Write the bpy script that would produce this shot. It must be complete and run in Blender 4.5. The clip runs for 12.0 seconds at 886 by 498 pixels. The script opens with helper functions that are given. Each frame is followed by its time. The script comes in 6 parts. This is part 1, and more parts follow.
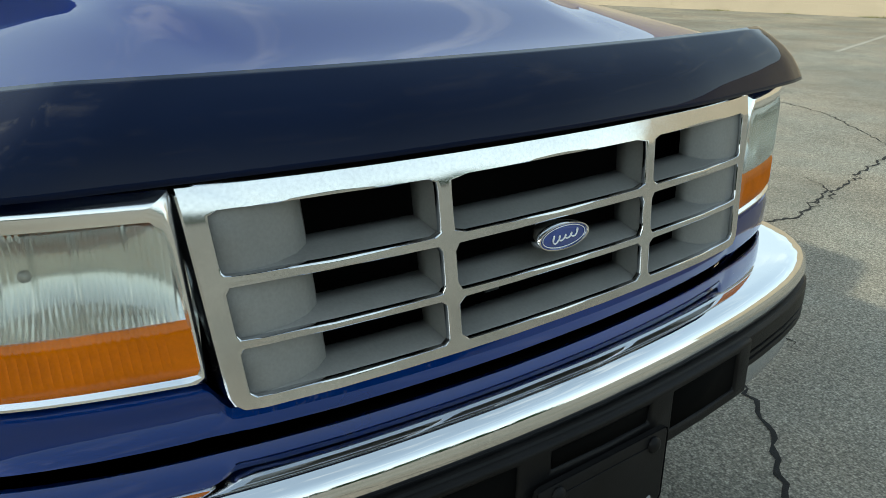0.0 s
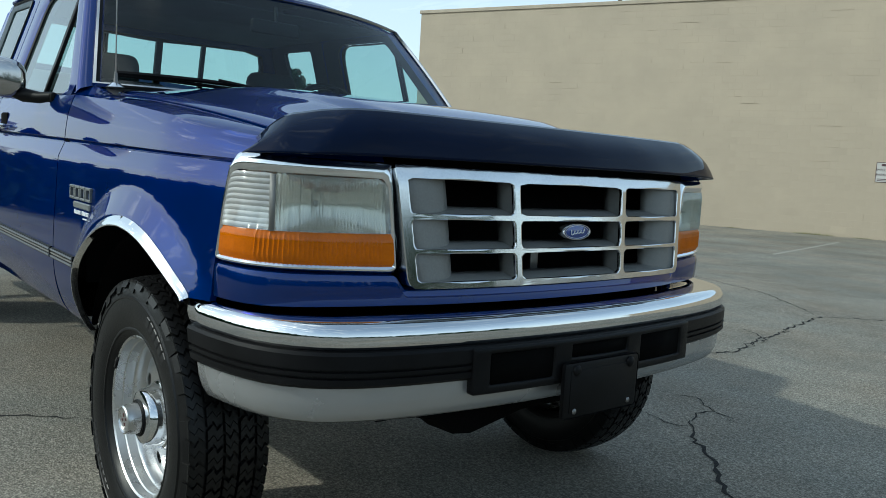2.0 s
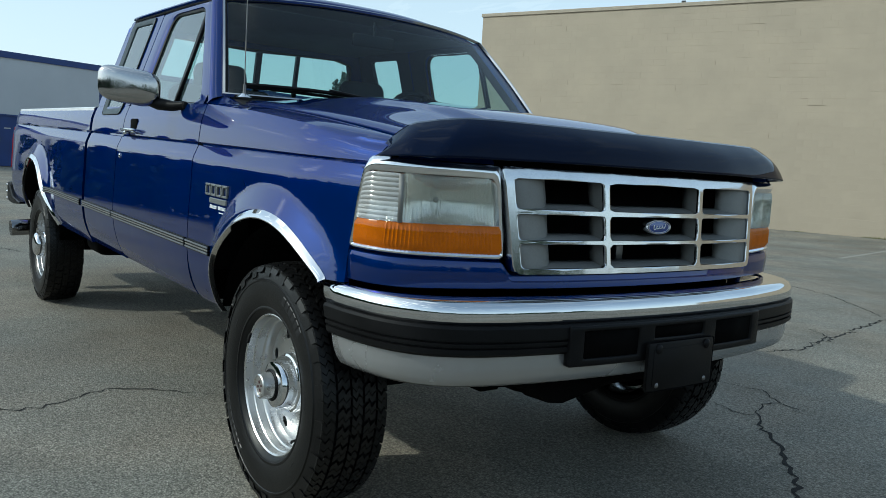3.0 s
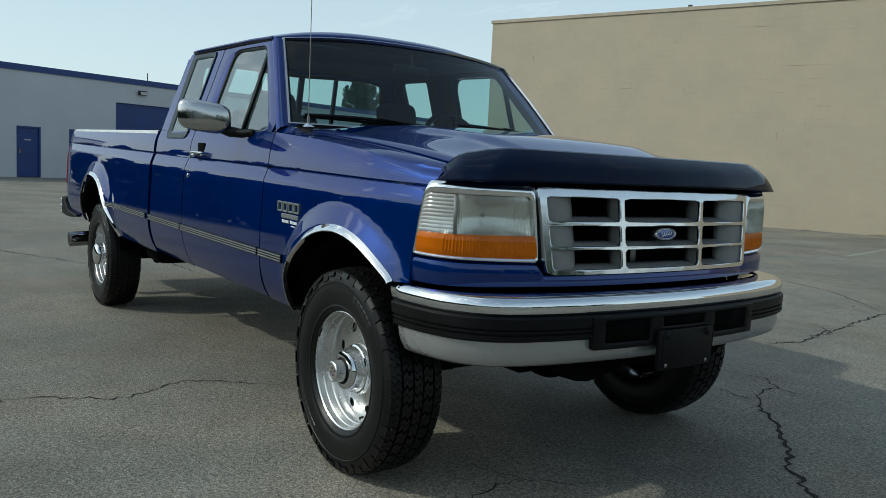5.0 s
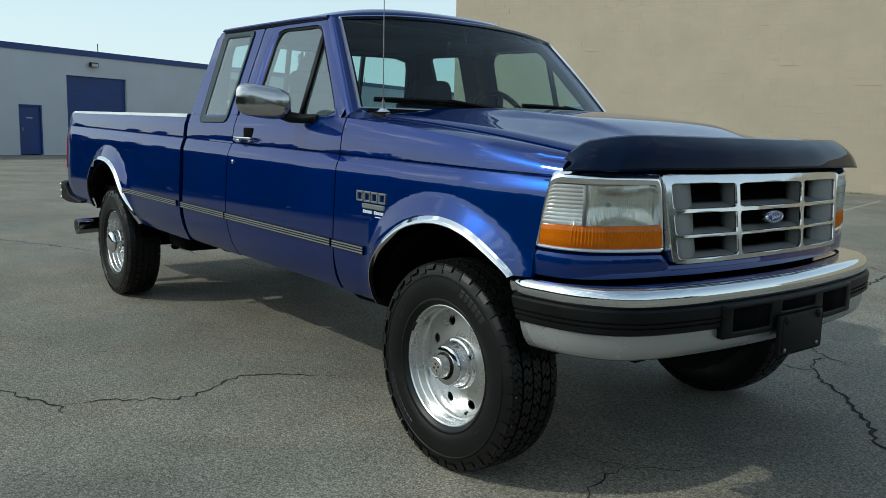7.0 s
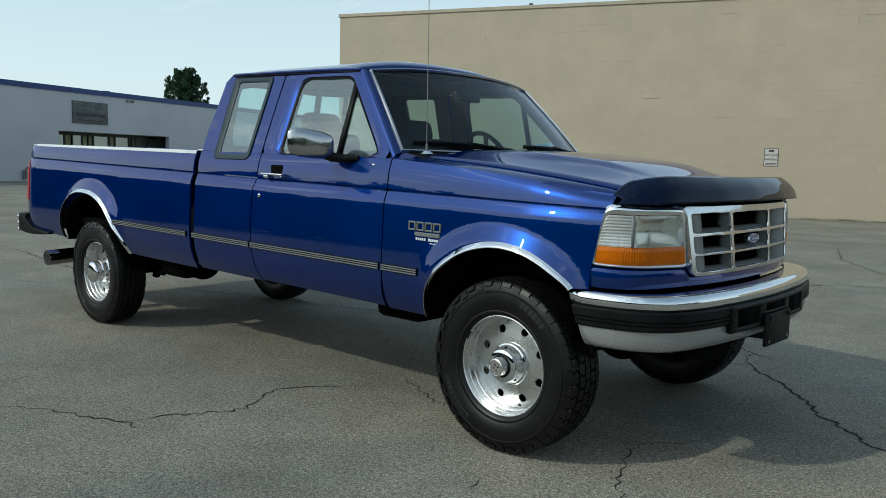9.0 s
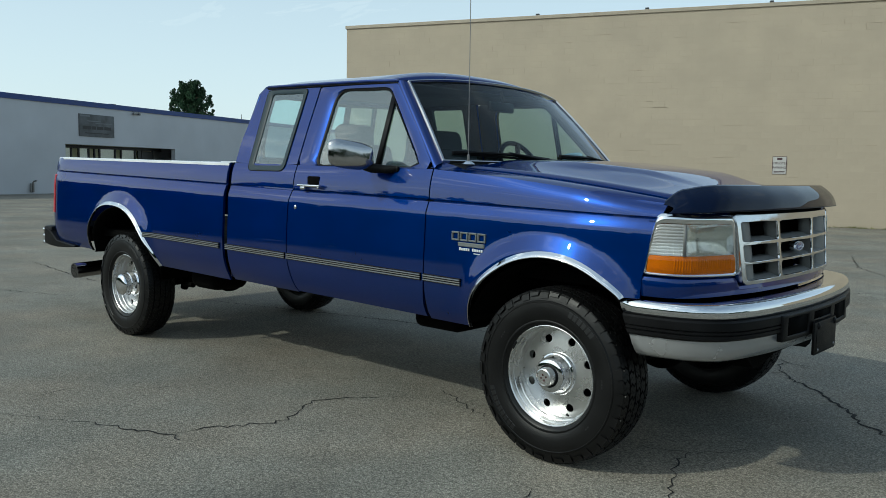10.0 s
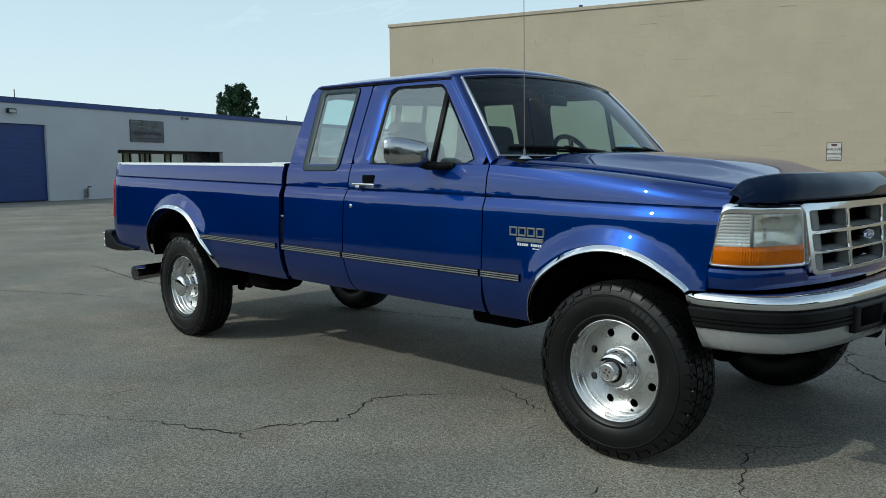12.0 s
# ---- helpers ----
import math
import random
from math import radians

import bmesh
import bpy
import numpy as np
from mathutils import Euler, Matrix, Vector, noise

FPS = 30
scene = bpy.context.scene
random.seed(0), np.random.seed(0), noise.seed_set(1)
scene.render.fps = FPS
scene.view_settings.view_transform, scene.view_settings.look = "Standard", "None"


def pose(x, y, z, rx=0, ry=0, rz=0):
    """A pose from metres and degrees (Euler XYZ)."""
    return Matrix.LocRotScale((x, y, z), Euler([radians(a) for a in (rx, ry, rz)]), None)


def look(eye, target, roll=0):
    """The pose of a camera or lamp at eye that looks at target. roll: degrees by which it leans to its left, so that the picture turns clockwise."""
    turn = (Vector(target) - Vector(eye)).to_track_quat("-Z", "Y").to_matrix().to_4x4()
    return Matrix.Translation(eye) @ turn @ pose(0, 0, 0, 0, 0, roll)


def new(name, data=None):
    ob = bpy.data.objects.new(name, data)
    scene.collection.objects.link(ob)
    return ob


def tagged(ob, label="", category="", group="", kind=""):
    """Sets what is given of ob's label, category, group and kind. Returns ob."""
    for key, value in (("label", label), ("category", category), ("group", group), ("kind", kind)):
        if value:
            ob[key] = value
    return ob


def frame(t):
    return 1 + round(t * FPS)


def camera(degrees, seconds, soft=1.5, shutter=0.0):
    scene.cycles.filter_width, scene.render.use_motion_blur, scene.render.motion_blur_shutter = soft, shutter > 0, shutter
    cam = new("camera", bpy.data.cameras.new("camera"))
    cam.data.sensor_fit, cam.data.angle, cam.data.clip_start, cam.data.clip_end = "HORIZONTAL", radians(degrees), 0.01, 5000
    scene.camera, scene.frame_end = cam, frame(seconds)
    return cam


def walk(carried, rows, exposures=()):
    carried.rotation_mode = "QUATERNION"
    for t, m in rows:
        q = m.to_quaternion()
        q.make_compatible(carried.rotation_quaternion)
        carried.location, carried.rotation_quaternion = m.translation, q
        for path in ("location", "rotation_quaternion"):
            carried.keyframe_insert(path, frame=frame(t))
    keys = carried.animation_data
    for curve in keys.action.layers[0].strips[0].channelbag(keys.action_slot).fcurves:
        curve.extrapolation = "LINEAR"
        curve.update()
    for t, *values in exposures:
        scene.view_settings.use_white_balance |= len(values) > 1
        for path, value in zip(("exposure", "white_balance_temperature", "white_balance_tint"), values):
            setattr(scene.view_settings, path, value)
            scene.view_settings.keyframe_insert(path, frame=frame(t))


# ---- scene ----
cam = camera(57.3, 12.0, soft=0.6)
PATH = [
    (0, (1.572, -0.883, 1.403), (0.092, 0.268, 0.707), 0.7),
    (0.5, (1.829, -1.217, 1.347), (0.351, 0.028, 0.832), 2.6),
    (1, (2.074, -1.377, 1.298), (0.591, -0.092, 0.911), 3.9),
    (1.5, (2.204, -1.49, 1.217), (0.705, -0.193, 0.953), 3.8),
    (2, (2.206, -1.713, 1.14), (0.687, -0.429, 0.938), 3.4),
    (2.5, (2.213, -1.915, 1.121), (0.655, -0.678, 0.912), 3.7),
    (3, (2.364, -2.004, 1.132), (0.76, -0.828, 0.926), 3.6),
    (3.5, (2.549, -2.077, 1.181), (0.917, -0.939, 0.982), 3.3),
    (5.5, (2.695, -2.473, 1.192), (1.084, -1.307, 0.984), 2.4),
    (6, (2.645, -2.523, 1.199), (1.046, -1.346, 0.961), 1.9),
    (6.5, (2.472, -2.604, 1.208), (0.901, -1.397, 0.932), 1.5),
    (7, (2.278, -2.768, 1.249), (0.733, -1.529, 0.969), 1.4),
    (9, (2.17, -3.756, 1.298), (0.844, -2.274, 1.085), 1.4),
    (9.5, (2.068, -3.865, 1.302), (0.746, -2.376, 1.116), 1.2),
    (10, (2.025, -3.888, 1.294), (0.692, -2.409, 1.106), 1.0),
    (10.5, (2.02, -3.895, 1.296), (0.691, -2.413, 1.106), 0.6),
    (11, (2.016, -3.906, 1.295), (0.673, -2.437, 1.105), 0.2),
    (11.5, (1.996, -3.92, 1.293), (0.608, -2.493, 1.096), -0.3),
    (12, (1.971, -3.922, 1.293), (0.558, -2.52, 1.095), -0.5),
]
walk(cam, [(t, look(eye, target, roll)) for t, eye, target, roll in PATH],
     exposures=[(t, e, k, -4) for t, e, k in ((0.0, 0.97, 7200), (0.5, 1.07, 6980), (1.0, 0.62, 6800), (1.5, 0.48, 6400), (2.0, 0.28, 6150), (2.5, 0.17, 6050), (3.5, 0.13, 6080), (5.5, -0.10, 6380), (7.0, 0.09, 6380), (9.0, 0.02, 6360), (12.0, 0.03, 6260))])

# ---- light ----
SUN_TO = Vector((-0.60, -1.25, 1.0)).normalized()
world = bpy.data.worlds.new("world")
scene.world = world
world.use_nodes = True
wn, wl = world.node_tree.nodes, world.node_tree.links
wn.clear()
w_out = wn.new("ShaderNodeOutputWorld")
w_bg = wn.new("ShaderNodeBackground")
w_sky = wn.new("ShaderNodeTexSky")
w_sky.sky_type = "NISHITA"
w_sky.sun_disc = False
w_sky.sun_elevation = math.asin(SUN_TO.z)
w_sky.sun_rotation = math.atan2(SUN_TO.x, SUN_TO.y)
w_sky.altitude, w_sky.air_density, w_sky.dust_density, w_sky.ozone_density = 300, 1.0, 1.3, 1.2
w_co = wn.new("ShaderNodeTexCoord")
w_sep = wn.new("ShaderNodeSeparateXYZ")
wl.new(w_co.outputs["Generated"], w_sep.inputs["Vector"])
# clouds lie on a flat layer: the view direction is divided by its height
w_h = wn.new("ShaderNodeMath")
w_h.operation = "MAXIMUM"
w_h.inputs[1].default_value = 0.0
w_ha = wn.new("ShaderNodeMath")
w_ha.operation = "ADD"
w_ha.inputs[1].default_value = 0.12
w_div = wn.new("ShaderNodeVectorMath")
w_div.operation = "DIVIDE"
wl.new(w_sep.outputs["Z"], w_h.inputs[0])
wl.new(w_h.outputs["Value"], w_ha.inputs[0])
wl.new(w_co.outputs["Generated"], w_div.inputs[0])
wl.new(w_ha.outputs["Value"], w_div.inputs[1])
w_map = wn.new("ShaderNodeMapping")
w_map.inputs["Scale"].default_value = (1.0, 2.4, 0.0)
w_map.inputs["Rotation"].default_value = (0, 0, 0.5)
wl.new(w_div.outputs["Vector"], w_map.inputs["Vector"])
w_noise = wn.new("ShaderNodeTexNoise")
w_noise.inputs["Scale"].default_value, w_noise.inputs["Detail"].default_value = 1.9, 9
w_noise.inputs["Roughness"].default_value, w_noise.inputs["Distortion"].default_value = 0.62, 0.35
wl.new(w_map.outputs["Vector"], w_noise.inputs["Vector"])
w_ramp = wn.new("ShaderNodeMapRange")
for key, value in (("From Min", 0.52), ("From Max", 0.65), ("To Min", 0.0), ("To Max", 0.92)):
    w_ramp.inputs[key].default_value = value
wl.new(w_noise.outputs["Fac"], w_ramp.inputs["Value"])
w_low = wn.new("ShaderNodeMapRange")
w_low.interpolation_type = "SMOOTHSTEP"
for key, value in (("From Min", 0.0), ("From Max", 0.52), ("To Min", 0.20), ("To Max", 0.0)):
    w_low.inputs[key].default_value = value
wl.new(w_sep.outputs["Z"], w_low.inputs["Value"])
w_fac = wn.new("ShaderNodeMath")
w_fac.operation = "MAXIMUM"
# the veil is whiter towards the sun
w_dot = wn.new("ShaderNodeVectorMath")
w_dot.operation = "DOT_PRODUCT"
w_dot.inputs[1].default_value = SUN_TO
w_side = wn.new("ShaderNodeMapRange")
for key, value in (("From Min", 0.45), ("From Max", 1.0), ("To Min", 0.0), ("To Max", 1.0)):
    w_side.inputs[key].default_value = value
w_sum = wn.new("ShaderNodeMath")
w_sum.operation, w_sum.use_clamp = "ADD", True
wl.new(w_co.outputs["Generated"], w_dot.inputs[0])
wl.new(w_dot.outputs["Value"], w_side.inputs["Value"])
wl.new(w_low.outputs["Result"], w_sum.inputs[0])
w_up = wn.new("ShaderNodeMapRange")
for key, value in (("From Min", 0.0), ("From Max", 0.8), ("To Min", 0.15), ("To Max", 0.12)):
    w_up.inputs[key].default_value = value
w_veil = wn.new("ShaderNodeMath")
w_veil.operation = "MULTIPLY"
wl.new(w_sep.outputs["Z"], w_up.inputs["Value"])
wl.new(w_up.outputs["Result"], w_veil.inputs[0])
wl.new(w_side.outputs["Result"], w_veil.inputs[1])
wl.new(w_veil.outputs["Value"], w_sum.inputs[1])
w_white = wn.new("ShaderNodeMixRGB")
w_white.inputs["Color1"].default_value, w_white.inputs["Color2"].default_value = (8.8, 8.8, 8.7, 1), (20.0, 19.7, 19.2, 1)
wl.new(w_side.outputs["Result"], w_white.inputs["Fac"])
wl.new(w_sum.outputs["Value"], w_fac.inputs[0])
w_thin = wn.new("ShaderNodeMapRange")
w_thin.inputs["To Min"].default_value, w_thin.inputs["To Max"].default_value = 0.20, 1.0
w_cloud = wn.new("ShaderNodeMath")
w_cloud.operation = "MULTIPLY"
wl.new(w_side.outputs["Result"], w_thin.inputs["Value"])
wl.new(w_ramp.outputs["Result"], w_cloud.inputs[0])
wl.new(w_thin.outputs["Result"], w_cloud.inputs[1])
wl.new(w_cloud.outputs["Value"], w_fac.inputs[1])
w_mix = wn.new("ShaderNodeMixRGB")
wl.new(w_white.outputs["Color"], w_mix.inputs["Color2"])
wl.new(w_fac.outputs["Value"], w_mix.inputs["Fac"])
# thin high haze evens out the blue
w_haze = wn.new("ShaderNodeMixRGB")
w_haze.inputs["Color2"].default_value = (3.85, 4.60, 5.55, 1)
w_thick = wn.new("ShaderNodeMapRange")
for key, value in (("From Min", 0.05), ("From Max", 0.75), ("To Min", 0.70), ("To Max", 0.30)):
    w_thick.inputs[key].default_value = value
wl.new(w_sep.outputs["Z"], w_thick.inputs["Value"])
wl.new(w_thick.outputs["Result"], w_haze.inputs["Fac"])
wl.new(w_sky.outputs["Color"], w_haze.inputs["Color1"])
wl.new(w_haze.outputs["Color"], w_mix.inputs["Color1"])
wl.new(w_mix.outputs["Color"], w_bg.inputs["Color"])
w_bg.inputs["Strength"].default_value = 0.15
wl.new(w_bg.outputs["Background"], w_out.inputs["Surface"])

sun_data = bpy.data.lights.new("sun", "SUN")
sun_data.energy, sun_data.angle, sun_data.color = 1.9, radians(1.0), (1.0, 0.95, 0.88)
sun = new("sun", sun_data)
sun.matrix_world = look(SUN_TO * 60, (0, 0, 0))

# ---- materials ----


def material(name, base, rough=0.5, metal=0.0, coat=0.0, vary=0.15, scale=6.0, bump=0.0, bump_scale=60.0, spec=0.5, fine=0.0, fine_scale=200.0, rough_vary=0.1, trans=0.0, coat_rough=0.03):
    """A surface with two scales of variation in colour and roughness, and a fine relief."""
    m = bpy.data.materials.new(name)
    m.use_nodes = True
    n, l = m.node_tree.nodes, m.node_tree.links
    p = n["Principled BSDF"]
    co = n.new("ShaderNodeTexCoord")
    big = n.new("ShaderNodeTexNoise")
    big.inputs["Scale"].default_value, big.inputs["Detail"].default_value = scale, 5
    l.new(co.outputs["Object"], big.inputs["Vector"])
    small = n.new("ShaderNodeTexNoise")
    small.inputs["Scale"].default_value, small.inputs["Detail"].default_value = fine_scale, 3
    l.new(co.outputs["Object"], small.inputs["Vector"])
    ramp = n.new("ShaderNodeMapRange")
    ramp.inputs["From Min"].default_value, ramp.inputs["From Max"].default_value = 0.3, 0.7
    ramp.inputs["To Min"].default_value, ramp.inputs["To Max"].default_value = 1 - vary, 1 + vary
    l.new(big.outputs["Fac"], ramp.inputs["Value"])
    ramp2 = n.new("ShaderNodeMapRange")
    ramp2.inputs["From Min"].default_value, ramp2.inputs["From Max"].default_value = 0.3, 0.7
    ramp2.inputs["To Min"].default_value, ramp2.inputs["To Max"].default_value = 1 - fine, 1 + fine
    l.new(small.outputs["Fac"], ramp2.inputs["Value"])
    mul = n.new("ShaderNodeMath")
    mul.operation = "MULTIPLY"
    l.new(ramp.outputs["Result"], mul.inputs[0])
    l.new(ramp2.outputs["Result"], mul.inputs[1])
    tint = n.new("ShaderNodeVectorMath")
    tint.operation = "SCALE"
    tint.inputs[0].default_value = base
    l.new(mul.outputs["Value"], tint.inputs["Scale"])
    l.new(tint.outputs["Vector"], p.inputs["Base Color"])
    rr = n.new("ShaderNodeMapRange")
    rr.inputs["From Min"].default_value, rr.inputs["From Max"].default_value = 0.3, 0.7
    rr.inputs["To Min"].default_value, rr.inputs["To Max"].default_value = max(0.0, rough * (1 - rough_vary)), rough * (1 + rough_vary)
    l.new(big.outputs["Fac"], rr.inputs["Value"])
    l.new(rr.outputs["Result"], p.inputs["Roughness"])
    p.inputs["Metallic"].default_value = metal
    p.inputs["Specular IOR Level"].default_value = spec
    p.inputs["Coat Weight"].default_value = coat
    p.inputs["Coat Roughness"].default_value = coat_rough
    p.inputs["Coat IOR"].default_value = 1.52
    p.inputs["Transmission Weight"].default_value = trans
    if bump:
        bn = n.new("ShaderNodeTexNoise")
        bn.inputs["Scale"].default_value, bn.inputs["Detail"].default_value = bump_scale, 4
        l.new(co.outputs["Object"], bn.inputs["Vector"])
        bp = n.new("ShaderNodeBump")
        bp.inputs["Strength"].default_value, bp.inputs["Distance"].default_value = bump, 0.01
        l.new(bn.outputs["Fac"], bp.inputs["Height"])
        l.new(bp.outputs["Normal"], p.inputs["Normal"])
    return m


def glass(name, tint, rough=0.0, haze=0.0, haze_col=(0.8, 0.82, 0.8), least=0.11):
    """A thin pane: tinted see-through with a clear reflection, and an even diffuse haze."""
    m = bpy.data.materials.new(name)
    m.use_nodes = True
    n, l = m.node_tree.nodes, m.node_tree.links
    n.clear()
    out = n.new("ShaderNodeOutputMaterial")
    tr = n.new("ShaderNodeBsdfTransparent")
    tr.inputs["Color"].default_value = (*tint, 1)
    gl = n.new("ShaderNodeBsdfGlossy")
    gl.inputs["Roughness"].default_value = rough
    lw_ = n.new("ShaderNodeLayerWeight")
    lw_.inputs["Blend"].default_value = 0.5
    power = n.new("ShaderNodeMath")
    power.operation = "POWER"
    power.inputs[1].default_value = 5.0
    fr = n.new("ShaderNodeMapRange")
    fr.inputs["To Min"].default_value, fr.inputs["To Max"].default_value = least, 1.0
    l.new(lw_.outputs["Facing"], power.inputs[0])
    l.new(power.outputs["Value"], fr.inputs["Value"])
    mix = n.new("ShaderNodeMixShader")
    l.new(fr.outputs["Result"], mix.inputs["Fac"])
    l.new(gl.outputs["BSDF"], mix.inputs[2])
    if haze:
        df = n.new("ShaderNodeBsdfDiffuse")
        df.inputs["Color"].default_value = (*haze_col, 1)
        hz = n.new("ShaderNodeMixShader")
        hz.inputs["Fac"].default_value = haze
        l.new(tr.outputs["BSDF"], hz.inputs[1])
        l.new(df.outputs["BSDF"], hz.inputs[2])
        l.new(hz.outputs["Shader"], mix.inputs[1])
    else:
        l.new(tr.outputs["BSDF"], mix.inputs[1])
    l.new(mix.outputs["Shader"], out.inputs["Surface"])
    return m


PAINT = material("blue_paint", (0.0002, 0.0218, 0.142), 0.30, 0.62, 1.0, 0.06, 3, 0.0, spec=0.0, fine=0.12, fine_scale=900, coat_rough=0.0)
PAINT.node_tree.nodes["Principled BSDF"].inputs["Specular Tint"].default_value = (0.0, 0.06, 0.5, 1)
BRIGHT_TRIM = material("worn_chrome", (0.60, 0.615, 0.64), 0.11, 1.0, 0, 0.08, 5, rough_vary=0.3, fine=0.05)
BEZEL_TRIM = material("bright_trim", (0.82, 0.83, 0.85), 0.17, 1.0, 0, 0.05, 5, rough_vary=0.3)
CHROME = material("chrome", (0.72, 0.73, 0.75), 0.05, 1.0, 0, 0.04, 4, rough_vary=0.4)
# chrome darkened in its base, for the dark bed side the tip mirrors
DARK_CHROME = material("darkened_chrome", (0.26, 0.26, 0.265), 0.09, 1.0, 0, 0.08, 10, rough_vary=0.4)
# chrome with the dim lot and horizon it reflects put into its base
DULL_CHROME = material("dimmed_chrome", (0.50, 0.50, 0.51), 0.13, 1.0, 0, 0.06, 6, rough_vary=0.4)
SATIN = material("satin_silver", (0.15, 0.165, 0.18), 0.55, 0.1, 0.0, 0.06, 8, fine=0.05)
ALLOY = material("polished_alloy", (0.66, 0.66, 0.655), 0.28, 0.96, 0, 0.03, 14, rough_vary=0.1, fine=0.03)
GREY_PLASTIC = material("grey_plastic", (0.19, 0.19, 0.182), 0.5, 0.1, 0, 0.10, 8, 0.06, 300, fine=0.06)
BLACK_PLASTIC = material("black_plastic", (0.006, 0.006, 0.0065), 0.42, 0, 0, 0.2, 10, 0.10, 400, fine=0.15, spec=0.11)
# near-black fill that paints the shade in gaps and behind openings
GAP = material("gap_shade", (0.002, 0.002, 0.002), 0.9, 0, 0, 0.2, 10, spec=0.05)
SMOKED = material("smoked_acrylic", (0.002, 0.006, 0.022), 0.02, 0, 0.0, 0.1, 5, spec=0.11)
RUBBER = material("tyre_rubber", (0.0035, 0.0035, 0.0037), 0.40, 0, 0, 0.25, 9, 0.10, 250, fine=0.2, spec=0.30)
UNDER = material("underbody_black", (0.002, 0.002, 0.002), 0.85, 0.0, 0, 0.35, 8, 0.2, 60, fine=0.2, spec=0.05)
STEEL = material("dull_steel", (0.20, 0.20, 0.20), 0.42, 0.9, 0, 0.2, 15, 0.05, 120)
RED_LENS = material("red_lens", (0.50, 0.012, 0.015), 0.3, 0, 0.0, 0.1, 10)
INTERIOR = material("interior_grey", (0.018, 0.020, 0.022), 0.8, 0, 0, 0.15, 10, 0.1, 300, fine=0.1)
SEAT_CLOTH = material("seat_cloth", (0.028, 0.033, 0.037), 0.92, 0, 0, 0.2, 12, 0.25, 500, fine=0.2)
BADGE_BLUE = material("emblem_blue", (0.012, 0.045, 0.23), 0.22, 0.2, 1.0, 0.08, 20)
BADGE_GREY = material("badge_grey", (0.16, 0.17, 0.17), 0.4, 0.2, 0, 0.08, 20)
WHITE_MARK = material("white_mark", (0.72, 0.73, 0.74), 0.4, 0, 0, 0.06, 30)
# the teal haze colour stands in for sky reflected in the side panes
CAR_GLASS = glass("window_glass", (0.74, 0.92, 0.91), 0.0, 0.10, (0.38, 0.56, 0.58), least=0.20)
SHADE_GLASS = glass("windscreen_glass", (0.68, 0.85, 0.85), least=0.05)
LENS_GLASS = glass("lamp_lens", (0.92, 0.93, 0.90), 0.03, 0.22, (0.80, 0.81, 0.74))
SKIRT = material("bright_skirt", (0.40, 0.405, 0.41), 0.26, 0.65, 0, 0.05, 6)
RAIL = material("rail_cap", (0.74, 0.75, 0.76), 0.35, 0.15, 0, 0.08, 5)
REFLECTOR = material("lamp_reflector", (0.86, 0.87, 0.85), 0.19, 1.0, 0, 0.05, 10)

# ---- building helpers ----
RAKE = 0.013  # the body stands nose-down: z falls by this much a metre towards the front


def shade(bm, sharp=0.6):
    for f in bm.faces:
        f.smooth = True
    for e in bm.edges:
        if len(e.link_faces) == 2 and e.calc_face_angle(0) > sharp:
            e.smooth = False


def part(name, bm, mat, parent, label="", rake=False, solid=0.0, bevel=0.0, mirror=False, sharp=0.6, recalc=True, kind=""):
    """Links a bmesh as one mesh object under a thing or a part."""
    if recalc:
        bmesh.ops.recalc_face_normals(bm, faces=bm.faces)
    if rake:
        for v in bm.verts:
            v.co.z -= RAKE * v.co.x
    if mirror:
        for v in bm.verts:
            v.co.y = -v.co.y
        bmesh.ops.reverse_faces(bm, faces=bm.faces)
    shade(bm, sharp)
    me = bpy.data.meshes.new(name)
    bm.to_mesh(me)
    bm.free()
    for m in mat if isinstance(mat, (list, tuple)) else [mat]:
        me.materials.append(m)
    ob = new(name, me)
    if parent is not None:
        ob.parent = parent
    if solid:
        md = ob.modifiers.new("thickness", "SOLIDIFY")
        md.thickness, md.offset = solid, -1
    if bevel:
        md = ob.modifiers.new("edges", "BEVEL")
        md.width, md.segments, md.limit_method, md.angle_limit = bevel, 2, "ANGLE", 0.7
    if label or kind:
        tagged(ob, label, kind=kind)
    return ob


def thing(name, label, category, at=(0, 0, 0), group="", kind=""):
    ob = new(name)
    ob.empty_display_size = 0.2
    ob.location = at
    return tagged(ob, label, category, group, kind)


def box(bm, lo, hi, bevel=0.0, seg=2, m=None):
    c = [(a + b) / 2 for a, b in zip(lo, hi)]
    s = [abs(b - a) for a, b in zip(lo, hi)]
    r = bmesh.ops.create_cube(bm, size=1)
    bmesh.ops.scale(bm, vec=s, verts=r["verts"])
    if bevel:
        es = list({e for v in r["verts"] for e in v.link_edges})
        r = bmesh.ops.bevel(bm, geom=es, offset=bevel, segments=seg, affect="EDGES", profile=0.5)
    vs = list({v for v in r["verts"]})
    bmesh.ops.translate(bm, vec=c, verts=vs)
    if m is not None:
        bmesh.ops.transform(bm, matrix=m, verts=vs)
    return vs


def grid(bm, rows, close_u=False, close_v=False, mat=0):
    vs = [[bm.verts.new(p) for p in r] for r in rows]
    nu, nv = len(vs), len(vs[0])
    for i in range(nu if close_u else nu - 1):
        for j in range(nv if close_v else nv - 1):
            a, b, c, d = vs[i][j], vs[(i + 1) % nu][j], vs[(i + 1) % nu][(j + 1) % nv], vs[i][(j + 1) % nv]
            if len({a, b, c, d}) == 4:
                f = bm.faces.new((a, b, c, d))
                f.material_index = mat
    return vs


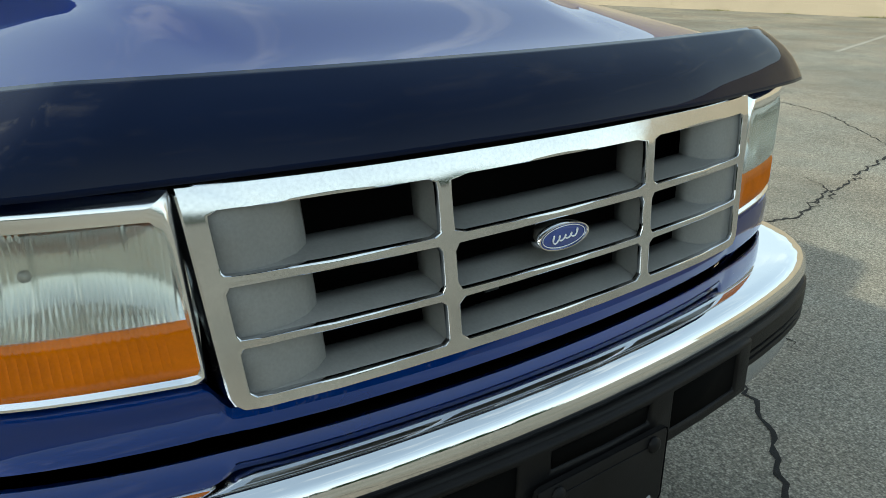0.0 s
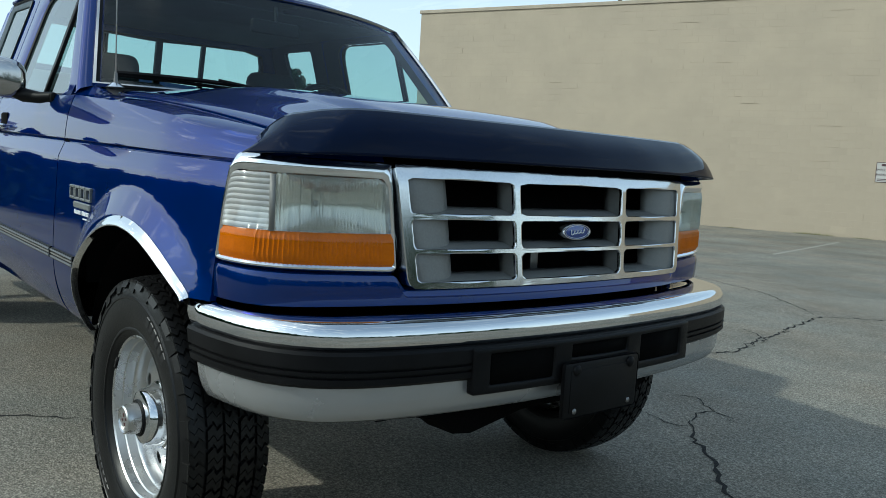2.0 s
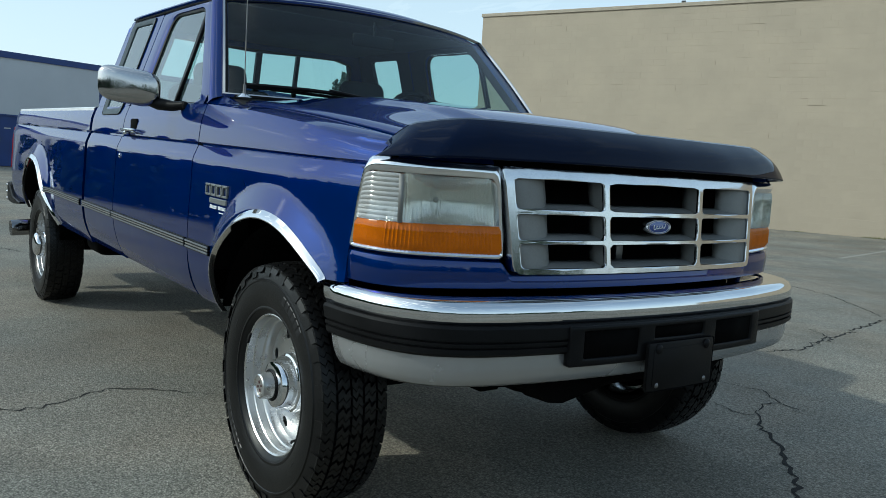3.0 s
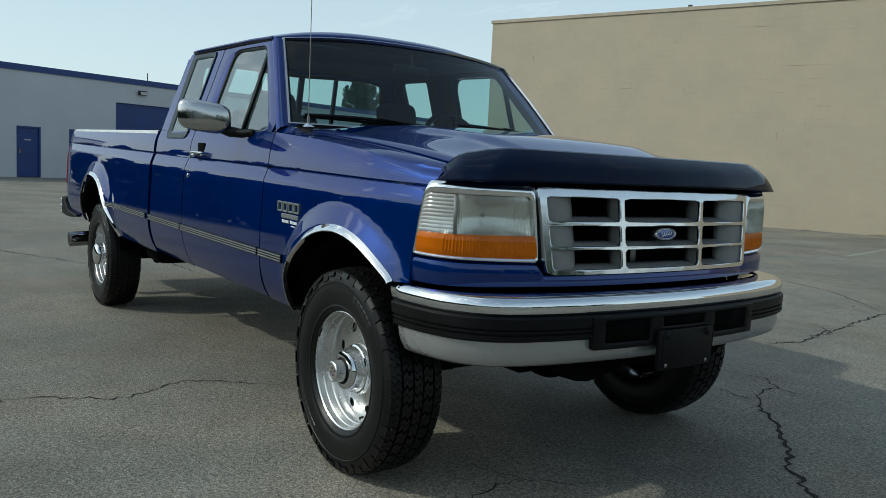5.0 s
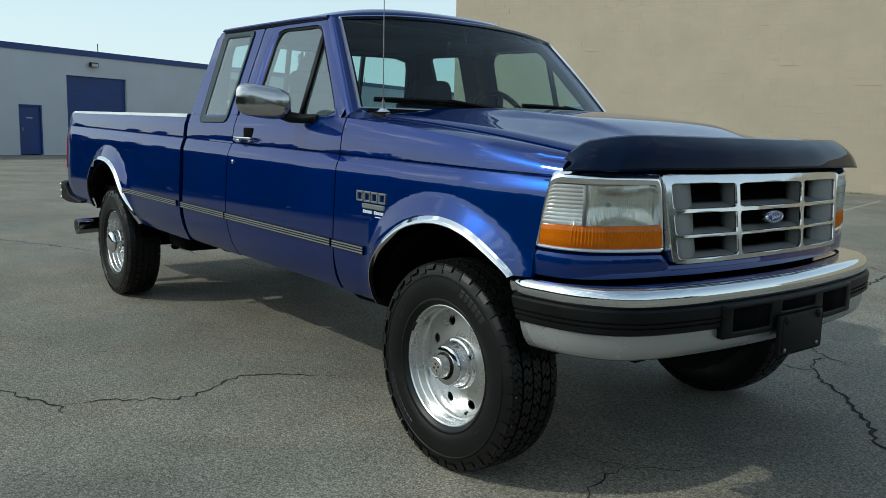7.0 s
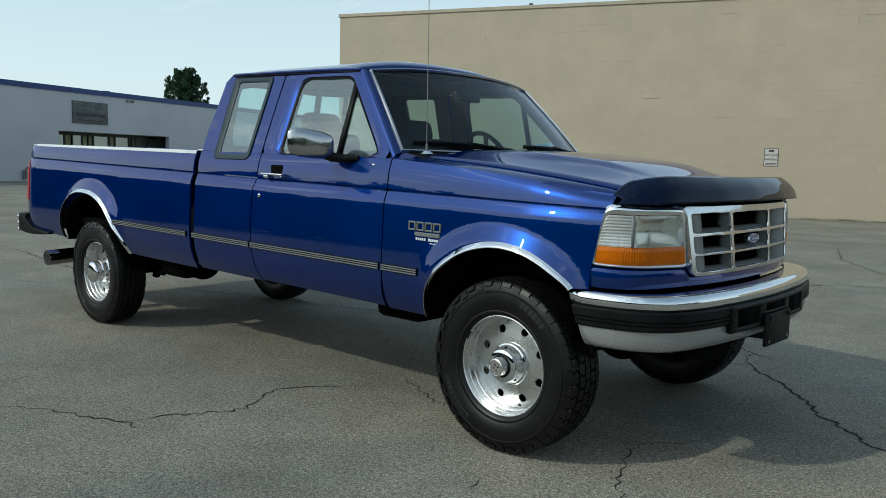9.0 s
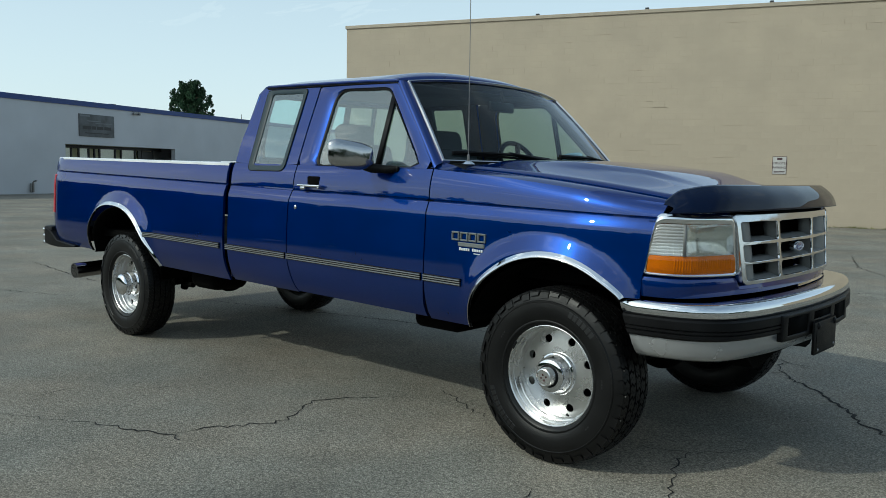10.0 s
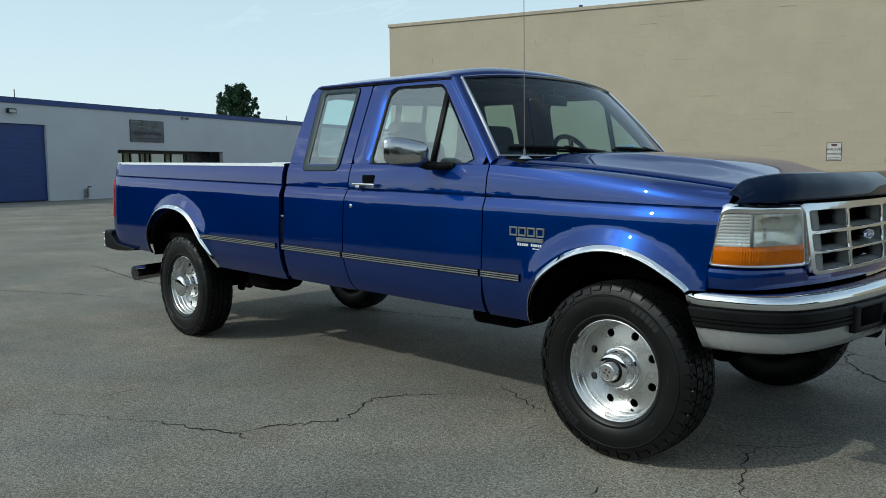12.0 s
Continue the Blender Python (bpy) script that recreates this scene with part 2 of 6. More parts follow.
def lathe(bm, prof, centre, n=48, cap=True):
    """Turns (radius, y) round the y axis through centre."""
    cx, cy, cz = centre
    rows = []
    for k in range(n):
        a = 2 * math.pi * k / n
        rows.append([(cx + r * math.cos(a), cy + y, cz + r * math.sin(a)) for r, y in prof])
    vs = grid(bm, rows, close_u=True)
    if cap:
        for j in (0, -1):
            if prof[j][0] > 1e-4:
                bm.faces.new([vs[i][j] for i in range(n)])
    return vs


def tube(bm, pts, r, n=10, cap=True):
    pts = [Vector(p) for p in pts]
    rows = []
    for i, p in enumerate(pts):
        d = (pts[min(i + 1, len(pts) - 1)] - pts[max(i - 1, 0)]).normalized()
        up = Vector((0, 0, 1)) if abs(d.z) < 0.9 else Vector((1, 0, 0))
        a = d.cross(up).normalized()
        b = d.cross(a)
        rr = r[i] if isinstance(r, (list, tuple)) else r
        rows.append([p + rr * (math.cos(t) * a + math.sin(t) * b) for t in [2 * math.pi * k / n for k in range(n)]])
    vs = grid(bm, rows, close_v=True)
    if cap:
        bm.faces.new(vs[0])
        bm.faces.new(vs[-1])
    return vs


def round_poly(poly, r, k=5):
    """Rounds a polygon's corners; r is one radius or one a corner."""
    out = []
    n = len(poly)
    for i in range(n):
        p0, p1, p2 = Vector(poly[i - 1]), Vector(poly[i]), Vector(poly[(i + 1) % n])
        rr = r[i] if isinstance(r, (list, tuple)) else r
        a, b = (p0 - p1), (p2 - p1)
        d = min(rr, a.length * 0.45, b.length * 0.45)
        q0, q2 = p1 + a.normalized() * d, p1 + b.normalized() * d
        for s in range(k + 1):
            t = s / k
            out.append((1 - t) ** 2 * q0 + 2 * t * (1 - t) * p1 + t * t * q2)
    return out


def by_angle(poly, c, n, phase=0.0, corners=None):
    """n points where rays from c at even angles leave the closed polygon."""
    c = Vector(c)
    out = []
    m = len(poly)
    turns = [2 * math.pi * (k + phase) / n for k in range(n)]
    if corners:
        turns = sorted(turns + [math.atan2(q[1] - c.y, q[0] - c.x) % (2 * math.pi) for q in corners])
    for a in turns:
        d = Vector((math.cos(a), math.sin(a)))
        best = None
        for i in range(m):
            p, q = Vector(poly[i]) - c, Vector(poly[(i + 1) % m]) - c
            e = q - p
            den = d.x * e.y - d.y * e.x
            if abs(den) < 1e-9:
                continue
            t = (p.x * e.y - p.y * e.x) / den
            s = (p.x * d.y - p.y * d.x) / den
            if t > 0 and -1e-6 <= s <= 1 + 1e-6 and (best is None or t > best):
                best = t
        out.append(c + d * (best or 0.0))
    return out


def loft_rings(bm, rings, close=True, mat=0):
    """Joins closed rings of 3D points with quads."""
    return grid(bm, rings, close_v=close, mat=mat)


def lerp(xs, ys, x):
    return float(np.interp(x, xs, ys))

# ---- the pickup truck: body lines, level, front axle at x = 0 ----
PROF = [(0.545, 0.893), (0.575, 0.914), (0.61, 0.929), (0.65, 0.941), (0.69, 0.9495), (0.74, 0.9545), (0.80, 0.9555), (0.86, 0.954), (0.92, 0.951), (0.98, 0.9475),
        (1.03, 0.9455), (1.07, 0.9435), (1.088, 0.9420), (1.096, 0.9400), (1.118, 0.9310), (1.136, 0.9235), (1.1405, 0.9210), (1.143, 0.914), (1.1515, 0.914),
        (1.154, 0.9215), (1.175, 0.9200), (1.205, 0.9165), (1.235, 0.912), (1.265, 0.903), (1.285, 0.896), (1.30, 0.890)]
PZ, PY = [p[0] for p in PROF], [p[1] for p in PROF]


def groove(x):
    return 1.147 - 0.0095 * (x + 1.0)


def z_top(x):
    return lerp([-0.75, -0.3, 0.1, 0.45], [1.30, 1.272, 1.235, 1.188], x)


def z_at(u, x):
    """The height of profile level u at x."""
    g = groove(x)
    if u >= 1.147:
        return g + (u - 1.147) * (z_top(x) - g) / 0.153
    if u > 0.95:
        return 0.95 + (u - 0.95) * (g - 0.95) / 0.197
    return u


def u_at(z, x):
    g = groove(x)
    if z >= g:
        return 1.147 + (z - g) * 0.153 / (z_top(x) - g)
    if z > 0.95:
        return 0.95 + (z - 0.95) * 0.197 / (g - 0.95)
    return z


def smooth(t):
    t = min(1.0, max(0.0, t))
    return t * t * (3 - 2 * t)


def bulge(x, z):
    out = 0.0
    for cx, cz, r1, w in ((-0.02, 0.46, 0.575, 0.075), (-3.96, 0.45, 0.605, 0.080)):
        dx, dz = x - cx, z - cz
        r = math.hypot(dx, dz)
        if r < r1 and dz > 0:
            ang = abs(math.atan2(dx, dz))
            fade = smooth((1.45 - ang) / 0.75)
            edge = r1 - 0.035 * (1 - fade)
            out = max(out, 0.030 * fade * min(1.0, max(0.0, (edge - r) / w)))
    return out


def side_y(x, z):
    y = lerp(PZ, PY, u_at(z, x))
    if x > 0.10:
        y -= 0.045 * ((x - 0.10) / 0.34) ** 1.6
    if x < -5.0:
        y -= 0.05 * min(1.0, (-5.0 - x) / 0.245) ** 2.5
    return y + bulge(x, z)


ARCH_F = ([-0.487, -0.470, -0.441, -0.40, -0.35, -0.28, -0.206, -0.11, -0.012, 0.07, 0.143, 0.21, 0.276, 0.33, 0.366, 0.372],
          [0.545, 0.620, 0.698, 0.760, 0.814, 0.866, 0.911, 0.944, 0.958, 0.955, 0.941, 0.915, 0.878, 0.842, 0.812, 0.80])
ARCH_R = ([-4.500, -4.493, -4.470, -4.42, -4.355, -4.26, -4.16, -4.055, -3.95, -3.86, -3.782, -3.70, -3.63, -3.576, -3.51, -3.46, -3.427],
          [0.56, 0.700, 0.775, 0.845, 0.898, 0.940, 0.964, 0.974, 0.972, 0.961, 0.940, 0.902, 0.852, 0.795, 0.705, 0.62, 0.535])


def side_rows(xs, z_low, u_hi=1.30, x_of=None):
    """Rows of the body's side (the truck's right), from z_low(x) up to level u_hi; x_of(s, z) bends the columns."""
    us = [u for u in PZ if u <= u_hi + 1e-6]
    cols = []
    for s in xs:
        col = []
        for u in us:
            x = s
            z1 = z_at(1.05, x)
            lo = z_low(x)
            z = lo + (u - 0.545) / (1.05 - 0.545) * (z1 - lo) if u < 1.05 else z_at(u, x)
            if x_of:
                x = x_of(s, z)
            col.append(Vector((x, -side_y(x, z), z)))
        cols.append(col)
    return cols


def spread(a, b, step, extra=()):
    n = max(1, round(abs(b - a) / step))
    return sorted(set([round(a + (b - a) * i / n, 5) for i in range(n + 1)] + [round(e, 5) for e in extra if min(a, b) <= e <= max(a, b)]))


truck = thing("pickup_truck", "blue extended-cab pickup truck with chrome grille parked on asphalt", "pickup truck")


def yg(z):
    """Half-width of the cab above the belt line."""
    return 0.891 - 0.325 * (z - 1.30)


BSEAM = ([0.535, 0.60, 0.764, 1.05, 1.17, 1.435, 1.781], [-1.812, -1.835, -1.866, -1.866, -1.845, -1.834, -1.809])


def x_b(z):
    return lerp(*BSEAM, z)


DOOR_OUT = [(-1.842, 1.30), (-1.831, 1.50), (-1.806, 1.772), (-1.50, 1.768), (-1.165, 1.762), (-0.95, 1.53), (-0.785, 1.345), (-0.752, 1.30)]
DOOR_IN = round_poly([(-1.690, 1.298), (-1.655, 1.742), (-1.215, 1.737), (-0.845, 1.306)], [0.05, 0.09, 0.05, 0.05], 6)
QW_OUT = round_poly([(-2.332, 1.256), (-2.328, 1.764), (-1.926, 1.760), (-1.962, 1.260)], [0.04, 0.025, 0.025, 0.045], 5)
QW_IN = round_poly([(-2.286, 1.288), (-2.276, 1.736), (-1.962, 1.732), (-1.996, 1.292)], [0.022, 0.014, 0.014, 0.022], 5)
CABQ_OUT = [(-2.492, 1.30), (-2.485, 1.45), (-2.40, 1.775), (-2.36, 1.782), (-1.815, 1.778), (-1.840, 1.50), (-1.851, 1.30)]


def ring3(pts, dy=0.0):
    return [Vector((p[0], -(yg(p[1]) + dy), p[1])) for p in pts]


FY = [0, 0.1, 0.2, 0.3, 0.4, 0.5, 0.57, 0.64, 0.70, 0.75, 0.79, 0.82, 0.845, 0.865, 0.88, 0.892, 0.900, 0.906, 0.910]
FX = [0.728, 0.727, 0.722, 0.714, 0.703, 0.686, 0.668, 0.652, 0.636, 0.620, 0.604, 0.588, 0.568, 0.546, 0.522, 0.494, 0.465, 0.435, 0.40]


def front_x(y, o=0.0):
    return lerp(FY, FX, abs(y)) + o


def hood_z(x, y):
    t = (0.66 - x) / 1.25
    a = abs(y)
    z = 1.226 + 0.186 * t - 0.062 * t * t
    z -= 0.030 * (a / 0.79) ** 2.5 + 0.009 * smooth((a - 0.772) / 0.018)
    edge = lerp([-0.60, -0.10, 0.45], [0.56, 0.525, 0.385], x)
    rise = smooth((0.52 - x) / 0.38) * (0.40 + 0.60 * smooth((x + 0.62) / 0.5))
    z += (0.028 * smooth((0.76 - a) / 0.30) + 0.014 * smooth((edge - a) / 0.05 + 0.5)) * rise
    nose = 0.09 - (front_x(y, -0.05) - x)
    if nose > 0:
        z -= 0.035 * (nose / 0.09) ** 2
    return z


def hem(cols, d=0.016):
    """Turns the panel's end edges inwards."""
    cols.insert(0, [v + Vector((0.001, d, 0)) for v in cols[0]])
    cols.append([v + Vector((-0.001, d, 0)) for v in cols[-1]])


def fender(mir):
    f = new("front_fender")
    f.parent = truck
    bm = bmesh.new()
    xs = spread(-0.745, 0.43, 0.03, ARCH_F[0] + [-0.489])

    def low(x):
        if x < -0.488:
            return 0.545
        return lerp(*ARCH_F, x) if x < 0.372 else 0.80
    cols = side_rows(xs, low, x_of=lambda s, z: s if s < 0.30 else 0.30 + (s - 0.30) / 0.13 * (lerp([0.80, 0.89, 1.15, 1.20], [0.428, 0.433, 0.492, 0.50], z) - 0.30))
    for col in cols:
        x = col[-1].x
        y0, z0 = -col[-1].y, col[-1].z
        yi = lerp([-0.75, 0.45], [0.807, 0.803], x)
        zi = hood_z(x, 0.77) - 0.017
        if x > 0.3:
            yi, zi = min(yi, y0 - 0.02), zi
        for t in (0.3, 0.6, 0.85, 1.0):
            col.append(Vector((x, -(y0 + (yi - y0) * t), z0 + (zi - z0) * (1 - (1 - t) ** 1.8))))
        col.append(Vector((x, -(yi - 0.001), zi - 0.006)))
        col.append(Vector((x, -(yi - 0.001), zi - 0.04)))
    hem(cols)
    grid(bm, cols)
    part("panel", bm, PAINT, f, rake=True, mirror=mir)
    bm = bmesh.new()
    rows = []
    for y in [0.60 + 0.245 * k / 16 for k in range(17)]:
        rows.append([Vector((front_x(y, -0.002), -y, 1.150)), Vector((front_x(y, -0.012), -y, 1.166)), Vector((front_x(y, -0.05), -y * 0.985, 1.182)), Vector((front_x(y, -0.10), -y * 0.965, 1.196)), Vector((front_x(y, -0.16), -y * 0.94, 1.208))])
    grid(bm, rows)
    part("fender_cap", bm, PAINT, f, rake=True, mirror=mir)
    # bright trim round the wheel opening
    flare_trim(f, ARCH_F, mir)
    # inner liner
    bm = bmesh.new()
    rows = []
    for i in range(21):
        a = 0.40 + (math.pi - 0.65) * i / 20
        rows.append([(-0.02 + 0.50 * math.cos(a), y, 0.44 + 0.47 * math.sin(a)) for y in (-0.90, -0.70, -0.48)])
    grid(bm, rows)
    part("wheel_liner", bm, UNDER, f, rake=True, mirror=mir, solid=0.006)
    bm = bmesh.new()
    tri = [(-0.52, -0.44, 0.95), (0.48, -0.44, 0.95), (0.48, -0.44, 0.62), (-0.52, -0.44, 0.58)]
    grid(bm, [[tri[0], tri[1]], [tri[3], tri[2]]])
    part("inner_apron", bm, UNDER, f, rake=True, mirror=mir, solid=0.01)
    return f


def flare_trim(parent, arch, mir):
    xs, zs = arch
    pts = [Vector((x, z)) for x, z in zip(xs, zs)]
    cx = (xs[0] + xs[-1]) / 2
    cz = 0.45
    bm = bmesh.new()
    rows = []
    fine = []
    for a, b in zip(pts, pts[1:]):
        for k in range(4):
            fine.append(a.lerp(b, k / 4))
    fine.append(pts[-1])
    sm = [fine[0]] + [(fine[max(i - 2, 0)] + fine[i - 1] + fine[i] + fine[i + 1] + fine[min(i + 2, len(fine) - 1)]) / 5 for i in range(1, len(fine) - 1)] + [fine[-1]]
    n = len(sm)
    for i, p in enumerate(sm):
        d = (Vector((cx, cz)) - p).normalized()
        w = 0.025 * (0.6 + 0.4 * math.sin(math.pi * i / (n - 1)))
        row = []
        for t, o in ((-0.10, 0.001), (0.0, 0.003), (0.3, 0.009), (0.6, 0.015), (0.88, 0.018), (1.0, 0.017), (1.04, 0.008), (1.0, -0.002)):
            q = p + d * w * t
            row.append(Vector((q.x, -(side_y(p.x, p.y) + o), q.y)))
        rows.append(row)
    grid(bm, rows)
    part("arch_trim", bm, CHROME, parent, "chrome wheel-arch trim", rake=True, mirror=mir)


for mir in (False, True):
    fender(mir)

# hood
hood = new("hood")
hood.parent = truck
bm = bmesh.new()
rows = []
ys = [-0.79, -0.775, -0.74, -0.68, -0.6, -0.54, -0.5, -0.46, -0.42, -0.38, -0.34, -0.30, -0.26, -0.22, -0.18, -0.14, -0.10, -0.05, 0.0]
ys = ys + [-y for y in reversed(ys[:-1])]
for k in range(41):
    t = k / 40
    row = []
    for y in ys:
        xr = -0.62 + 0.09 * (1 - (y / 0.79) ** 2)
        xf = front_x(y, -0.05)
        x = xr + (xf - xr) * t
        row.append(Vector((x, y, hood_z(x, y))))
    rows.append([Vector((row[0].x, row[0].y - 0.0, row[0].z - 0.03))] + row + [Vector((row[-1].x, row[-1].y, row[-1].z - 0.03))])
grid(bm, rows)
part("hood_panel", bm, PAINT, hood, rake=True, solid=0.004)
# black box filling the engine bay with painted shade
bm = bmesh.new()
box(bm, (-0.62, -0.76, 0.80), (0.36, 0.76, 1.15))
part("bay_shade_box", bm, GAP, hood, rake=True)

# smoked deflector along the hood's edge
bm = bmesh.new()
TOPD = ([0, 0.285, 0.47, 0.60, 0.672, 0.755, 0.835], [0.672, 0.664, 0.650, 0.634, 0.612, 0.542, 0.470], [1.272, 1.272, 1.272, 1.272, 1.270, 1.257, 1.238])
BOTD = ([0, 0.33, 0.585, 0.71, 0.790, 0.850, 0.895], [0.765, 0.750, 0.712, 0.688, 0.662, 0.602, 0.525], [1.168, 1.167, 1.164, 1.162, 1.160, 1.158, 1.152])
rows = []
for k in range(61):
    s = -1 + 2 * k / 60
    a = abs(s)
    u = a * 6
    i = min(5, int(u))
    f = u - i
    sg = 1 if s > 0 else -1
    def at(tab):
        return [tab[c][i] + (tab[c][i + 1] - tab[c][i]) * f for c in range(3)]
    ty, tx, tz = at(TOPD)
    by, bx, bz = at(BOTD)
    drop = max(0.0, (a - 0.87) / 0.13) ** 1.4
    tz -= 0.050 * drop + 0.006 * math.exp(-((a - 0.83) / 0.02) ** 2)
    row = []
    for v in (0, 0.06, 0.2, 0.4, 0.6, 0.8, 0.94, 1.0):
        out = (0.018 + 0.016 * smooth((a - 0.72) / 0.25) + 0.006 * math.sin(44 * a + 2 * v) * smooth((a - 0.78) / 0.1)) * math.sin(math.pi * v)
        row.append(Vector((tx + (bx - tx) * v + out, sg * (ty + (by - ty) * v), tz + (bz - tz) * v + 0.006 * math.sin(math.pi * v))))
    rows.append(row)
rows = [rows[0]] + [[(a + b * 2 + c) / 4 for a, b, c in zip(rows[k - 1], rows[k], rows[k + 1])] for k in range(1, len(rows) - 1)] + [rows[-1]]
grid(bm, rows)
deflector = part("hood_deflector", bm, SMOKED, truck, "dark smoked glossy hood deflector", rake=True, solid=0.004)
for s in (-1, 1):
    for y, x, z in ((0.60, 0.665, 1.225), (0.79, 0.545, 1.215)):
        bm = bmesh.new()
        bmesh.ops.create_uvsphere(bm, u_segments=12, v_segments=8, radius=0.009)
        bmesh.ops.translate(bm, vec=(x, s * y, z), verts=bm.verts)
        part("screw", bm, BLACK_PLASTIC, deflector, rake=True)

ARC = [0.0]
AY = [0.573 + 0.335 * k / 60 for k in range(61)]
for k in range(60):
    ARC.append(ARC[-1] + math.hypot(AY[k + 1] - AY[k], front_x(AY[k + 1]) - front_x(AY[k])))


def lamp_pt(s, z, o=0.0):
    """s runs from 0 at the grille to 1 at the fender, along the curve."""
    d = s * ARC[-1]
    y = lerp(ARC, AY, d) + min(0.0, d)
    y2 = lerp(ARC, AY, d + 0.01) + min(0.0, d + 0.01)
    t = Vector((front_x(y2) - front_x(y), y2 - y)).normalized() if y2 > y else Vector((-0.96, 0.28))
    return Vector((front_x(y) + 0.008 - 0.012 * (z - 1.0) + t.y * o, -(y - t.x * o), z))


# header and valance behind lamps and grille; black sheets stand in for shade
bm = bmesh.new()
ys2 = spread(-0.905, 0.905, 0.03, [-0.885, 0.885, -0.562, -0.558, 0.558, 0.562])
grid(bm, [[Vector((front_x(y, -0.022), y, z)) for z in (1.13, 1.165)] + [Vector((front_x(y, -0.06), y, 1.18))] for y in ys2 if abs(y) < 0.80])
part("header_shade", bm, GAP, truck, rake=True, solid=0.004)
VAL = ((-0.05, 0.004), (-0.004, 0.002), (0.010, -0.004), (0.014, -0.018), (0.012, None), (0.011, 0.821), (0.009, 0.813), (0.004, 0.810))
bm = bmesh.new()
rows = []
for y in spread(-0.57, 0.57, 0.03, [-0.562, -0.555, -0.548, -0.535, 0.535, 0.548, 0.555, 0.562]):
    k = 0.853 + 0.035 * smooth((abs(y) - 0.535) / 0.035)
    rows.append([Vector((front_x(y, o), y, 0.835 if z is None else (k + z if z < 0.1 else z))) for o, z in VAL])
for side in (-1, 1):
    ends = []
    for s in [k / 24 for k in range(1, 25)]:
        flush = -0.004 * smooth((s - 0.72) / 0.28)
        line = [lamp_pt(s, 0.835 if z is None else (0.888 + 0.008 * s + z if z < 0.1 else z), o - 0.008 + (flush if o > -0.02 else 0)) for o, z in VAL]
        ends.append([Vector((p.x, -side * p.y, p.z)) for p in line])
    rows = rows + ends if side > 0 else ends[::-1] + rows
grid(bm, rows)
part("front_valance", bm, PAINT, truck, rake=True, solid=0.004)
# black sheet painted as the depth shade behind the grille openings
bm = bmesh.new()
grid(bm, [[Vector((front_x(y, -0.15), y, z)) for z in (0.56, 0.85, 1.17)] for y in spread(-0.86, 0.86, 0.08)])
part("grille_shade", bm, GAP, truck, rake=True, solid=0.004)
bm = bmesh.new()
for s in range(-16, 17):
    box(bm, (0.52, s * 0.033 - 0.002, 0.84), (0.525, s * 0.033 + 0.002, 1.12))
part("radiator_fin", bm, BLACK_PLASTIC, truck, rake=True)

# grille
grille = new("grille")
grille.parent = truck


def gp(y, z, o=0.0):
    k = 1 - 0.055 * (1.139 - z) / 0.284
    roll = max(0.0, z - 1.098) / 0.041
    return Vector((front_x(y * k, o) + 0.012 + 0.010 * (y / 0.57) ** 2 - 0.085 * (z - 0.99) - 0.005 * roll ** 1.6, y * k, z))


bm = bmesh.new()
TY, TZ = [-0.575, -0.2225, 0.2225, 0.575], [0.855, 0.9445, 1.028, 1.147]
for i, (ya, yb) in enumerate(((-0.5475, -0.235), (-0.210, 0.210), (0.235, 0.5475))):
    for j, (za, zb) in enumerate(((0.8715, 0.9385), (0.9505, 1.0205), (1.0355, 1.117))):
        tile = [(TY[i], TZ[j]), (TY[i + 1], TZ[j]), (TY[i + 1], TZ[j + 1]), (TY[i], TZ[j + 1])]
        rad = [0.0] * 4
        corners = list(tile)
        if j == 0 and i == 0:
            rad[0] = 0.028
        if j == 0 and i == 2:
            rad[1] = 0.028
        tile = round_poly(tile, rad, 4)
        hole = round_poly([(ya, za), (yb, za), (yb, zb), (ya, zb)], 0.011, 4)
        c = ((ya + yb) / 2, (za + zb) / 2)
        a2, b2 = by_angle(tile, c, 112, corners=corners), by_angle(hole, c, 112, corners=corners)
        e2 = [q + (p - q).normalized() * min(0.004, (p - q).length * 0.5) for p, q in zip(a2, b2)]
        g2 = [q + (p - q).normalized() * min(0.0015, (p - q).length * 0.2) for p, q in zip(a2, b2)]
        d2 = [q + (p - q).normalized() * min(0.0062, (p - q).length * 0.8) for p, q in zip(a2, b2)]
        m2 = [p.lerp(q, 0.5) for p, q in zip(a2, d2)]
        loft_rings(bm, [[gp(p.x, p.y) for p in a2], [gp(p.x, p.y) for p in m2], [gp(p.x, p.y) for p in d2], [gp(p.x, p.y) for p in e2], [gp(p.x, p.y, -0.001) for p in g2], [gp(p.x, p.y, -0.004) for p in b2], [gp(p.x, p.y, -0.009) for p in b2]])
edge = round_poly([(-0.575, 0.855), (0.575, 0.855), (0.575, 1.147), (-0.575, 1.147)], [0.028, 0.028, 0.004, 0.004], 4)
ed = by_angle(edge, (0, 1.0), 240)
loft_rings(bm, [[gp(p.x, p.y, o) for p in [Vector((0, 1.0)) + (q - Vector((0, 1.0))) * k for q in ed]] for k, o in ((1.0, 0.0), (1.004, -0.002), (1.004, -0.035))])
part("grille_frame", bm, BRIGHT_TRIM, grille, "chrome grille frame with nine openings", rake=True)
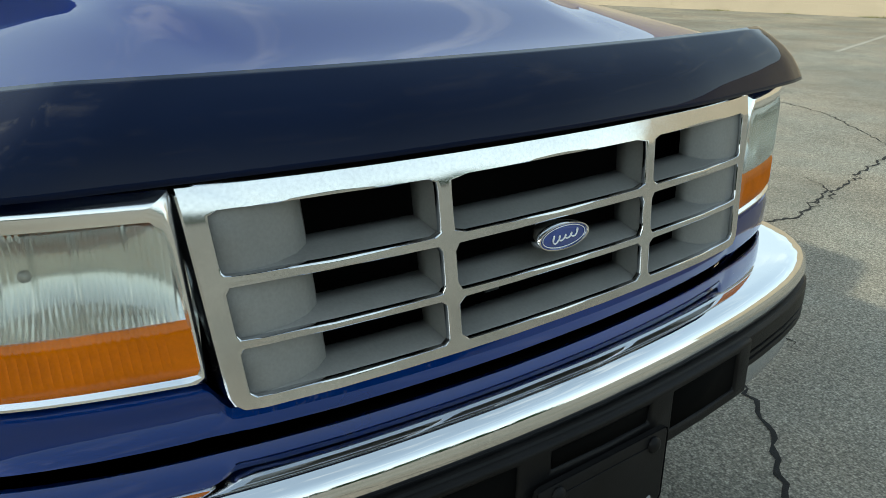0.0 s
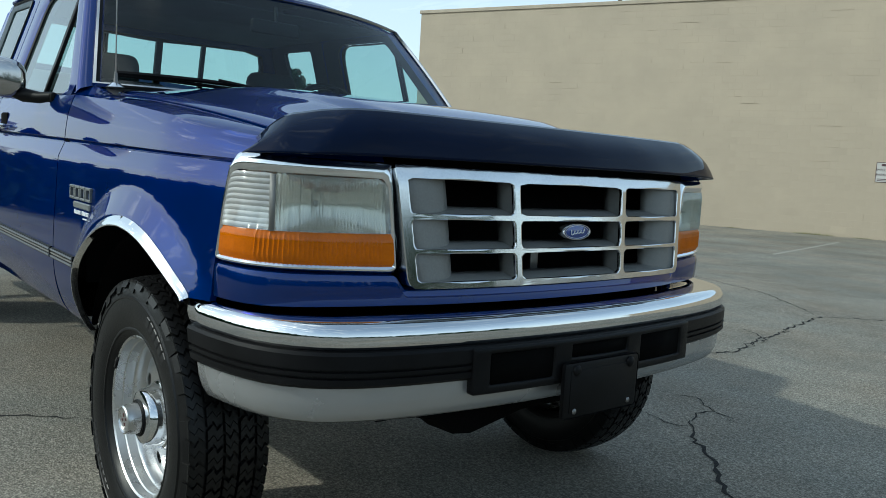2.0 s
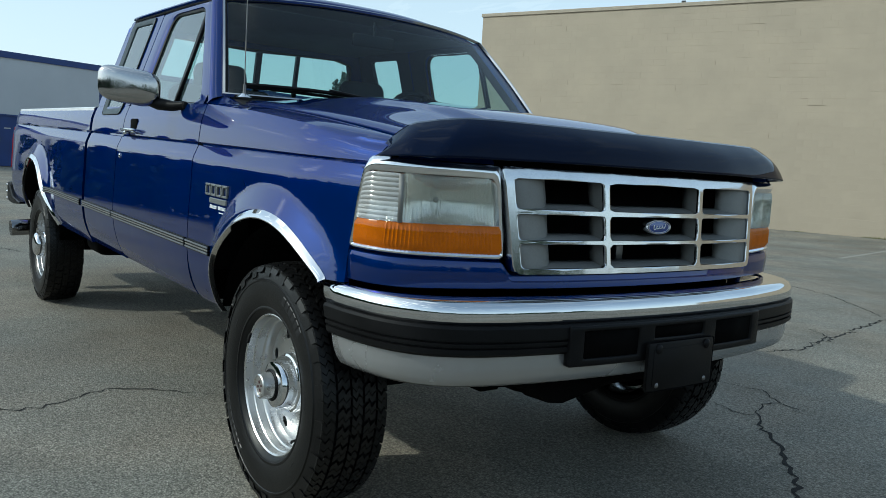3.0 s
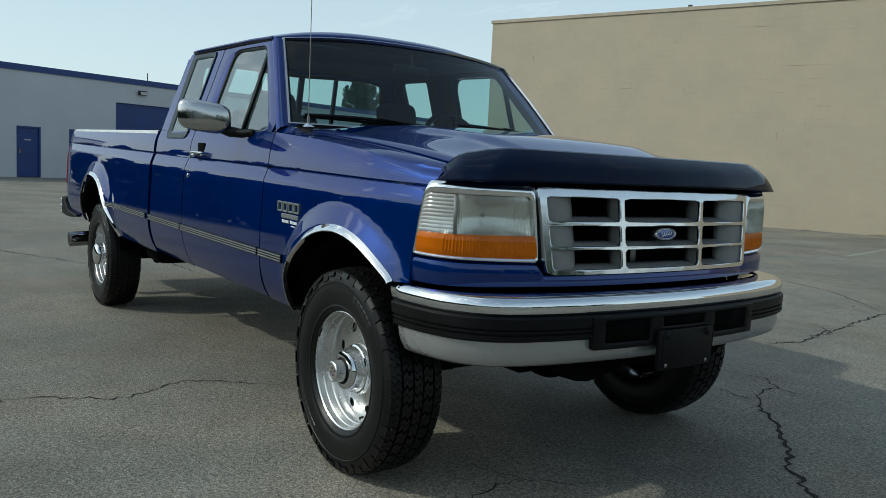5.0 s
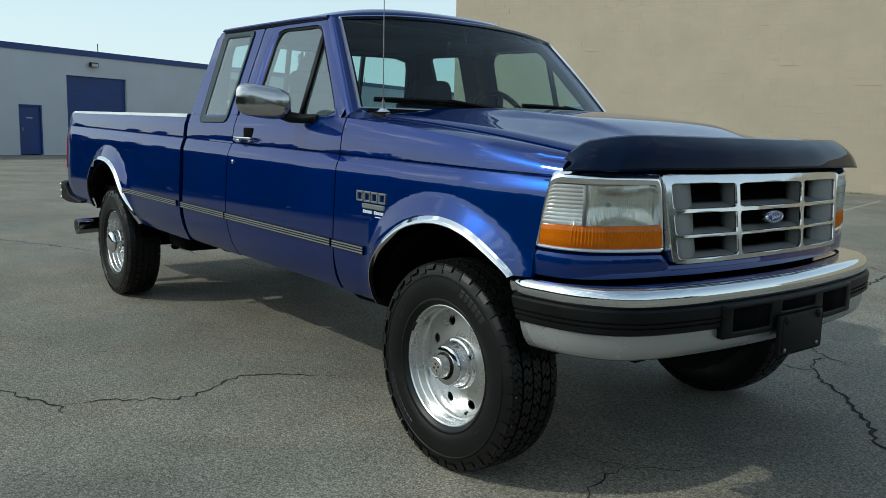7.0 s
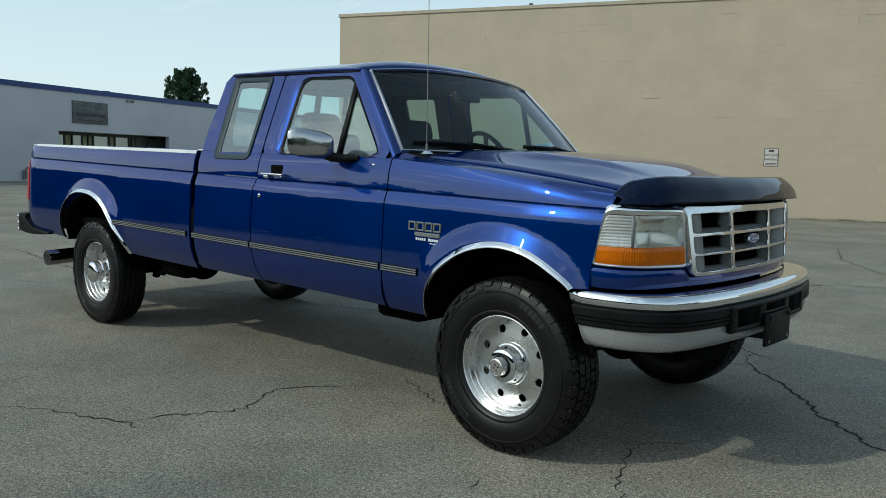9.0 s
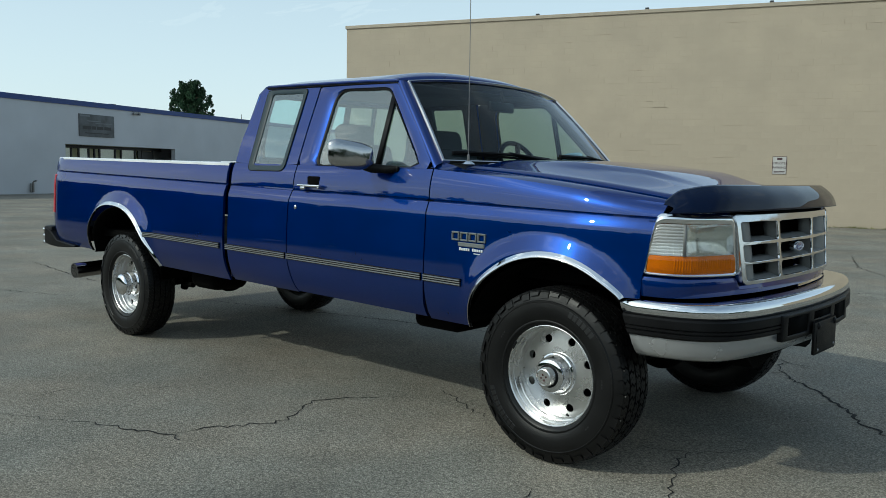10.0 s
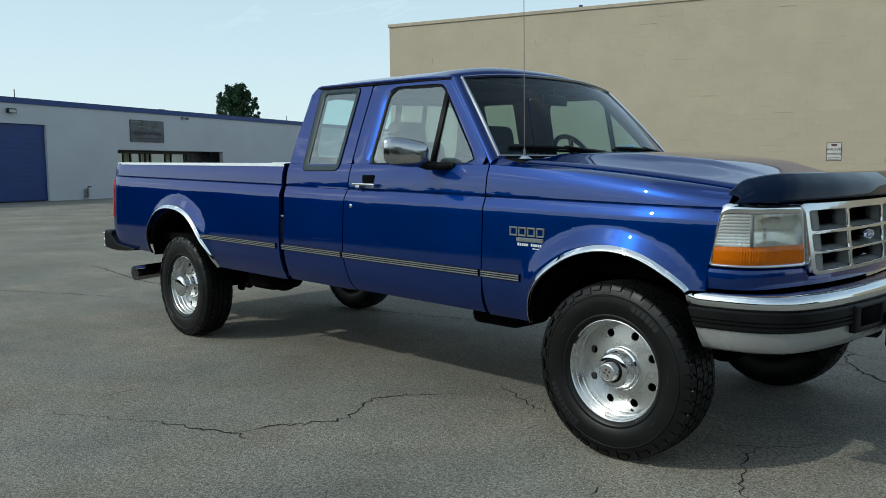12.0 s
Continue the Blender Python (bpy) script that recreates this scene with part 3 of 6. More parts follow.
for (ya, yb, side) in ((-0.5475, -0.235, -1), (-0.210, 0.210, 0), (0.235, 0.5475, 1)):
    for (za, zb) in ((0.8715, 0.9385), (0.9505, 1.0205), (1.0355, 1.117)):
        bm = bmesh.new()
        n = 6
        la, lb = (0.143, 0.004) if side < 0 else ((0.005, 0.005) if side == 0 else (0.004, 0.143))
        rings = []
        for dep, q, g in ((-0.008, 0.0, 0.0), (-0.0115, 0.10, 0.30), (-0.017, 0.2, 0.54), (-0.027, 0.4, 0.76), (-0.043, 0.7, 0.92), (-0.065, 1.0, 1.0)):
            y0, y1 = ya - 0.0015 + (la * g if la > 0.05 else la * q), yb + 0.0035 - (lb * g if lb > 0.05 else lb * q)
            z0, z1 = za - 0.0015 + 0.016 * q, zb + 0.0015 - 0.002 * q
            ring = [gp(y0 + (y1 - y0) * k / n, z0, dep) for k in range(n)] + [gp(y1, z0 + (z1 - z0) * k / 2, dep) for k in range(2)]
            ring += [gp(y1 + (y0 - y1) * k / n, z1, dep) for k in range(n)] + [gp(y0, z1 + (z0 - z1) * k / 2, dep) for k in range(2)]
            rings.append(ring)
        loft_rings(bm, rings)
        bmesh.ops.reverse_faces(bm, faces=bm.faces)
        part("grille_funnel", bm, GREY_PLASTIC, grille, "grey plastic air funnel", rake=True, recalc=False, solid=0.002)
# small bracket seen behind the lower middle opening
bm = bmesh.new()
box(bm, (0.64, -0.072, 0.878), (0.645, -0.042, 0.935), 0.001)
part("latch_bracket", bm, STEEL, grille, rake=True)

# oval emblem
emblem = new("emblem")
emblem.parent = grille
bm = bmesh.new()
rings = []
for r, o in ((0.80, -0.030), (1.0, -0.008), (1.0, 0.0), (0.95, 0.006), (0.89, 0.006), (0.87, 0.003)):
    rings.append([Vector((0.740 + o, 0.058 * r * math.cos(a), 0.993 + 0.0228 * r * math.sin(a))) for a in [2 * math.pi * k / 48 for k in range(48)]])
loft_rings(bm, rings)
part("rim", bm, CHROME, emblem, rake=True)
bm = bmesh.new()
rings = [[Vector((0.740 + 0.003 + 0.003 * (1 - r * r), 0.0512 * r * math.cos(a), 0.993 + 0.0199 * r * math.sin(a))) for a in [2 * math.pi * k / 48 for k in range(48)]] for r in (1.0, 0.7, 0.35, 0.02)]
vv = loft_rings(bm, rings)
bm.faces.new(vv[-1])
part("oval", bm, BADGE_BLUE, emblem, "blue enamel oval", rake=True)
# a light ring and a flowing stroke stand in for the lettering
bm = bmesh.new()
ring = [(0.7446, 0.0465 * math.cos(a), 0.993 + 0.0172 * math.sin(a)) for a in [2 * math.pi * k / 48 for k in range(49)]]
tube(bm, ring, 0.0007, 5, cap=False)
part("ring", bm, WHITE_MARK, emblem, rake=True)
bm = bmesh.new()
wave = []
for k in range(61):
    t = k / 60
    amp = 0.0080 - 0.0045 * min(1.0, t * 2.2) + (0.0040 * smooth((t - 0.82) / 0.1))
    wave.append((0.7466, -0.029 + 0.058 * t + 0.0035 * math.sin(2 * math.pi * 4.5 * t + 1.2), 0.9905 + 0.004 * t + amp * math.sin(2 * math.pi * 4.5 * t)))
tube(bm, wave, 0.0013, 6)
part("stroke", bm, WHITE_MARK, emblem, rake=True)


# headlamps
LAMP_AMBER = material("amber_lens", (0.50, 0.116, 0.0003), 0.12, 0, 0.0, 0.10, 18, fine=0.05, spec=0.30)


def headlamp(mir):
    h = new("headlamp")
    h.parent = truck
    outer = round_poly([(-0.028, 0.888), (0.020, 1.146), (0.88, 1.153), (1.0, 0.899)], [0.010, 0.010, 0.06, 0.025], 6)
    inner = round_poly([(-0.004, 0.905), (0.048, 1.112), (0.860, 1.115), (0.960, 0.913)], [0.012, 0.035, 0.045, 0.012], 6)
    c = (0.5, 1.01)
    keep = [(-0.028, 0.888), (0.020, 1.146), (0.90, 1.150), (1.0, 0.899), (-0.004, 0.905), (0.960, 0.913)]
    o2, i2 = by_angle(outer, c, 160, corners=keep), by_angle(inner, c, 160, corners=keep)
    bm = bmesh.new()
    mid = [a.lerp(b, 0.65) for a, b in zip(o2, i2)]
    q8 = [a.lerp(b, 0.22) for a, b in zip(o2, i2)]
    q9 = [a.lerp(b, 0.42) for a, b in zip(o2, i2)]
    loft_rings(bm, [[lamp_pt(p.x, p.y, -0.03) for p in o2], [lamp_pt(p.x, p.y, -0.010) for p in o2], [lamp_pt(p.x, p.y, 0.0) for p in q8], [lamp_pt(p.x, p.y, 0.0045) for p in q9],
                    [lamp_pt(p.x, p.y, 0.005) for p in mid], [lamp_pt(p.x, p.y, 0.000) for p in i2], [lamp_pt(p.x, p.y, -0.03) for p in i2]])
    part("bezel", bm, BEZEL_TRIM, h, "chrome headlamp bezel", rake=True, mirror=mir)
    # fluted reflector bowl
    bm = bmesh.new()
    rows = []
    n = 240
    for k in range(n + 1):
        s = -0.02 + 0.98 * k / n
        f = 0.0022 * math.cos(2 * math.pi * 60 * k / n)
        across = math.sin(math.pi * min(1.0, k / n / 0.66)) ** 0.6 if k / n < 0.66 else 0.45
        rows.append([lamp_pt(s, z, -0.020 + f - 0.070 * across * math.sin(math.pi * min(1, max(0, (z - 0.965) / 0.155))) ** 0.5) for z in [0.895 + 0.225 * j / 16 for j in range(17)]])
    grid(bm, rows)
    part("reflector", bm, REFLECTOR, h, rake=True, mirror=mir)
    # main lens with vertical flutes
    bm = bmesh.new()
    rows = []
    n = 180
    for k in range(n + 1):
        s = 0.054 + (0.615 - 0.054) * k / n
        fl = 0.0020 * math.cos(2 * math.pi * 45 * k / n) if 6 < k < n - 6 else 0
        col = []
        for j in range(9):
            t = j / 8
            z = 0.982 + (1.110 - 0.982) * t
            edge = min(k, n - k) / 8
            dome = -0.004 * max(0, 1 - edge) - (0.004 if j in (0, 8) else 0)
            if k < 22 and j == 8:
                z -= 0.020 * (1 - k / 22) ** 2
            col.append(lamp_pt(s - (0.026 - 0.012 * t) * (1 - k / n), z, 0.004 + fl + dome))
        rows.append(col)
    grid(bm, rows)
    part("headlamp_lens", bm, LENS_GLASS, h, "clear fluted headlamp lens", rake=True, mirror=mir)
    # corner lens with horizontal ribs
    bm = bmesh.new()
    rows = []
    nz = 80
    for k in range(13):
        s = 0.635 + (0.948 - 0.635) * k / 12
        col = []
        for j in range(nz + 1):
            t = j / nz
            zt = 1.111 - (0.012 * max(0, (k - 9) / 3) ** 2)
            z = 0.984 + (zt - 0.984) * t
            rib = 0.0019 * abs(math.sin(math.pi * 10 * t)) if k < 12 else 0
            s2 = s - 0.070 * t * k / 12
            col.append(lamp_pt(s2, z, 0.002 + rib))
        rows.append(col)
    grid(bm, rows)
    part("corner_lens", bm, CORNER_LENS, h, "clear ribbed corner lamp lens", rake=True, mirror=mir)
    bm = bmesh.new()
    grid(bm, [[lamp_pt(s, z, 0.0052) for z in (0.982, 1.110)] for s in (0.613, 0.626, 0.640)])
    part("divider", bm, GREY_PLASTIC, h, rake=True, mirror=mir, solid=0.003)
    # amber strip
    bm = bmesh.new()
    rows = []
    n = 120
    for k in range(n + 1):
        s = 0.030 + (0.955 - 0.030) * k / n
        shift = 1 - k / n
        fl = 0.0015 * math.cos(2 * math.pi * 40 * k / n) if 8 < k < n - 28 else 0
        col = []
        for j in range(7):
            t = j / 6
            z = 0.905 + 0.008 * s + (0.983 - 0.905 - 0.008 * s) * t
            col.append(lamp_pt(s - 0.022 * t * k / n - (0.042 - 0.022 * t) * shift, z, 0.004 + fl * (0 < j < 6) - (0.006 if j in (0, 6) else 0)))
        rows.append(col)
    grid(bm, rows)
    part("indicator_lens", bm, LAMP_AMBER, h, "amber turn signal lens", rake=True, mirror=mir)
    # bulb shield
    bm = bmesh.new()
    p = lamp_pt(0.40, 1.045, -0.05)
    bmesh.ops.create_uvsphere(bm, u_segments=16, v_segments=10, radius=0.008)
    bmesh.ops.translate(bm, vec=p, verts=bm.verts)
    part("bulb", bm, STEEL, h, rake=True, mirror=mir)


CORNER_LENS = glass("corner_lens_glass", (0.85, 0.86, 0.84), 0.05, 0.34, (0.80, 0.80, 0.78))
for mir in (False, True):
    headlamp(mir)

# front bumper
bumper = new("front_bumper")
bumper.parent = truck
BUMP = [(0.850, 0.0), (0.848, 0.1), (0.844, 0.2), (0.837, 0.3), (0.828, 0.4), (0.815, 0.5), (0.798, 0.6), (0.779, 0.68), (0.754, 0.75), (0.726, 0.80), (0.685, 0.845), (0.630, 0.882), (0.56, 0.908), (0.47, 0.925), (0.36, 0.934), (0.33, 0.935)]


def bumper_curve(x_end, n=25):
    pts = [Vector(p) for p in BUMP]
    keep = [p for p in pts if p.x > x_end]
    i = len(keep)
    if i < len(pts):
        a, b = pts[i - 1], pts[i]
        keep.append(a.lerp(b, (a.x - x_end) / (a.x - b.x)))
    ln = [0]
    for a, b in zip(keep, keep[1:]):
        ln.append(ln[-1] + (b - a).length)
    half = []
    for k in range(n):
        d = ln[-1] * k / (n - 1)
        half.append(Vector((float(np.interp(d, ln, [p.x for p in keep])), float(np.interp(d, ln, [p.y for p in keep])))))
    return [Vector((p.x, -p.y)) for p in reversed(half[1:])] + half


def bumper_rows(prof):
    """Sweeps (offset, z) along the bumper's plan."""
    cols = []
    for o, z in prof:
        x_end = 0.350 + (0.790 - z) / 0.22 * 0.075
        c = bumper_curve(max(0.335, x_end))
        line = []
        for k, p in enumerate(c):
            t = (c[min(k + 1, len(c) - 1)] - c[max(k - 1, 0)]).normalized()
            nrm = Vector((t.y, -t.x))
            line.append(Vector((p.x + nrm.x * o, p.y + nrm.y * o, z)))
        cols.append(line)
    return cols


bm = bmesh.new()
grid(bm, bumper_rows([(-0.16, 0.799), (-0.10, 0.8005), (-0.06, 0.8005), (-0.034, 0.800), (-0.018, 0.7975), (-0.006, 0.791), (0.002, 0.780), (0.005, 0.765), (0.003, 0.748), (-0.002, 0.735)]))
part("chrome_bar", bm, CHROME, bumper, "polished chrome bumper bar", rake=True, solid=0.003)
bm = bmesh.new()
grid(bm, bumper_rows([(-0.004, 0.737), (0.006, 0.735), (0.012, 0.728), (0.013, 0.706), (0.013, 0.697), (0.006, 0.695), (0.006, 0.692), (0.013, 0.690), (0.013, 0.682), (0.006, 0.680), (0.006, 0.677), (0.013, 0.675), (0.013, 0.662), (0.006, 0.655), (-0.006, 0.654)]))
part("rub_strip", bm, BLACK_PLASTIC, bumper, "black ribbed rubber strip", rake=True)
bm = bmesh.new()
grid(bm, bumper_rows([(-0.008, 0.657), (-0.003, 0.652), (-0.003, 0.62), (-0.008, 0.595), (-0.018, 0.575), (-0.034, 0.566), (-0.06, 0.566)]))
part("lower_skirt", bm, SKIRT, bumper, "bright silver lower bumper skirt", rake=True, solid=0.003)
bm = bmesh.new()
box(bm, (0.40, -0.72, 0.60), (0.70, 0.72, 0.76), 0.03)
part("bumper_core", bm, GAP, bumper, rake=True)

# black centre bracket with openings and plate holder
bm = bmesh.new()


def bp(y, z, o):
    return Vector((lerp([p[1] for p in BUMP], [p[0] for p in BUMP], abs(y)) + o, y, z))


KY = [-0.445, -0.395, -0.29, -0.19, -0.125, 0.0, 0.10, 0.165, 0.27, 0.375, 0.425]
KZ = [0.618, 0.640, 0.682, 0.716, 0.732]
vs = [[bm.verts.new(bp(y, z, 0.022)) for z in KZ] for y in KY]
for i in range(len(KY) - 1):
    for j in range(4):
        ym = (KY[i] + KY[i + 1]) / 2
        if (-0.395 < ym < -0.19 or 0.165 < ym < 0.375) and j in (1, 2):
            continue
        if -0.125 < ym < 0.10 and j == 2:
            continue
        bm.faces.new((vs[i][j], vs[i + 1][j], vs[i + 1][j + 1], vs[i][j + 1]))
part("bracket_cover", bm, BLACK_PLASTIC, bumper, "matt black centre bracket with tow openings", rake=True, solid=0.03, bevel=0.006)
# black sheets paint the tow openings' inner shade over the rub strip
for ya, yb, za, zb in ((-0.40, -0.185, 0.635, 0.72), (-0.13, 0.105, 0.678, 0.72), (0.16, 0.38, 0.635, 0.72)):
    bm = bmesh.new()
    grid(bm, [[bp(y, z, 0.016) for z in (za, zb)] for y in (ya, (ya + yb) / 2, yb)])
    part("opening_shade", bm, GAP, bumper, rake=True, solid=0.003)
bm = bmesh.new()
box(bm, (0.874, -0.172, 0.527), (0.889, 0.132, 0.676), 0.012, 2)
plate = part("plate_holder", bm, BLACK_PLASTIC, bumper, "empty black number plate holder", rake=True)
bm = bmesh.new()
box(bm, (0.888, -0.15, 0.545), (0.891, 0.11, 0.655), 0.001)
part("panel", bm, BLACK_PLASTIC, plate, rake=True)
for y in (-0.13, 0.09):
    for z, r, mt in ((0.548, 0.008, STEEL), (0.655, 0.015, BLACK_PLASTIC)):
        bm = bmesh.new()
        bmesh.ops.create_uvsphere(bm, u_segments=14, v_segments=8, radius=r)
        bmesh.ops.scale(bm, vec=(0.6, 1, 1), verts=bm.verts)
        bmesh.ops.translate(bm, vec=(0.890, y, z), verts=bm.verts)
        part("bolt", bm, mt, plate, rake=True)
# dark air dam under the bumper
bm = bmesh.new()
rows = []
for y in spread(-0.62, 0.62, 0.062):
    zb = lerp([-0.62, -0.45, -0.35, -0.12, 0.12, 0.35, 0.45, 0.62], [0.545, 0.53, 0.455, 0.50, 0.50, 0.455, 0.53, 0.545], y)
    rows.append([Vector((0.70, y, 0.62)), Vector((0.70, y, zb)), Vector((0.60, y, zb - 0.005))])
grid(bm, rows)
part("air_dam", bm, UNDER, truck, rake=True, solid=0.008)

# ---- cab ----
cab = new("cab")
cab.parent = truck
SEAL = BLACK_PLASTIC
DARK_TRIM = material("window_trim", (0.020, 0.036, 0.046), 0.42, 0, 0, 0.1, 12, spec=0.2)


def roof_pt(x, y):
    a = min(1.0, abs(y) / 0.735)
    z = 1.788 + 0.080 * (1 - a ** 3.0)
    xf = -1.095 - 0.10 * a * a
    d = x - (xf - 0.16)
    if d > 0:
        z -= 0.050 * (d / 0.16) ** 2 * (1 - 0.75 * a ** 3)
    d = -2.20 - x
    if d > 0:
        z -= 0.055 * (d / 0.22) ** 2 * (1 - 0.7 * a ** 3)
    return Vector((x, y, z))


bm = bmesh.new()
rows = []
for k in range(41):
    y = 0.735 * math.sin(math.pi / 2 * (-1 + 2 * k / 40))
    a = abs(y) / 0.735
    xf, xr = -1.095 - 0.105 * a * a, -2.42 + 0.02 * a
    row = [roof_pt(xf + (xr - xf) * j / 30, y) for j in range(31)]
    rows.append(row)
grid(bm, rows)
part("roof", bm, PAINT, cab, rake=True, solid=0.02)
for mir in (False, True):
    bm = bmesh.new()
    pts = [(-2.37, 0.735, 1.785), (-2.33, 0.739, 1.787), (-2.2, 0.742, 1.786), (-1.8, 0.744, 1.783), (-1.4, 0.744, 1.779), (-1.16, 0.742, 1.772)]
    tube(bm, [(x, -y, z) for x, y, z in pts], [0.004] + [0.009] * 5, 8)
    part("drip_rail", bm, PAINT, cab, rake=True, mirror=mir)
    bm = bmesh.new()
    tube(bm, [(x, -(y - 0.004), z - 0.012) for x, y, z in pts], [0.003] + [0.007] * 5, 8)
    part("rail_seal", bm, SEAL, cab, rake=True, mirror=mir)
    # quarter panel
    bm = bmesh.new()
    cols = side_rows(spread(-2.492, -1.80, 0.06), lambda x: 0.545, x_of=lambda s, z: -2.492 + (s + 2.492) / 0.692 * (x_b(z) - 0.009 + 2.492))
    hem(cols)
    grid(bm, cols)
    part("quarter_panel", bm, PAINT, cab, rake=True, mirror=mir)
    bm = bmesh.new()
    c = (-2.15, 1.52)
    n = 80
    o2, i2 = by_angle(CABQ_OUT, c, n), by_angle(QW_OUT, c, n)
    loft_rings(bm, [ring3(o2, -0.012), ring3([a.lerp(b, 0.02) for a, b in zip(o2, i2)]), ring3([a.lerp(b, 0.6) for a, b in zip(o2, i2)]), ring3(i2), ring3(i2, -0.012)])
    part("quarter_frame", bm, PAINT, cab, rake=True, mirror=mir)
    bm = bmesh.new()
    i2, g2 = by_angle(QW_OUT, c, n), by_angle(QW_IN, c, n)
    loft_rings(bm, [ring3(i2, -0.008), ring3(i2, 0.005), ring3([a.lerp(b, 0.12) for a, b in zip(i2, g2)], 0.006), ring3([a.lerp(b, 0.9) for a, b in zip(i2, g2)], 0.002), ring3(g2, 0.0), ring3(g2, -0.01)])
    qw = part("quarter_window", bm, DARK_TRIM, cab, "dark grey framed fixed side window", rake=True, mirror=mir)
    bm = bmesh.new()
    bm.faces.new([bm.verts.new(p) for p in ring3(g2, -0.004)])
    part("pane", bm, CAR_GLASS, qw, rake=True, mirror=mir)
    bm = bmesh.new()
    loop = ring3(by_angle(QW_OUT, c, 120), 0.004)
    tube(bm, loop + loop[:1], 0.0025, 6)
    part("window_seal", bm, SEAL, qw, rake=True, mirror=mir)
    # dark strips behind the door seams, painted as the shade inside them
    for xs_, zs_ in (([x_b(z) - 0.005 for z in (0.56, 0.64, 0.76, 1.05, 1.17, 1.29)], (0.56, 0.64, 0.76, 1.05, 1.17, 1.29)), ([-0.768, -0.768, -0.749, -0.749, -0.749, -0.749], (0.56, 0.62, 0.72, 0.9, 1.1, 1.29))):
        bm = bmesh.new()
        grid(bm, [[Vector((x + dx, -(side_y(x, z) - 0.013), z)) for dx in (-0.03, 0.03)] for x, z in zip(xs_, zs_)])
        part("seam_shade", bm, GAP, cab, rake=True, mirror=mir)
    bm = bmesh.new()
    q2, r2 = by_angle(CABQ_OUT, c, n), by_angle(QW_IN, c, n)
    loft_rings(bm, [ring3(q2, -0.034), ring3(r2, -0.028), ring3(r2, -0.012)])
    part("quarter_lining", bm, INTERIOR, cab, rake=True, mirror=mir)
    # windscreen pillar
    bm = bmesh.new()
    rows = []
    for k in range(15):
        t = k / 14
        dx, dz = lerp([0, 0.22, 0.62, 1.0], [-0.745, -0.785, -0.957, -1.172], t), lerp([0, 0.22, 0.62, 1.0], [1.302, 1.348, 1.537, 1.772], t)
        wx, wy, wz = -0.735 - 0.385 * t, 0.835 - 0.130 * t, 1.335 + 0.430 * t
        D, W = Vector((dx, -(yg(dz) + 0.001), dz)), Vector((wx, -wy, wz))
        mid = D.lerp(W, 0.5) + Vector((0.006, -0.014, 0.004))
        rows.append([D + Vector((-0.004, 0.03, 0)), D, D.lerp(mid, 0.5) + Vector((0, -0.004, 0)), mid, mid.lerp(W, 0.5) + Vector((0.004, -0.003, 0)), W, W + Vector((-0.02, 0.03, -0.01))])
    grid(bm, rows)
    part("pillar", bm, PAINT, cab, rake=True, mirror=mir)
    bm = bmesh.new()
    grid(bm, [[r[1] + Vector((-0.030, 0.050, -0.02)), r[3] + Vector((-0.045, 0.065, -0.03)), r[5] + Vector((-0.03, 0.035, -0.02))] for r in rows])
    part("pillar_lining", bm, INTERIOR, cab, rake=True, mirror=mir)

# rear wall with sliding window
bm = bmesh.new()


def rear_pt(y, z, o=0.0):
    return Vector((lerp([0.55, 1.30, 1.785], [-2.495, -2.50, -2.405], z) - 0.025 * (1 - (abs(y) / 0.88) ** 4) + o, y, z))


wall_o = [(-0.885, 0.55), (0.885, 0.55), (0.888, 1.30), (0.735, 1.79), (0.0, 1.83), (-0.735, 1.79), (-0.888, 1.30)]
wall_i = round_poly([(-0.70, 1.325), (0.70, 1.325), (0.665, 1.735), (-0.665, 1.735)], 0.06, 5)
o2, i2 = by_angle(wall_o, (0, 1.5), 80), by_angle(wall_i, (0, 1.5), 80)
loft_rings(bm, [[rear_pt(p.x, p.y) for p in o2], [rear_pt(p.x, p.y) for p in [a.lerp(b, 0.5) for a, b in zip(o2, i2)]], [rear_pt(p.x, p.y) for p in i2]])
part("rear_wall", bm, PAINT, cab, rake=True, solid=0.02)
rw = new("rear_window")
rw.parent = cab
bm = bmesh.new()
i3 = [p + (Vector((0, 1.52)) - p).normalized() * 0.022 for p in i2]
loft_rings(bm, [[rear_pt(p.x, p.y, -0.006) for p in i2], [rear_pt(p.x, p.y, -0.006) for p in i3], [rear_pt(p.x, p.y, 0.02) for p in i3], [rear_pt(p.x, p.y, 0.02) for p in i2]])
for y, w in ((-0.265, 0.012), (0.03, 0.018), (0.29, 0.012)):
    m = Matrix.Translation((-2.52, y, 1.34)) @ Euler((0, radians(11.0), 0)).to_matrix().to_4x4()
    box(bm, (-0.012, -w, 0.0), (0.012, w, 0.40), m=m)
part("window_frame", bm, SEAL, rw, rake=True)
bm = bmesh.new()
bm.faces.new([bm.verts.new(rear_pt(p.x, p.y, 0.004)) for p in i2])
part("pane", bm, CAR_GLASS, rw, rake=True)


# windscreen
def screen_pt(u, v, o=0.0):
    """u from -1 to 1 across, v from 0 at the cowl to 1 at the roof."""
    a = abs(u)
    x0, z0 = -0.575 - 0.165 * a ** 2.4, 1.338
    x1, z1 = -1.035 - 0.085 * a ** 2.2, 1.800 - 0.038 * a ** 2.5
    p = Vector((x0 + (x1 - x0) * v, u * (0.832 - 0.130 * v), z0 + (z1 - z0) * v + 0.012 * math.sin(math.pi * v)))
    return p + Vector((o * 0.65, 0, o * 0.75))


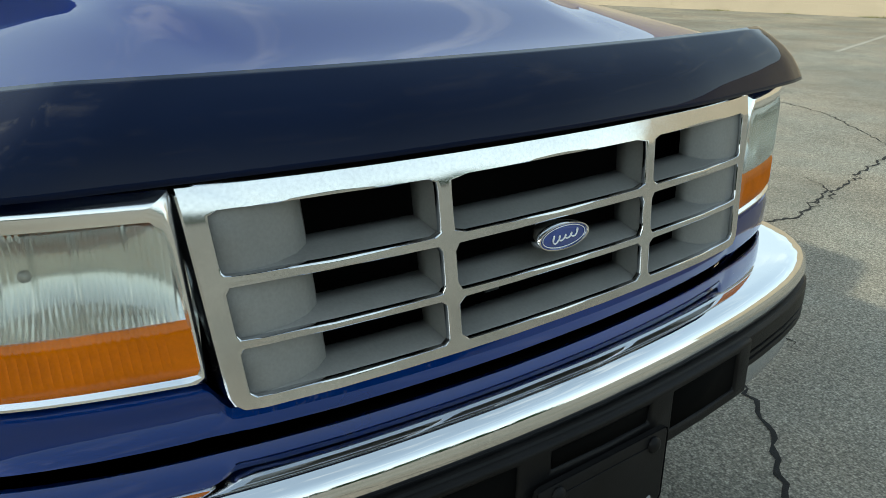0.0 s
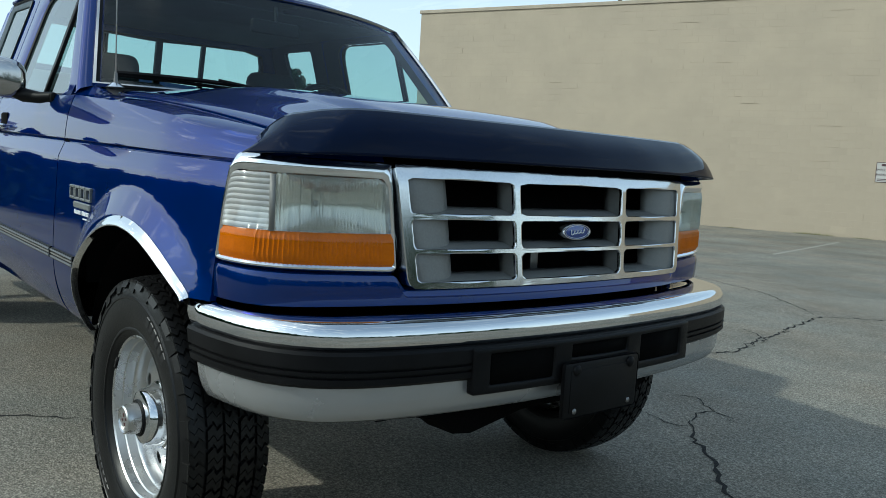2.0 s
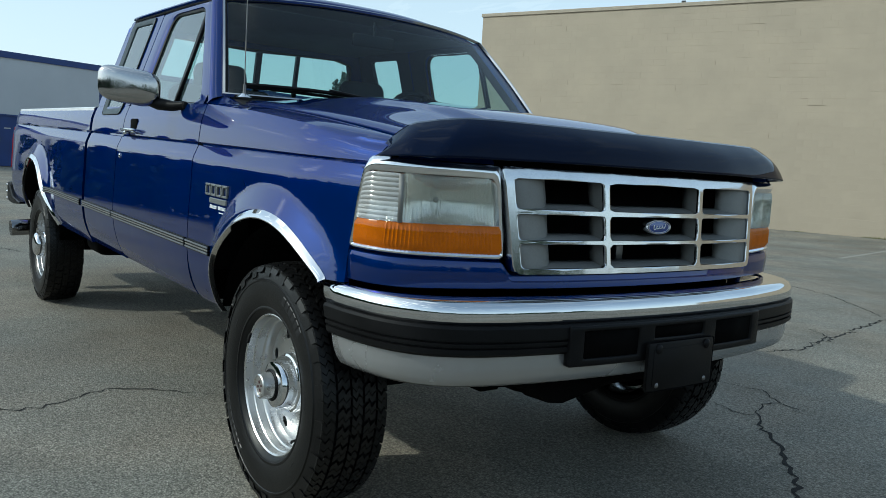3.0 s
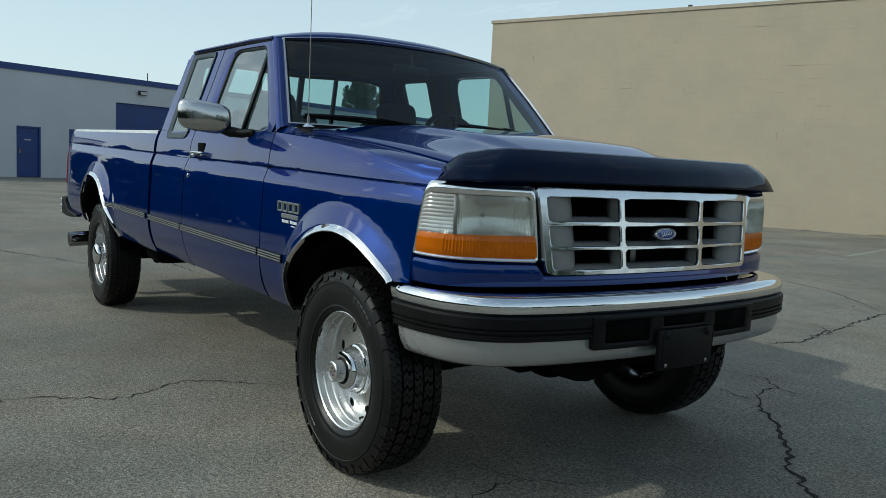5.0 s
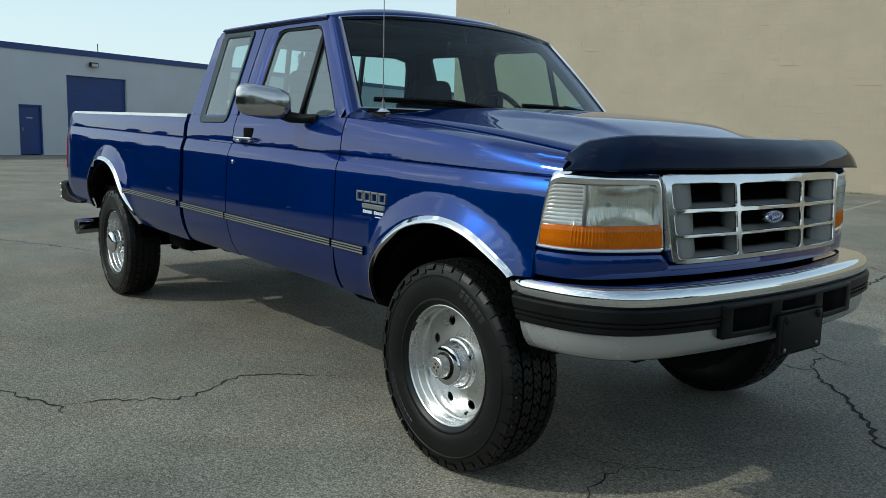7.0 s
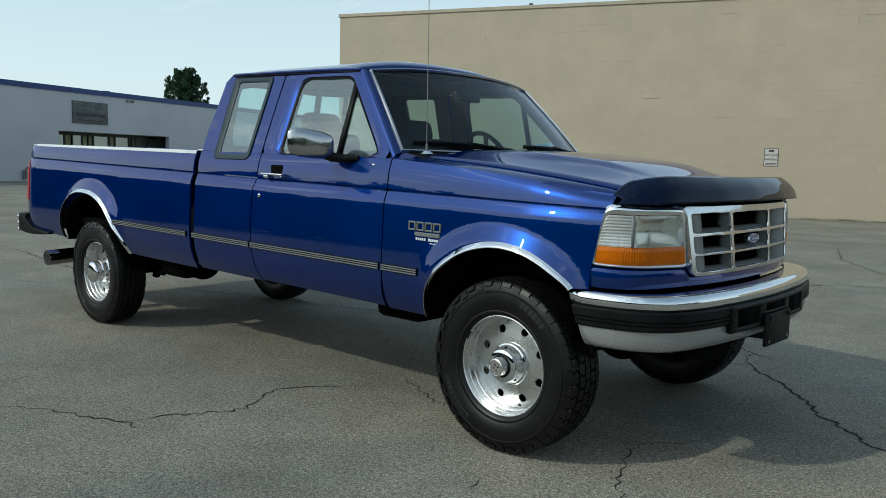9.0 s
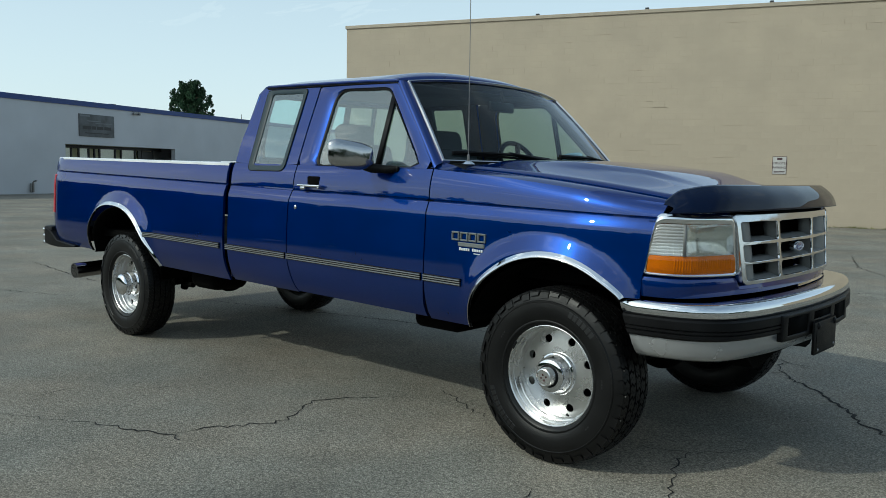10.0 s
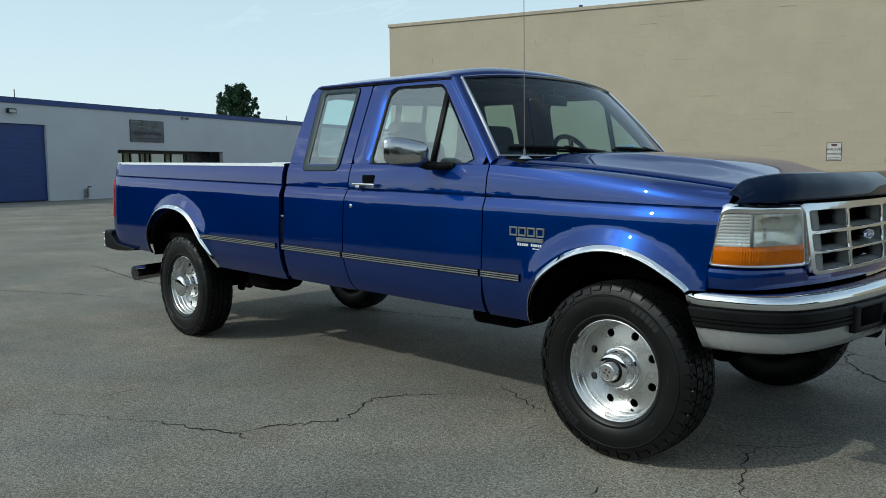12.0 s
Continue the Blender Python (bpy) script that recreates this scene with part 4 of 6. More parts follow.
windscreen = new("windscreen")
windscreen.parent = cab
bm = bmesh.new()
grid(bm, [[screen_pt(-1 + 2 * i / 32, j / 10) for j in range(11)] for i in range(33)])
part("pane", bm, SHADE_GLASS, windscreen, "curved laminated windscreen glass", rake=True)
bm = bmesh.new()
loop = [(-1 + 2 * i / 40, 0.0) for i in range(41)] + [(1, j / 14) for j in range(1, 15)] + [(1 - 2 * i / 40, 1.0) for i in range(1, 41)] + [(-1, 1 - j / 14) for j in range(1, 14)]


def inset(q, k):
    return (q[0] * (1 - 0.030 * k), 0.5 + (q[1] - 0.5) * (1 - 0.055 * k))


loft_rings(bm, [[screen_pt(*inset(q, -0.35), 0.0) for q in loop], [screen_pt(*inset(q, -0.28), 0.014) for q in loop], [screen_pt(*inset(q, 0.10), 0.014) for q in loop], [screen_pt(*inset(q, 0.28), 0.003) for q in loop]])
part("bright_surround", bm, DULL_CHROME, windscreen, "bright metal windscreen surround", rake=True)
bm = bmesh.new()
loft_rings(bm, [[screen_pt(*inset(q, 0.24), 0.004) for q in loop], [screen_pt(*inset(q, 0.62), 0.003) for q in loop]])
part("seal", bm, SEAL, windscreen, rake=True)
# cowl
bm = bmesh.new()
rows = []
for i in range(33):
    y = -0.80 + 1.6 * i / 32
    xr = -0.62 + 0.09 * (1 - (y / 0.79) ** 2)
    s = screen_pt(y / 0.832, 0.0)
    rows.append([Vector((xr + 0.02, y, hood_z(max(-0.6, xr), y) - 0.035)), Vector((xr - 0.02, y, 1.308)), Vector((s.x + 0.02, y, 1.326)), Vector((s.x - 0.03, y, 1.335))])
grid(bm, rows)
part("cowl", bm, BLACK_PLASTIC, cab, rake=True, solid=0.004)
for mir in (False, True):
    bm = bmesh.new()
    rows = []
    for k in range(7):
        t = k / 6
        x = -0.56 - 0.21 * t
        zi = 1.292 + 0.050 * t
        rows.append([Vector((x, -0.795, zi - 0.004)), Vector((x, -0.83, zi + 0.004 * math.sin(math.pi * t))), Vector((x, -0.868, 1.293 + 0.030 * t ** 2)), Vector((x, -0.889, 1.284 + 0.022 * t))])
    grid(bm, rows)
    part("cowl_corner", bm, PAINT, cab, rake=True, mirror=mir)
# floor, firewall
bm = bmesh.new()
box(bm, (-2.49, -0.87, 0.56), (-0.62, 0.87, 0.66), 0.01)
part("floor_pan", bm, UNDER, cab, rake=True)
bm = bmesh.new()
box(bm, (-0.74, -0.86, 0.60), (-0.70, 0.86, 1.30), 0.005)
part("firewall", bm, INTERIOR, cab, rake=True)
for mir in (False, True):
    bm = bmesh.new()
    box(bm, (-2.49, -0.895, 0.56), (-0.60, -0.84, 0.66), 0.01)
    part("rocker", bm, GAP, cab, rake=True, mirror=mir)
bm = bmesh.new()
grid(bm, [[Vector((x, y, 1.765)) for y in (-0.66, 0, 0.66)] for x in (-2.38, -1.7, -1.14)])
part("headliner", bm, INTERIOR, cab, rake=True, solid=0.006)


# ---- doors ----
def door(mir):
    d = new("door")
    d.parent = truck
    bm = bmesh.new()
    x0 = -1.85
    cols = side_rows(spread(x0, -0.753, 0.05), lambda x: 0.552, x_of=lambda s, z: x_b(z) + (s - x0) / (-0.753 - x0) * (lerp([0.545, 0.62, 0.72], [-0.768, -0.768, -0.753], z) - x_b(z)))
    hem(cols)
    grid(bm, cols)
    part("door_skin", bm, PAINT, d, rake=True, mirror=mir)
    bm = bmesh.new()
    c = (-1.36, 1.51)
    n = 88
    o2, i2 = by_angle(DOOR_OUT, c, n), by_angle(DOOR_IN, c, n)
    loft_rings(bm, [ring3(o2, -0.012), ring3(o2, 0.0), ring3([a.lerp(b, 0.5) for a, b in zip(o2, i2)], 0.003), ring3([a.lerp(b, 0.86) for a, b in zip(o2, i2)], 0.0), ring3(i2, -0.008), ring3(i2, -0.04)])
    part("window_frame", bm, PAINT, d, rake=True, mirror=mir)
    bm = bmesh.new()
    loft_rings(bm, [ring3([a.lerp(b, 0.05) for a, b in zip(o2, i2)], -0.030), ring3([a.lerp(b, 0.1) for a, b in zip(o2, i2)], -0.046), ring3(i2, -0.046), ring3(i2, -0.034)])
    part("frame_lining", bm, INTERIOR, d, rake=True, mirror=mir)
    bm = bmesh.new()
    g2 = [p + (Vector(c) - p).normalized() * 0.011 for p in i2]
    loft_rings(bm, [ring3(i2, -0.004), ring3(g2, -0.008), ring3(g2, -0.03)])
    part("window_seal", bm, SEAL, d, rake=True, mirror=mir)
    bm = bmesh.new()
    grid(bm, [[Vector((x, -(yg(z) - dy), z)) for x, dy in ((-1.189, 0.014), (-1.185, 0.002), (-1.155, 0.002), (-1.151, 0.014))] for z in (1.30, 1.50, 1.705)])
    part("vent_bar", bm, SEAL, d, rake=True, mirror=mir, solid=0.01)
    bm = bmesh.new()
    bm.faces.new([bm.verts.new(p) for p in ring3(g2, -0.014)])
    part("window_pane", bm, CAR_GLASS, d, rake=True, mirror=mir)
    # inner lining
    bm = bmesh.new()
    box(bm, (-1.80, -0.86, 0.62), (-0.80, -0.82, 1.28), 0.015)
    part("door_lining", bm, INTERIOR, d, rake=True, mirror=mir)
    # handle
    h = new("door_handle")
    h.parent = d
    yb = -side_y(-1.66, 1.20)
    bm = bmesh.new()
    box(bm, (-1.722, yb - 0.003, 1.182), (-1.610, yb + 0.02, 1.238), 0.010, 2)
    part("pocket", bm, GAP, h, rake=True, mirror=mir)
    bm = bmesh.new()
    box(bm, (-1.775, yb - 0.036, 1.176), (-1.575, yb - 0.010, 1.190), 0.005, 2)
    box(bm, (-1.755, yb - 0.030, 1.158), (-1.715, yb + 0.005, 1.178), 0.006, 2)
    box(bm, (-1.60, yb - 0.030, 1.166), (-1.585, yb + 0.005, 1.180), 0.004, 2)
    part("lever", bm, CHROME, h, "chrome lever", rake=True, mirror=mir)
    bm = bmesh.new()
    lathe(bm, [(0.012, 0.0), (0.012, -0.004), (0.009, -0.006), (0.0, -0.006)], (-1.795, -side_y(-1.795, 1.055), 1.055), 20, cap=False)
    part("door_lock", bm, CHROME, d, rake=True, mirror=mir)
    mirror_unit(d, mir)


def mirror_unit(d, mir):
    m = new("door_mirror")
    m.parent = d
    bm = bmesh.new()
    # rounded shell, open to the rear
    rings = []
    cx, cy, cz = -1.160, -1.068, 1.362
    for t, k in ((1.0, 1.0), (0.8, 1.02), (0.5, 0.99), (0.2, 0.90), (0.0, 0.74), (-0.08, 0.55), (-0.12, 0.25)):
        ring = []
        for j in range(40):
            a = 2 * math.pi * j / 40
            ca, sa = math.cos(a), math.sin(a)
            e = 0.52
            ry = 0.118 * k * (abs(ca) ** e) * (1 if ca >= 0 else -1)
            rz = 0.073 * k * (abs(sa) ** e) * (1 if sa >= 0 else -1)
            ring.append(Vector((cx - 0.085 * t + 0.05 + 0.05 * (ry / 0.12) * (1 - t) - 0.02, cy + ry, cz + rz - 0.012 * (ry / 0.12))))
        rings.append(ring)
    vv = loft_rings(bm, rings)
    bm.faces.new(vv[-1])
    part("mirror_shell", bm, DULL_CHROME, m, "chrome mirror shell", rake=True, mirror=mir)
    bm = bmesh.new()
    bm.faces.new([bm.verts.new(p + Vector((0.012, 0, 0))) for p in rings[0]])
    part("mirror_glass", bm, REFLECTOR, m, rake=True, mirror=mir)
    bm = bmesh.new()
    tube(bm, [(-1.17, -0.995, 1.318), (-1.12, -0.965, 1.296), (-1.06, -0.925, 1.290), (-1.01, -0.895, 1.296)], [0.030, 0.026, 0.021, 0.017], 12)
    box(bm, (-1.12, -0.908, 1.278), (-0.99, -0.880, 1.312), 0.012, 2)
    part("mirror_arm", bm, BLACK_PLASTIC, m, rake=True, mirror=mir)


for mir in (False, True):
    door(mir)

# body-side mouldings
for mir in (False, True):
    for a, b in ((-3.545, -2.580), (-2.506, -1.882), (-1.862, -0.765), (-0.745, -0.500)):
        ml = new("side_moulding")
        ml.parent = truck
        for nm, z0, z1, o, mt in (("moulding_base", 0.741, 0.781, 0.008, BLACK_PLASTIC), ("bright_strip", 0.7455, 0.7545, 0.012, SATIN), ("bright_strip", 0.7675, 0.7765, 0.012, SATIN), ("insert", 0.757, 0.765, 0.011, GREY_PLASTIC)):
            bm = bmesh.new()
            rows = []
            for x in spread(a, b, 0.08):
                rows.append([Vector((x, -(side_y(x, z) + q), z)) for z, q in ((z0, -0.004), (z0 + 0.002, o), (z1 - 0.002, o), (z1, -0.004))])
            vv = grid(bm, rows)
            bm.faces.new(vv[0])
            bm.faces.new(vv[-1])
            part(nm, bm, mt, ml, rake=True, mirror=mir)
    # model badge as plain blocks and bars
    bg = new("model_badge")
    bg.parent = truck
    bm = bmesh.new()
    for k in range(4):
        x0, w = -0.566 + 0.054 * k, 0.048
        y = -side_y(x0 + 0.02, 0.98)
        z0, z1, e = 0.962, 1.006, 0.0085
        for a, b, c, d in ((0, w, z1 - e, z1), (0, w, z0, z0 + e), (0, e, z0 + e, z1 - e), (w - e, w, z0 + e, z1 - e)):
            box(bm, (x0 + a, y - 0.008, c), (x0 + b, y + 0.004, d), 0.002, 1)
    part("badge_block", bm, BADGE_GREY, bg, "grey raised badge blocks", rake=True, mirror=mir)
    bm = bmesh.new()
    box(bm, (-0.525, -side_y(-0.46, 0.95) - 0.006, 0.936), (-0.362, -side_y(-0.46, 0.95) + 0.006, 0.956), 0.003, 1)
    part("badge_bar", bm, BADGE_GREY, bg, rake=True, mirror=mir)
    yb = -side_y(-0.45, 0.92)
    bm = bmesh.new()
    for k in range(11):
        x0 = -0.515 + 0.0135 * k
        if k != 5:
            box(bm, (x0, yb - 0.004, 0.917), (x0 + 0.0095, yb + 0.004, 0.929 if k not in (0, 6) else 0.931), 0.001, 1)
    part("badge_line", bm, WHITE_MARK, bg, rake=True, mirror=mir)
    bm = bmesh.new()
    box(bm, (-0.425, yb - 0.004, 0.905), (-0.385, yb + 0.004, 0.909), 0.001, 1)
    part("badge_line", bm, WHITE_MARK, bg, rake=True, mirror=mir)

# aerial
ant = new("aerial")
ant.parent = truck
bm = bmesh.new()
bmesh.ops.create_cone(bm, cap_ends=True, segments=20, radius1=0.034, radius2=0.016, depth=0.014)
bmesh.ops.scale(bm, vec=(1.25, 0.8, 1), verts=bm.verts)
bmesh.ops.translate(bm, vec=(-0.592, -0.808, 1.336), verts=bm.verts)
part("aerial_base", bm, CHROME, ant, rake=True)
bm = bmesh.new()
tube(bm, [(-0.592, -0.808, 1.34), (-0.592, -0.808, 1.375), (-0.593, -0.808, 1.38), (-0.60, -0.806, 2.19)], [0.007, 0.006, 0.0022, 0.0018], 8)
part("whip", bm, STEEL, ant, rake=True)


# wipers
def wiper(y0, y1):
    w = new("wiper")
    w.parent = truck
    bm = bmesh.new()
    p0 = screen_pt(y0 / 0.83, 0.0, 0.02) + Vector((0.06, 0, -0.02))
    mid = screen_pt((y0 * 0.45 + y1 * 0.55) / 0.83, 0.075, 0.024)
    tube(bm, [p0, p0 + Vector((-0.02, 0, 0.02)), p0.lerp(mid, 0.35) + Vector((0, 0, 0.006)), mid], [0.016, 0.014, 0.010, 0.008], 8)
    part("wiper_arm", bm, BLACK_PLASTIC, w, rake=True)
    bm = bmesh.new()
    pts = [screen_pt((y0 * 0.92 + y1 * 0.08 + (y1 - y0) * 0.95 * t) / 0.83, 0.042 + 0.048 * t, 0.010 + 0.010 * math.sin(math.pi * t)) for t in [k / 8 for k in range(9)]]
    tube(bm, pts, 0.009, 6)
    pts2 = [screen_pt((y0 * 0.92 + y1 * 0.08 + (y1 - y0) * 0.95 * t) / 0.83, 0.035 + 0.048 * t, 0.005) for t in [k / 8 for k in range(9)]]
    tube(bm, pts2, 0.007, 6)
    part("wiper_blade", bm, SEAL, w, rake=True)


wiper(-0.06, -0.745)
wiper(0.66, 0.04)

# ---- interior ----
bm = bmesh.new()
rows = []
for y in spread(-0.80, 0.80, 0.1):
    rows.append([Vector((x, y, z)) for x, z in ((-0.72, 1.32), (-0.80, 1.335), (-0.95, 1.31), (-1.00, 1.26), (-1.00, 1.10), (-0.92, 0.95))])
grid(bm, rows)
part("dashboard", bm, INTERIOR, cab, rake=True, solid=0.02)
bm = bmesh.new()
rings = []
tm = Matrix.Translation((-1.16, 0.40, 1.305)) @ Euler((0, radians(62), 0)).to_matrix().to_4x4()
for k in range(32):
    a = 2 * math.pi * k / 32
    rings.append([tm @ Vector(((0.195 + 0.016 * math.cos(b)) * math.cos(a), (0.195 + 0.016 * math.cos(b)) * math.sin(a), 0.016 * math.sin(b))) for b in [2 * math.pi * j / 8 for j in range(8)]])
grid(bm, rings, close_u=True, close_v=True)
for a in (0.3, 2.84, -1.57):
    tube(bm, [tm @ Vector((0.03 * math.cos(a), 0.03 * math.sin(a), -0.02)), tm @ Vector((0.19 * math.cos(a), 0.19 * math.sin(a), 0))], 0.016, 8)
tube(bm, [tm @ Vector((0, 0, 0.01)), tm @ Vector((0, 0, -0.22))], [0.06, 0.035], 12)
part("steering_wheel", bm, BLACK_PLASTIC, cab, rake=True)
bm = bmesh.new()
box(bm, (-1.045, -0.115, 1.645), (-1.015, 0.115, 1.705), 0.012, 2)
tube(bm, [(-1.02, 0, 1.70), (-1.03, 0, 1.765)], 0.008, 8)
part("rear_view_mirror", bm, BLACK_PLASTIC, cab, rake=True)


def seat(y0, y1, x_front, back):
    s = new("seat")
    s.parent = cab
    bm = bmesh.new()
    box(bm, (x_front - 0.50, y0, 0.86), (x_front, y1, 1.02), 0.05, 3)
    part("cushion", bm, SEAT_CLOTH, s, rake=True)
    bm = bmesh.new()
    m = Matrix.Translation((x_front - 0.52, 0, 0.95)) @ Euler((0, radians(-14), 0)).to_matrix().to_4x4()
    box(bm, (-0.08, y0, 0.0), (0.06, y1, back), 0.05, 3, m)
    part("backrest", bm, SEAT_CLOTH, s, rake=True)
    bm = bmesh.new()
    ym = (y0 + y1) / 2
    box(bm, (-0.06, ym - 0.14, back - 0.03), (0.05, ym + 0.14, back + 0.13), 0.05, 3, m)
    part("headrest", bm, SEAT_CLOTH, s, rake=True)


seat(-0.70, -0.16, -1.20, 0.50)
seat(0.16, 0.70, -1.20, 0.50)
bm = bmesh.new()
box(bm, (-2.42, -0.75, 0.86), (-2.05, 0.75, 1.00), 0.04, 2)
box(bm, (-2.45, -0.75, 0.95), (-2.33, 0.75, 1.34), 0.04, 2)
part("rear_bench", bm, SEAT_CLOTH, cab, rake=True)

# ---- bed ----
bed = new("bed")
bed.parent = truck
XB0, XB1 = -5.245, -2.548


def bed_low(x):
    if x < -4.50:
        return lerp([-5.25, -5.05, -4.5], [0.60, 0.565, 0.56], x)
    return lerp(*ARCH_R, x) if x < -3.427 else 0.535


for mir in (False, True):
    bm = bmesh.new()
    cols = side_rows(spread(XB0, XB1, 0.07, ARCH_R[0] + [-4.502, -5.235, -5.22, -5.19, -5.15]), bed_low, u_hi=1.285)
    for col in cols:
        x, y0 = col[0].x, -col[-1].y
        col += [Vector((x, -(y0 - 0.004), 1.292)), Vector((x, -(y0 - 0.012), 1.298))]
    hem(cols)
    grid(bm, cols)
    part("bed_side", bm, PAINT, bed, rake=True, mirror=mir)
    bm = bmesh.new()
    rows = []
    for x in spread(XB0, XB1, 0.2):
        y0 = side_y(x, z_at(1.285, x))
        rows.append([Vector((x, -(y0 - dy), z)) for dy, z in ((0.004, 1.276), (-0.002, 1.279), (-0.001, 1.296), (0.010, 1.302), (0.080, 1.303), (0.092, 1.298), (0.094, 1.26))])
    grid(bm, rows)
    part("bed_rail", bm, RAIL, bed, "bright bed rail cap", rake=True, mirror=mir)
    bm = bmesh.new()
    grid(bm, [[Vector((x, -0.80, z)) for z in (0.95, 1.27)] for x in (XB0 + 0.02, XB1)])
    part("bed_inner_wall", bm, PAINT, bed, rake=True, solid=0.01, mirror=mir)
    flare_trim(bed, ARCH_R, mir)
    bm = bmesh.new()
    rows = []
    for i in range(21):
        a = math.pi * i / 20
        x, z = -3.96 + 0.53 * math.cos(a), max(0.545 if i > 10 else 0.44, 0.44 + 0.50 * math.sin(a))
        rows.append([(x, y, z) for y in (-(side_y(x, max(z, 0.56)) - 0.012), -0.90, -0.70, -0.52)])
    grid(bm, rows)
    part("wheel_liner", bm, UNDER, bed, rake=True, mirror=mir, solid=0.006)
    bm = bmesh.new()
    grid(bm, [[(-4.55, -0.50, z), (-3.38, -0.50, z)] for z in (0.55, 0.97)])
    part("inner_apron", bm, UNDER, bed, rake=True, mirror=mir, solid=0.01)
    # tail lamp
    tl = new("tail_lamp")
    tl.parent = bed
    bm = bmesh.new()
    rows = []
    for z in (0.825, 0.83, 0.90, 0.98, 1.06, 1.15, 1.158):
        o = -0.006 if z in (0.825, 1.158) else 0.006
        rows.append([Vector((-5.265 - o * 0.5, -0.78, z)), Vector((-5.260 - o, -0.85, z)), Vector((-5.255 - o, -(side_y(-5.245, z) - 0.012 + o), z)), Vector((-5.238, -(side_y(-5.238, z) + o), z)), Vector((-5.205, -(side_y(-5.205, z) + o), z)), Vector((-5.175, -(side_y(-5.175, z) + o), z)), Vector((-5.125, -(side_y(-5.125, z) + o), z)), Vector((-5.121, -(side_y(-5.121, z) - 0.004), z))])
    grid(bm, rows)
    part("red_lens", bm, RED_LENS, tl, "red tail lamp lens", rake=True, mirror=mir)
bm = bmesh.new()
box(bm, (XB0, -0.86, 0.68), (XB1, 0.86, 0.74), 0.01)
part("bed_floor", bm, UNDER, bed, rake=True)
bm = bmesh.new()
box(bm, (XB1 - 0.04, -0.87, 0.55), (XB1, 0.87, 1.285), 0.01)
part("bed_front_wall", bm, PAINT, bed, rake=True)
bm = bmesh.new()
box(bm, (-5.262, -0.78, 0.66), (-5.22, 0.78, 1.298), 0.012, 2)
part("tailgate", bm, PAINT, bed, rake=True)
rb = new("rear_bumper")
rb.parent = truck
bm = bmesh.new()
box(bm, (-5.40, -0.93, 0.545), (-5.26, 0.93, 0.70), 0.02, 2)
part("bumper_beam", bm, BLACK_PLASTIC, rb, rake=True)
for sy in (-1, 1):
    # end pieces run forward under the bed sides and taper off
    bm = bmesh.new()
    rings = []
    for x, z0, z1 in ((-5.375, 0.545, 0.690), (-5.26, 0.532, 0.660), (-5.13, 0.530, 0.590), (-4.95, 0.540, 0.578), (-4.78, 0.556, 0.570)):
        rings.append([Vector((x, sy * y, z)) for y, z in ((0.87, z0), (0.935, z0), (0.942, z0 + 0.006), (0.942, z1 - 0.006), (0.935, z1), (0.87, z1))])
    vv = loft_rings(bm, rings)
    bm.faces.new(vv[0])
    bm.faces.new(vv[-1])
    part("bumper_end", bm, BLACK_PLASTIC, rb, rake=True)
for z in (0.552, 0.608, 0.664):
    bm = bmesh.new()
    tube(bm, [(-5.395, -0.90, z), (-5.402, -0.80, z), (-5.405, 0.0, z), (-5.402, 0.80, z), (-5.395, 0.90, z)], 0.017, 12)
    for y in (-1, 1):
        bmesh.ops.create_uvsphere(bm, u_segments=12, v_segments=8, radius=0.019, matrix=Matrix.Translation((-5.383, y * 0.931, z)))
    part("bumper_rib", bm, CHROME, rb, "bright rounded bumper rib", rake=True)

# ---- wheels ----
R_T = 0.398


def ty(y):
    """The tyre sits outward on its rim."""
    return 0.885 * y - 0.017


def tyre_profile():
    half = [(0.226, -0.098), (0.236, -0.112), (0.244, -0.117), (0.246, -0.122), (0.251, -0.1225), (0.254, -0.121), (0.266, -0.127), (0.284, -0.131), (0.300, -0.133), (0.318, -0.1325), (0.334, -0.130), (0.336, -0.1325), (0.340, -0.1320), (0.343, -0.127), (0.362, -0.122), (0.378, -0.112), (0.382, -0.098), (0.382, -0.060), (0.383, 0.0)]
    return [(r, ty(y)) for r, y in half + [(r, -y) for r, y in reversed(half[:-1])]]


